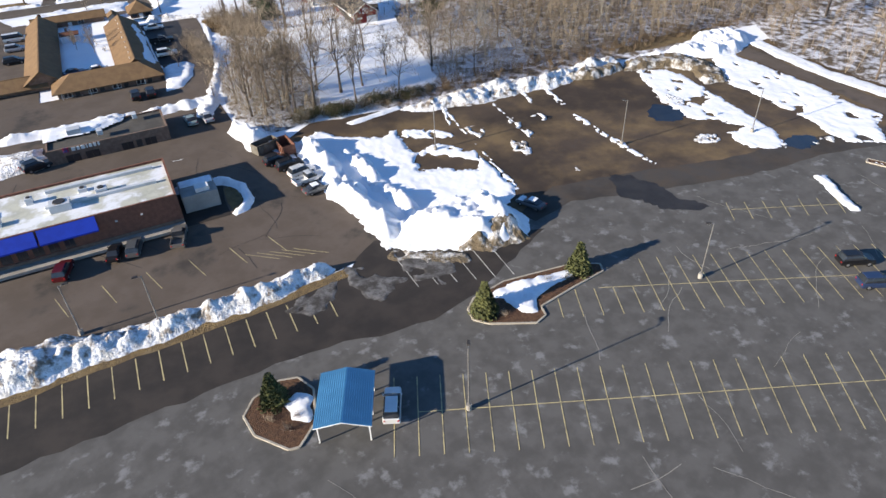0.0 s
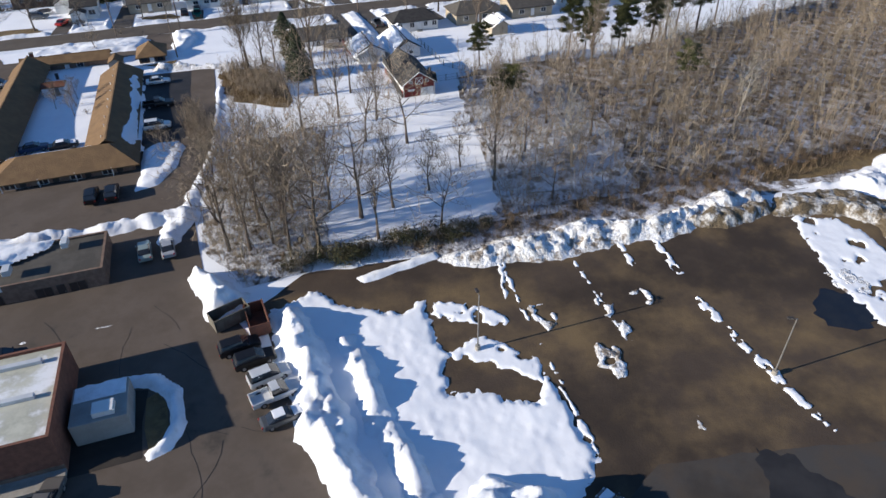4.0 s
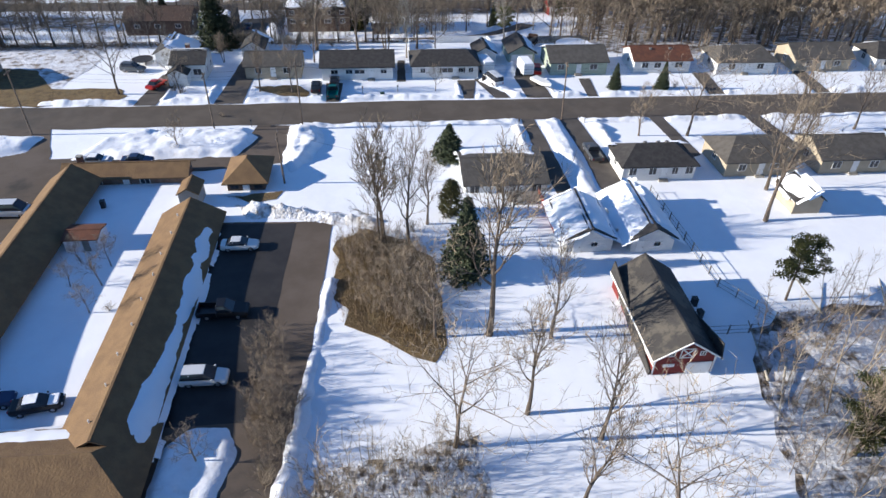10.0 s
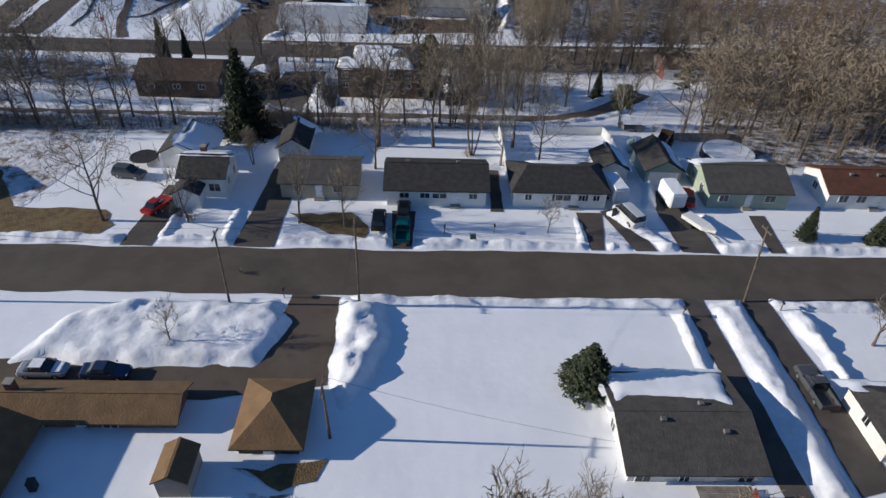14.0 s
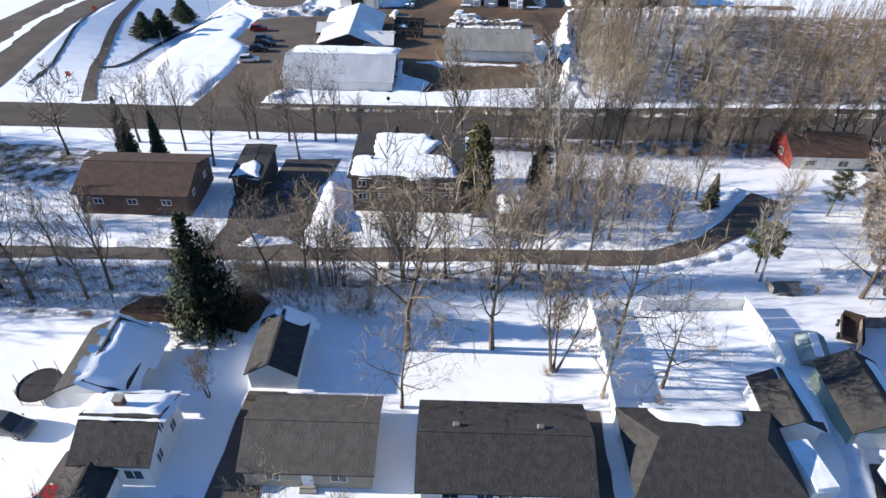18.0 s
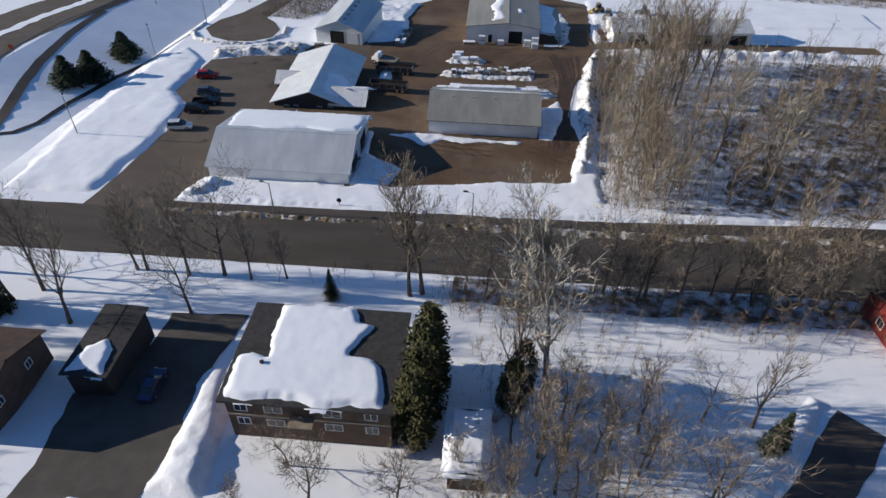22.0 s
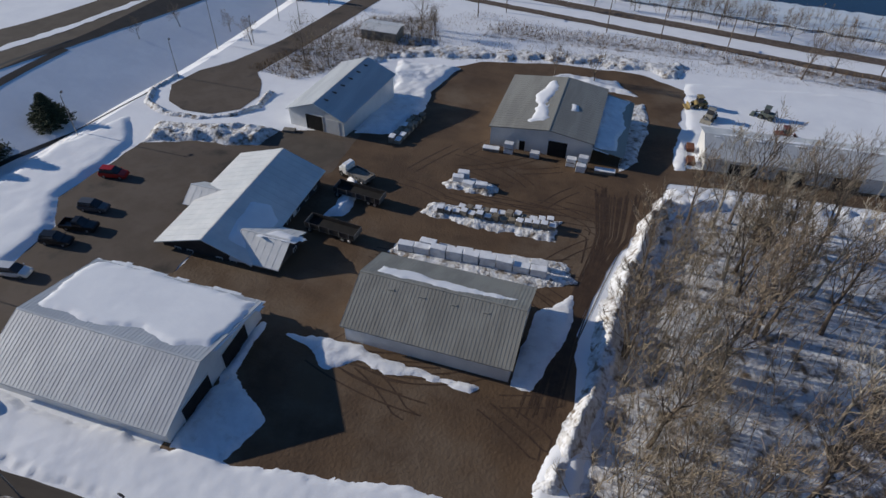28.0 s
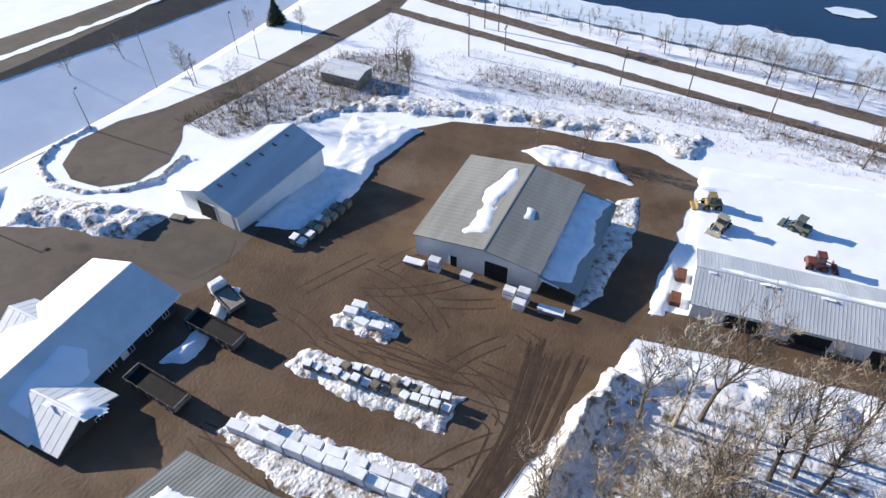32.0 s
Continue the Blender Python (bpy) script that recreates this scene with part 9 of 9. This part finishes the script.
roof_snow(shed_5, [(-17.5, 0.3), (17.8, 0.3), (17.8, 1.2), (-16, 1.4)], "x", 1, 0.15, 25)

# yard office: porch gable to the east, a dormer to the west, snow round the porch
porch_e = gable("porch", 2.0, 365.4, 6.4, 7.2, 2.9, 1.7, "gabled porch of the office with a pale metal roof", SIDING_DARK, METAL_WHITE, "x", 0.6, category="porch", base=-10.9, seams=1.0)
window(porch_e, side("e", 6.4, 7.2) @ pose(1.4, -0.03, 0.9), 1.0, 1.2)
part("porch_rail", boxed(-3.6, 3.6, -0.08, 0.0, 0.2, 1.0), SIDING_GREY, porch_e, at=side("e", 6.4, 7.2))
roof_snow(porch_e, [(-0.5, 0.2), (3.8, 0.2), (3.8, 1.4), (0.6, 2.6)], "x", 1, 0.15, 26)
dormer = gable("dormer", -12.6, 373.0, 4.6, 5.0, 2.5, 1.4, "small gabled entrance roof of the office", SIDING_DARK, METAL_WHITE, "x", 0.5, category="porch", base=-10.9, seams=1.0)
roof_snow(office, [(-9.6, 2.6), (-6, 1.6), (-1.6, 2.0), (-0.8, 4.0), (-2.4, 6.2), (-6, 6.8), (-9.4, 5.6)], "y", 1, 0.12, 27)
for a in (0, 3, 6, 9):
    window(office, side("e", 14, 21.8) @ pose(a, -0.03, 0.9), 1.0, 1.3)
for a in (-4.6, -2.6, 2.2, 4.4):
    window(office, side("s", 14, 21.8) @ pose(a, -0.03, 0.9), 1.0, 1.3)
part("wall_band", boxed(-7.05, 7.05, -0.06, 0, -0.3, 0.8), SIDING_WHITE, office, at=side("s", 14, 21.8))
door(office, side("e", 14, 21.8) @ pose(2, -0.03, 0.05), 0.95, 2.05, FRAME_WHITE)

# lesser buildings
hut = gable("hut", -15, 450.5, 9, 5.5, 2.6, 0.5, "old grey timber hut with a pale metal roof among brush", WOOD_GREY, METAL_WHITE, "x", 0.3, category="hut")
back_garage = gable("garage", 4.7, 245.7, 4.4, 6.6, 2.4, 1.4, "white garage with a grey-green and dark roof", SIDING_WHITE, SHINGLE_DARK, "y", 0.3, category="garage", group="garages")
roof_snow(back_garage, [(2.4, 0.4), (3.5, 0.4), (3.5, 2.3), (2.8, 2.2)], "y", 1, 0.2, 41)
wing = gable("garage", -10.9, 243.3, 5.8, 7.2, 2.5, 1.5, "white garage wing half covered with snow", SIDING_WHITE, SHINGLE_DARK, "y", 0.4, category="garage", group="garages")
roof_snow(wing, [(-3.8, 0.1), (3.9, 0.1), (3.9, 3.2), (-3.8, 3.2)], "y", 1, 0.3, 42)
part("garage_door", boxed(-1.4, 1.4, -0.05, 0, 0, 2.1), FRAME_WHITE, wing, at=side("s", 5.8, 7.2))
garage_2 = gable("garage", 51.7, 240.5, 4.4, 5.4, 2.4, 1.2, "small white garage with a dark roof and snow", SIDING_WHITE, SHINGLE_DARK, "y", 0.3, category="garage", group="garages")
roof_snow(garage_2, [(-2.6, 1.2), (2.8, 0.6), (2.8, 2.4), (-2.0, 2.4)], "y", 1, 0.2, 43)
garage_3 = gable("garage", 59.3, 241.5, 5.2, 7.6, 2.5, 1.5, "pale green garage with a dark shingle roof", SIDING_GREEN, SHINGLE_DARK, "y", 0.4, category="garage", group="garages")
roof_snow(garage_3, [(-3.6, 1.4), (3.9, 1.0), (3.9, 2.9), (-3.4, 2.9)], "y", 1, 0.2, 44)
part("garage_door", boxed(-2.2, 2.2, -0.05, 0, 0, 2.1), FRAME_WHITE, garage_3, at=side("s", 5.2, 7.6))
roof_snow(house_3, [(-6, 0.4), (-3.6, 1.0), (0, 2.4), (5, 3.0), (6, 4.2), (-6, 4.2)], "x", 1, 0.2, 45)
for n, (x, y, w, d, wm, rm, lab) in enumerate([
    (102, 195, 11, 8, SIDING_TAN, SHINGLE_GREY, "tan house with a brown shingle roof"), (119, 196, 12, 8, SIDING_WHITE, SHINGLE_DARK, "white house with a dark shingle roof"), (136, 196, 11, 8, SIDING_GREY, SHINGLE_GREY, "grey house with a shingle roof"),
    (104, 235, 12, 8, SIDING_WHITE, SHINGLE_GREY, "white house with a grey shingle roof"), (121, 236, 12, 8, SIDING_TAN, SHINGLE_GREY, "tan house with a brown shingle roof"), (138, 236, 11, 8, SIDING_WHITE, SHINGLE_DARK, "white house with a dark shingle roof"), (-48, 234, 11, 9, SIDING_GREY, SHINGLE_DARK, "grey house behind bare trees"),
]):
    hs = gable("house", x, y, w, d, 2.7, 1.8, lab, wm, rm, "x", 0.5, group="houses on the street", hip=2.5 if n % 2 else 0)
    dress(hs, [(-3, 1.4), (3, 1.4)], [(-3, 1.4), (3, 1.4)], [(0, 1.2)], [(0, 1.2)], 0, 0, board=wm)
    roof_snow(hs, [(-4, 2.0), (0, 1.4), (4, 2.4), (4.6, 4.2), (-4.6, 4.2)], "x", 1, 0.18, 50 + n)
side_shed = gable("garden_shed", 88.5, 183, 4, 5, 2.2, 1.3, "small tan shed with snow on its dark roof", SIDING_TAN, SHINGLE_DARK, "y", 0.3, category="shed")
roof_snow(side_shed, [(-2.6, 0.2), (2.6, 0.2), (2.6, 2.0), (-2.4, 1.6)], "y", -1, 0.2, 60)


# ---- campers, trampoline, fences, bins ----
def camper(x, y, turn, L, label):
    t = thing("camper_trailer", pose(x, y, gz(y) + 0.05, 0, 0, turn), label, "trailer", "campers")
    part("body", boxed(-L / 2, L / 2, -1.15, 1.15, 0.55, 2.7, bevel=0.2), FRAME_WHITE, t)
    part("stripe", boxed(-L / 2 + 0.2, L / 2 - 0.2, -1.17, -1.14, 1.1, 1.25), SIDING_GREY, t)
    for k in (-0.25, 0.2):
        window(t, pose(k * L, -1.17, 1.5), 0.9, 0.6, FRAME_DARK)
    part("snow_cap", boxed(-L / 2 + 0.15, L / 2 - 0.15, -1.0, 1.0, 2.68, 2.85, bevel=0.07), SNOW, t)
    part("hitch", pole((L / 2, 0, 0.55), (L / 2 + 1.1, 0, 0.5), 0.06, 0.05, 6), FRAME_DARK, t)
    for s in (-1, 1):
        part("wheel", pole((-0.4, 0.9 * s, 0.36), (-0.4, 1.14 * s, 0.36), 0.36, 0.36, 12), TYRE, t)
    return t


camper(51.2, 234.0, 100, 4.8, "white camper trailer with snow on its roof")
camper(59.1, 232.8, 95, 4.6, "white box trailer in a house drive")
tr = thing("trampoline", pose(-17, 241.4, gz(241.4)), "round dark trampoline half filled with snow", "trampoline")
V, F = [], []
ring_tube(V, F, [Vector((2 * math.cos(k * 0.3142), 2 * math.sin(k * 0.3142), 0.8)) for k in range(21)], [0.06] * 21, 5)
part("rim", mesh_of("rim", V, F, FRAME_DARK), None, tr)
part("mat", pole((0, 0, 0.72), (0, 0, 0.76), 1.95, 1.95, 24), FRAME_DARK, tr)
for k in range(6):
    part("leg", pole((2 * math.cos(k * 1.047), 2 * math.sin(k * 1.047), -0.1), (2 * math.cos(k * 1.047), 2 * math.sin(k * 1.047), 0.8), 0.04, 0.04, 5), FRAME_DARK, tr)
    part("net_pole", pole((2 * math.cos(k * 1.047), 2 * math.sin(k * 1.047), 0.8), (2 * math.cos(k * 1.047), 2 * math.sin(k * 1.047), 2.2), 0.03, 0.03, 5), FRAME_DARK, tr)
pool = thing("swimming_pool", pose(72.5, 246.5, gz(246.5)), "round above-ground pool full of snow", "pool")
part("pool_wall", pole((0, 0, -0.2), (0, 0, 1.2), 4.2, 4.2, 32), SIDING_DARK, pool)
part("pool_snow", pole((0, 0, 1.19), (0, 0, 1.3), 4.05, 3.9, 32), SNOW, pool)


def fence(pts, h, material, label, solid_boards=True):
    t = thing("fence", pose(0, 0, 0), label, "fence", "garden fences")
    shared = {}
    for a, b in zip(pts, pts[1:]):
        v = Vector(b) - Vector(a)
        n = max(1, round(v.length / 2.4))
        ang = math.degrees(math.atan2(v.y, v.x))
        for k in range(n + 1):
            p = Vector(a) + v * k / n
            part("post", boxed(-0.06, 0.06, -0.06, 0.06, -0.4, h + 0.1), material, t, at=pose(p.x, p.y, gz(p.y), 0, 0, ang))
        for k in range(n):
            p, q2 = Vector(a) + v * k / n, Vector(a) + v * (k + 1) / n
            za, zb, L = gz(p.y), gz(q2.y), v.length / n
            tilt = -math.degrees(math.atan2(zb - za, L))
            m = pose((p.x + q2.x) / 2, (p.y + q2.y) / 2, (za + zb) / 2, 0, 0, ang) @ pose(0, 0, 0, 0, tilt, 0)
            if solid_boards:
                key = round(L, 2)
                if key not in shared:
                    w = L / 12
                    shared[key] = [mesh_of("board", *(lambda x0: ([(x0, -0.015, 0.05), (x0 + w - 0.02, -0.015, 0.05), (x0 + w - 0.02, -0.015, h), (x0, -0.015, h), (x0, 0.015, 0.05), (x0 + w - 0.02, 0.015, 0.05), (x0 + w - 0.02, 0.015, h), (x0, 0.015, h)], [(0, 1, 2, 3), (5, 4, 7, 6), (1, 5, 6, 2), (4, 0, 3, 7), (3, 2, 6, 7)]))(-L / 2 + w * j), material) for j in range(12)]
                for me in shared[key]:
                    part("board", me, None, t, at=m)
            else:
                for z in (0.1, h / 2, h):
                    part("rail", boxed(-L / 2, L / 2, -0.015, 0.015, z - 0.02, z + 0.02), material, t, at=m)
    return t


fence([(36.4, 237.6), (36.9, 256.3)], 1.7, FRAME_WHITE, "tall white board fence between two gardens")
fence([(42.9, 256.5), (55, 257.6), (54.5, 246.6)], 1.6, FRAME_WHITE, "white board fence round a snowy garden")
fence([(68.6, 187), (69.4, 166), (80, 150)], 1.2, STEEL, "low wire fence across the snow", False)
fence([(64.8, 158.4), (72, 158.4)], 1.2, STEEL, "low wire fence beside the barn", False)
fence([(52.2, 187), (52.4, 178)], 1.3, RED_PANEL, "short red-brown board fence")
fence([(62, 247), (66, 254), (78, 254)], 1.7, WOOD_GREY, "weathered board fence behind a garden")


def bin_box(name, x, y, w, d, h, material, label, category):
    t = thing(name, pose(x, y, gz(y) + 0.05, 0, 0, rng.uniform(-15, 15)), label, category)
    part("body", boxed(-w / 2, w / 2, -d / 2, d / 2, 0, h, bevel=0.04), material, t)
    part("lid", boxed(-w / 2 - 0.03, w / 2 + 0.03, -d / 2 - 0.03, d / 2 + 0.03, h, h + 0.08, bevel=0.03), material, t)
    return t


bin_box("utility_cabinet", 30.6, 222.9, 0.7, 0.7, 0.8, mat("cabinet_green", (0.02, 0.06, 0.04), (0.02, 0.05, 0.035), 1.0, 0.6), "small dark green utility cabinet in the snow", "cabinet")
for x, y in [(50.3, 229.3), (-7.4, 187.6), (4.6, 189.6), (65, 161), (65.2, 163)]:
    bin_box("wheelie_bin", x, y, 0.6, 0.7, 1.0, FRAME_DARK, "dark wheeled bin standing in the snow", "bin")
for x, y in [(27, 224.6), (53.6, 209.6), (65.4, 210.8), (8.6, 211.9), (33.5, 225)]:
    mb = thing("mailbox", pose(x, y, gz(y)), "small mailbox on a post beside the street", "mailbox", "mailboxes")
    part("post", boxed(-0.05, 0.05, -0.05, 0.05, -0.2, 1.1), WOOD_GREY, mb)
    part("box", boxed(-0.12, 0.12, -0.25, 0.25, 1.1, 1.35, bevel=0.04), FRAME_DARK, mb)
cw = thing("boat_trailer", pose(61.2, 226.6, gz(226.6) + 0.1, 0, 0, -60), "small open boat on a trailer in a drive", "boat")
part("hull", loft([(-2.6, 0.8, 0.9, 0.5, 1.1), (0.8, 0.75, 0.9, 0.45, 1.15), (2.6, 0.05, 0.1, 0.8, 1.3)]), FRAME_WHITE, cw)
part("trailer_frame", boxed(-2.6, 3.4, -0.06, 0.06, 0.35, 0.45), STEEL, cw)
for s in (-1, 1):
    part("wheel", pole((-0.8, 0.75 * s, 0.25), (-0.8, 0.95 * s, 0.25), 0.3, 0.3, 12), TYRE, cw)
sg = thing("road_sign", pose(7.6, 327.4, gz(327)), "small dark sign on a post at the verge", "sign")
part("post", pole((0, 0, -0.2), (0, 0, 1.2), 0.05, 0.05, 6), WOOD_POLE, sg)
part("panel", pole((0, -0.03, 1.2), (0, 0.03, 1.2), 0.4, 0.4, 14), FRAME_DARK, sg)
# ---- things left in the snowy back garden ----
ft = thing("flatbed_trailer", pose(62, 262.2, gz(262.2) + 0.03, 0, 0, 3), "low grey flatbed trailer standing in snow", "trailer", "garden vehicles")
part("deck", boxed(-2.0, 2.0, -0.95, 0.95, 0.5, 0.6, bevel=0.02), WOOD_GREY, ft)
for sgn in (-1, 1):
    part("side_rail", boxed(-2.0, 2.0, sgn * 0.93 - 0.03, sgn * 0.93 + 0.03, 0.6, 0.78), STEEL, ft)
    w = part("wheel", pole((0.2, sgn * 1.0, 0.33), (0.2, sgn * 1.2, 0.33), 0.33, 0.33, 14), TYRE, ft)
    part("rim", pole((0.2, sgn * 1.18, 0.33), (0.2, sgn * 1.22, 0.33), 0.18, 0.16, 10), RIM, w)
part("tailboard", boxed(-2.05, -1.98, -0.95, 0.95, 0.6, 1.5), WOOD_GREY, ft)
part("drawbar", pole((2.0, 0, 0.5), (3.3, 0, 0.4), 0.06, 0.05, 6), STEEL, ft)
tb = thing("garden_bench", pose(63.4, 264, gz(264) + 0.02, 0, 0, 4), "weathered wooden bench half buried in snow", "bench")
part("seat", boxed(-1.6, 1.6, -0.25, 0.25, 0.5, 0.58, bevel=0.02), WOOD_GREY, tb)
for sgn in (-1, 1):
    part("leg", boxed(sgn * 1.3 - 0.05, sgn * 1.3 + 0.05, -0.22, 0.22, -0.1, 0.5), WOOD_GREY, tb)
TARP = mat("grey_tarpaulin", (0.3, 0.35, 0.34), (0.22, 0.27, 0.27), 0.7, 0.6, bump=0.5, bscale=1.5)
cv = thing("covered_boat", pose(58.6, 249, gz(249) + 0.02, 0, 0, 80), "boat under a grey-green tarpaulin in the snow", "boat", "garden vehicles")
part("tarpaulin", solid([(-1.5, 0.25), (1.5, 0.25), (1.45, 0.9), (0.5, 1.45), (-0.5, 1.45), (-1.45, 0.9)], -2.0, 2.0, "x"), TARP, cv)
for k in (-1.6, 1.6):
    part("support", boxed(k - 0.2, k + 0.2, -1.1, 1.1, -0.1, 0.27), WOOD_GREY, cv)
part("snow_cover", boxed(-1.7, 1.7, -0.45, 0.45, 1.44, 1.56, bevel=0.05), SNOW, cv)
RUST = mat("rusted_steel", (0.075, 0.045, 0.034), (0.05, 0.033, 0.027), 1.2, 0.85, bump=0.4, bscale=4)
jw = thing("farm_wagon", pose(64.6, 253, gz(253) + 0.03, 0, 0, 65), "old rust-brown farm wagon with an open bed", "wagon", "garden vehicles")
part("bed", boxed(-2.4, 1.2, -1.05, 1.05, 0.75, 0.87, bevel=0.02), RUST, jw)
for sgn in (-1, 1):
    part("side_board", boxed(-2.4, 1.2, sgn * 1.05 - 0.04, sgn * 1.05 + 0.04, 0.87, 1.4), RUST, jw)
    for wx in (-1.6, 0.6):
        w = part("wheel", pole((wx, sgn * 1.08, 0.42), (wx, sgn * 1.28, 0.42), 0.42, 0.42, 14), TYRE, jw)
        part("rim", pole((wx, sgn * 1.26, 0.42), (wx, sgn * 1.31, 0.42), 0.22, 0.2, 10), RIM, w)
part("front_board", boxed(1.14, 1.22, -1.05, 1.05, 0.87, 1.9), RUST, jw)
part("tailgate", boxed(-2.44, -2.36, -1.05, 1.05, 0.87, 1.35), RUST, jw)
part("drawbar", pole((1.2, 0, 0.7), (2.8, 0, 0.45), 0.07, 0.05, 6), RUST, jw)

lg = random.Random(12)
for k in range(26):
    x, y = lg.uniform(68, 110), lg.uniform(112, 165)
    t = thing("fallen_tree", pose(x, y, gz(y) + 0.3, lg.uniform(-4, 4), lg.uniform(-20, 10), lg.uniform(0, 360)), "pale fallen trunk leaning in the wood", "log", "fallen trunks")
    part("trunk", pole((-4, 0, 0), (4, 0, 0.3), 0.14, 0.06, 6), BARK_PALE, t)

# warning boards by the footpath
ORANGE = mat("orange_board", (0.6, 0.1, 0.03), (0.5, 0.08, 0.03), 2.0, 0.6)
for x, y in [(-74.6, 374), (-63.6, 335.6)]:
    sg = thing("warning_sign", pose(x, y, gz(y) + embank(x, y)), "small orange warning board on a post in snow", "sign", "warning signs")
    part("post", pole((0, 0, -0.3), (0, 0, 1.3), 0.04, 0.04, 6), STEEL, sg)
    part("board", boxed(-0.55, 0.55, -0.05, -0.01, 1.1, 2.2, bevel=0.03), ORANGE, sg)
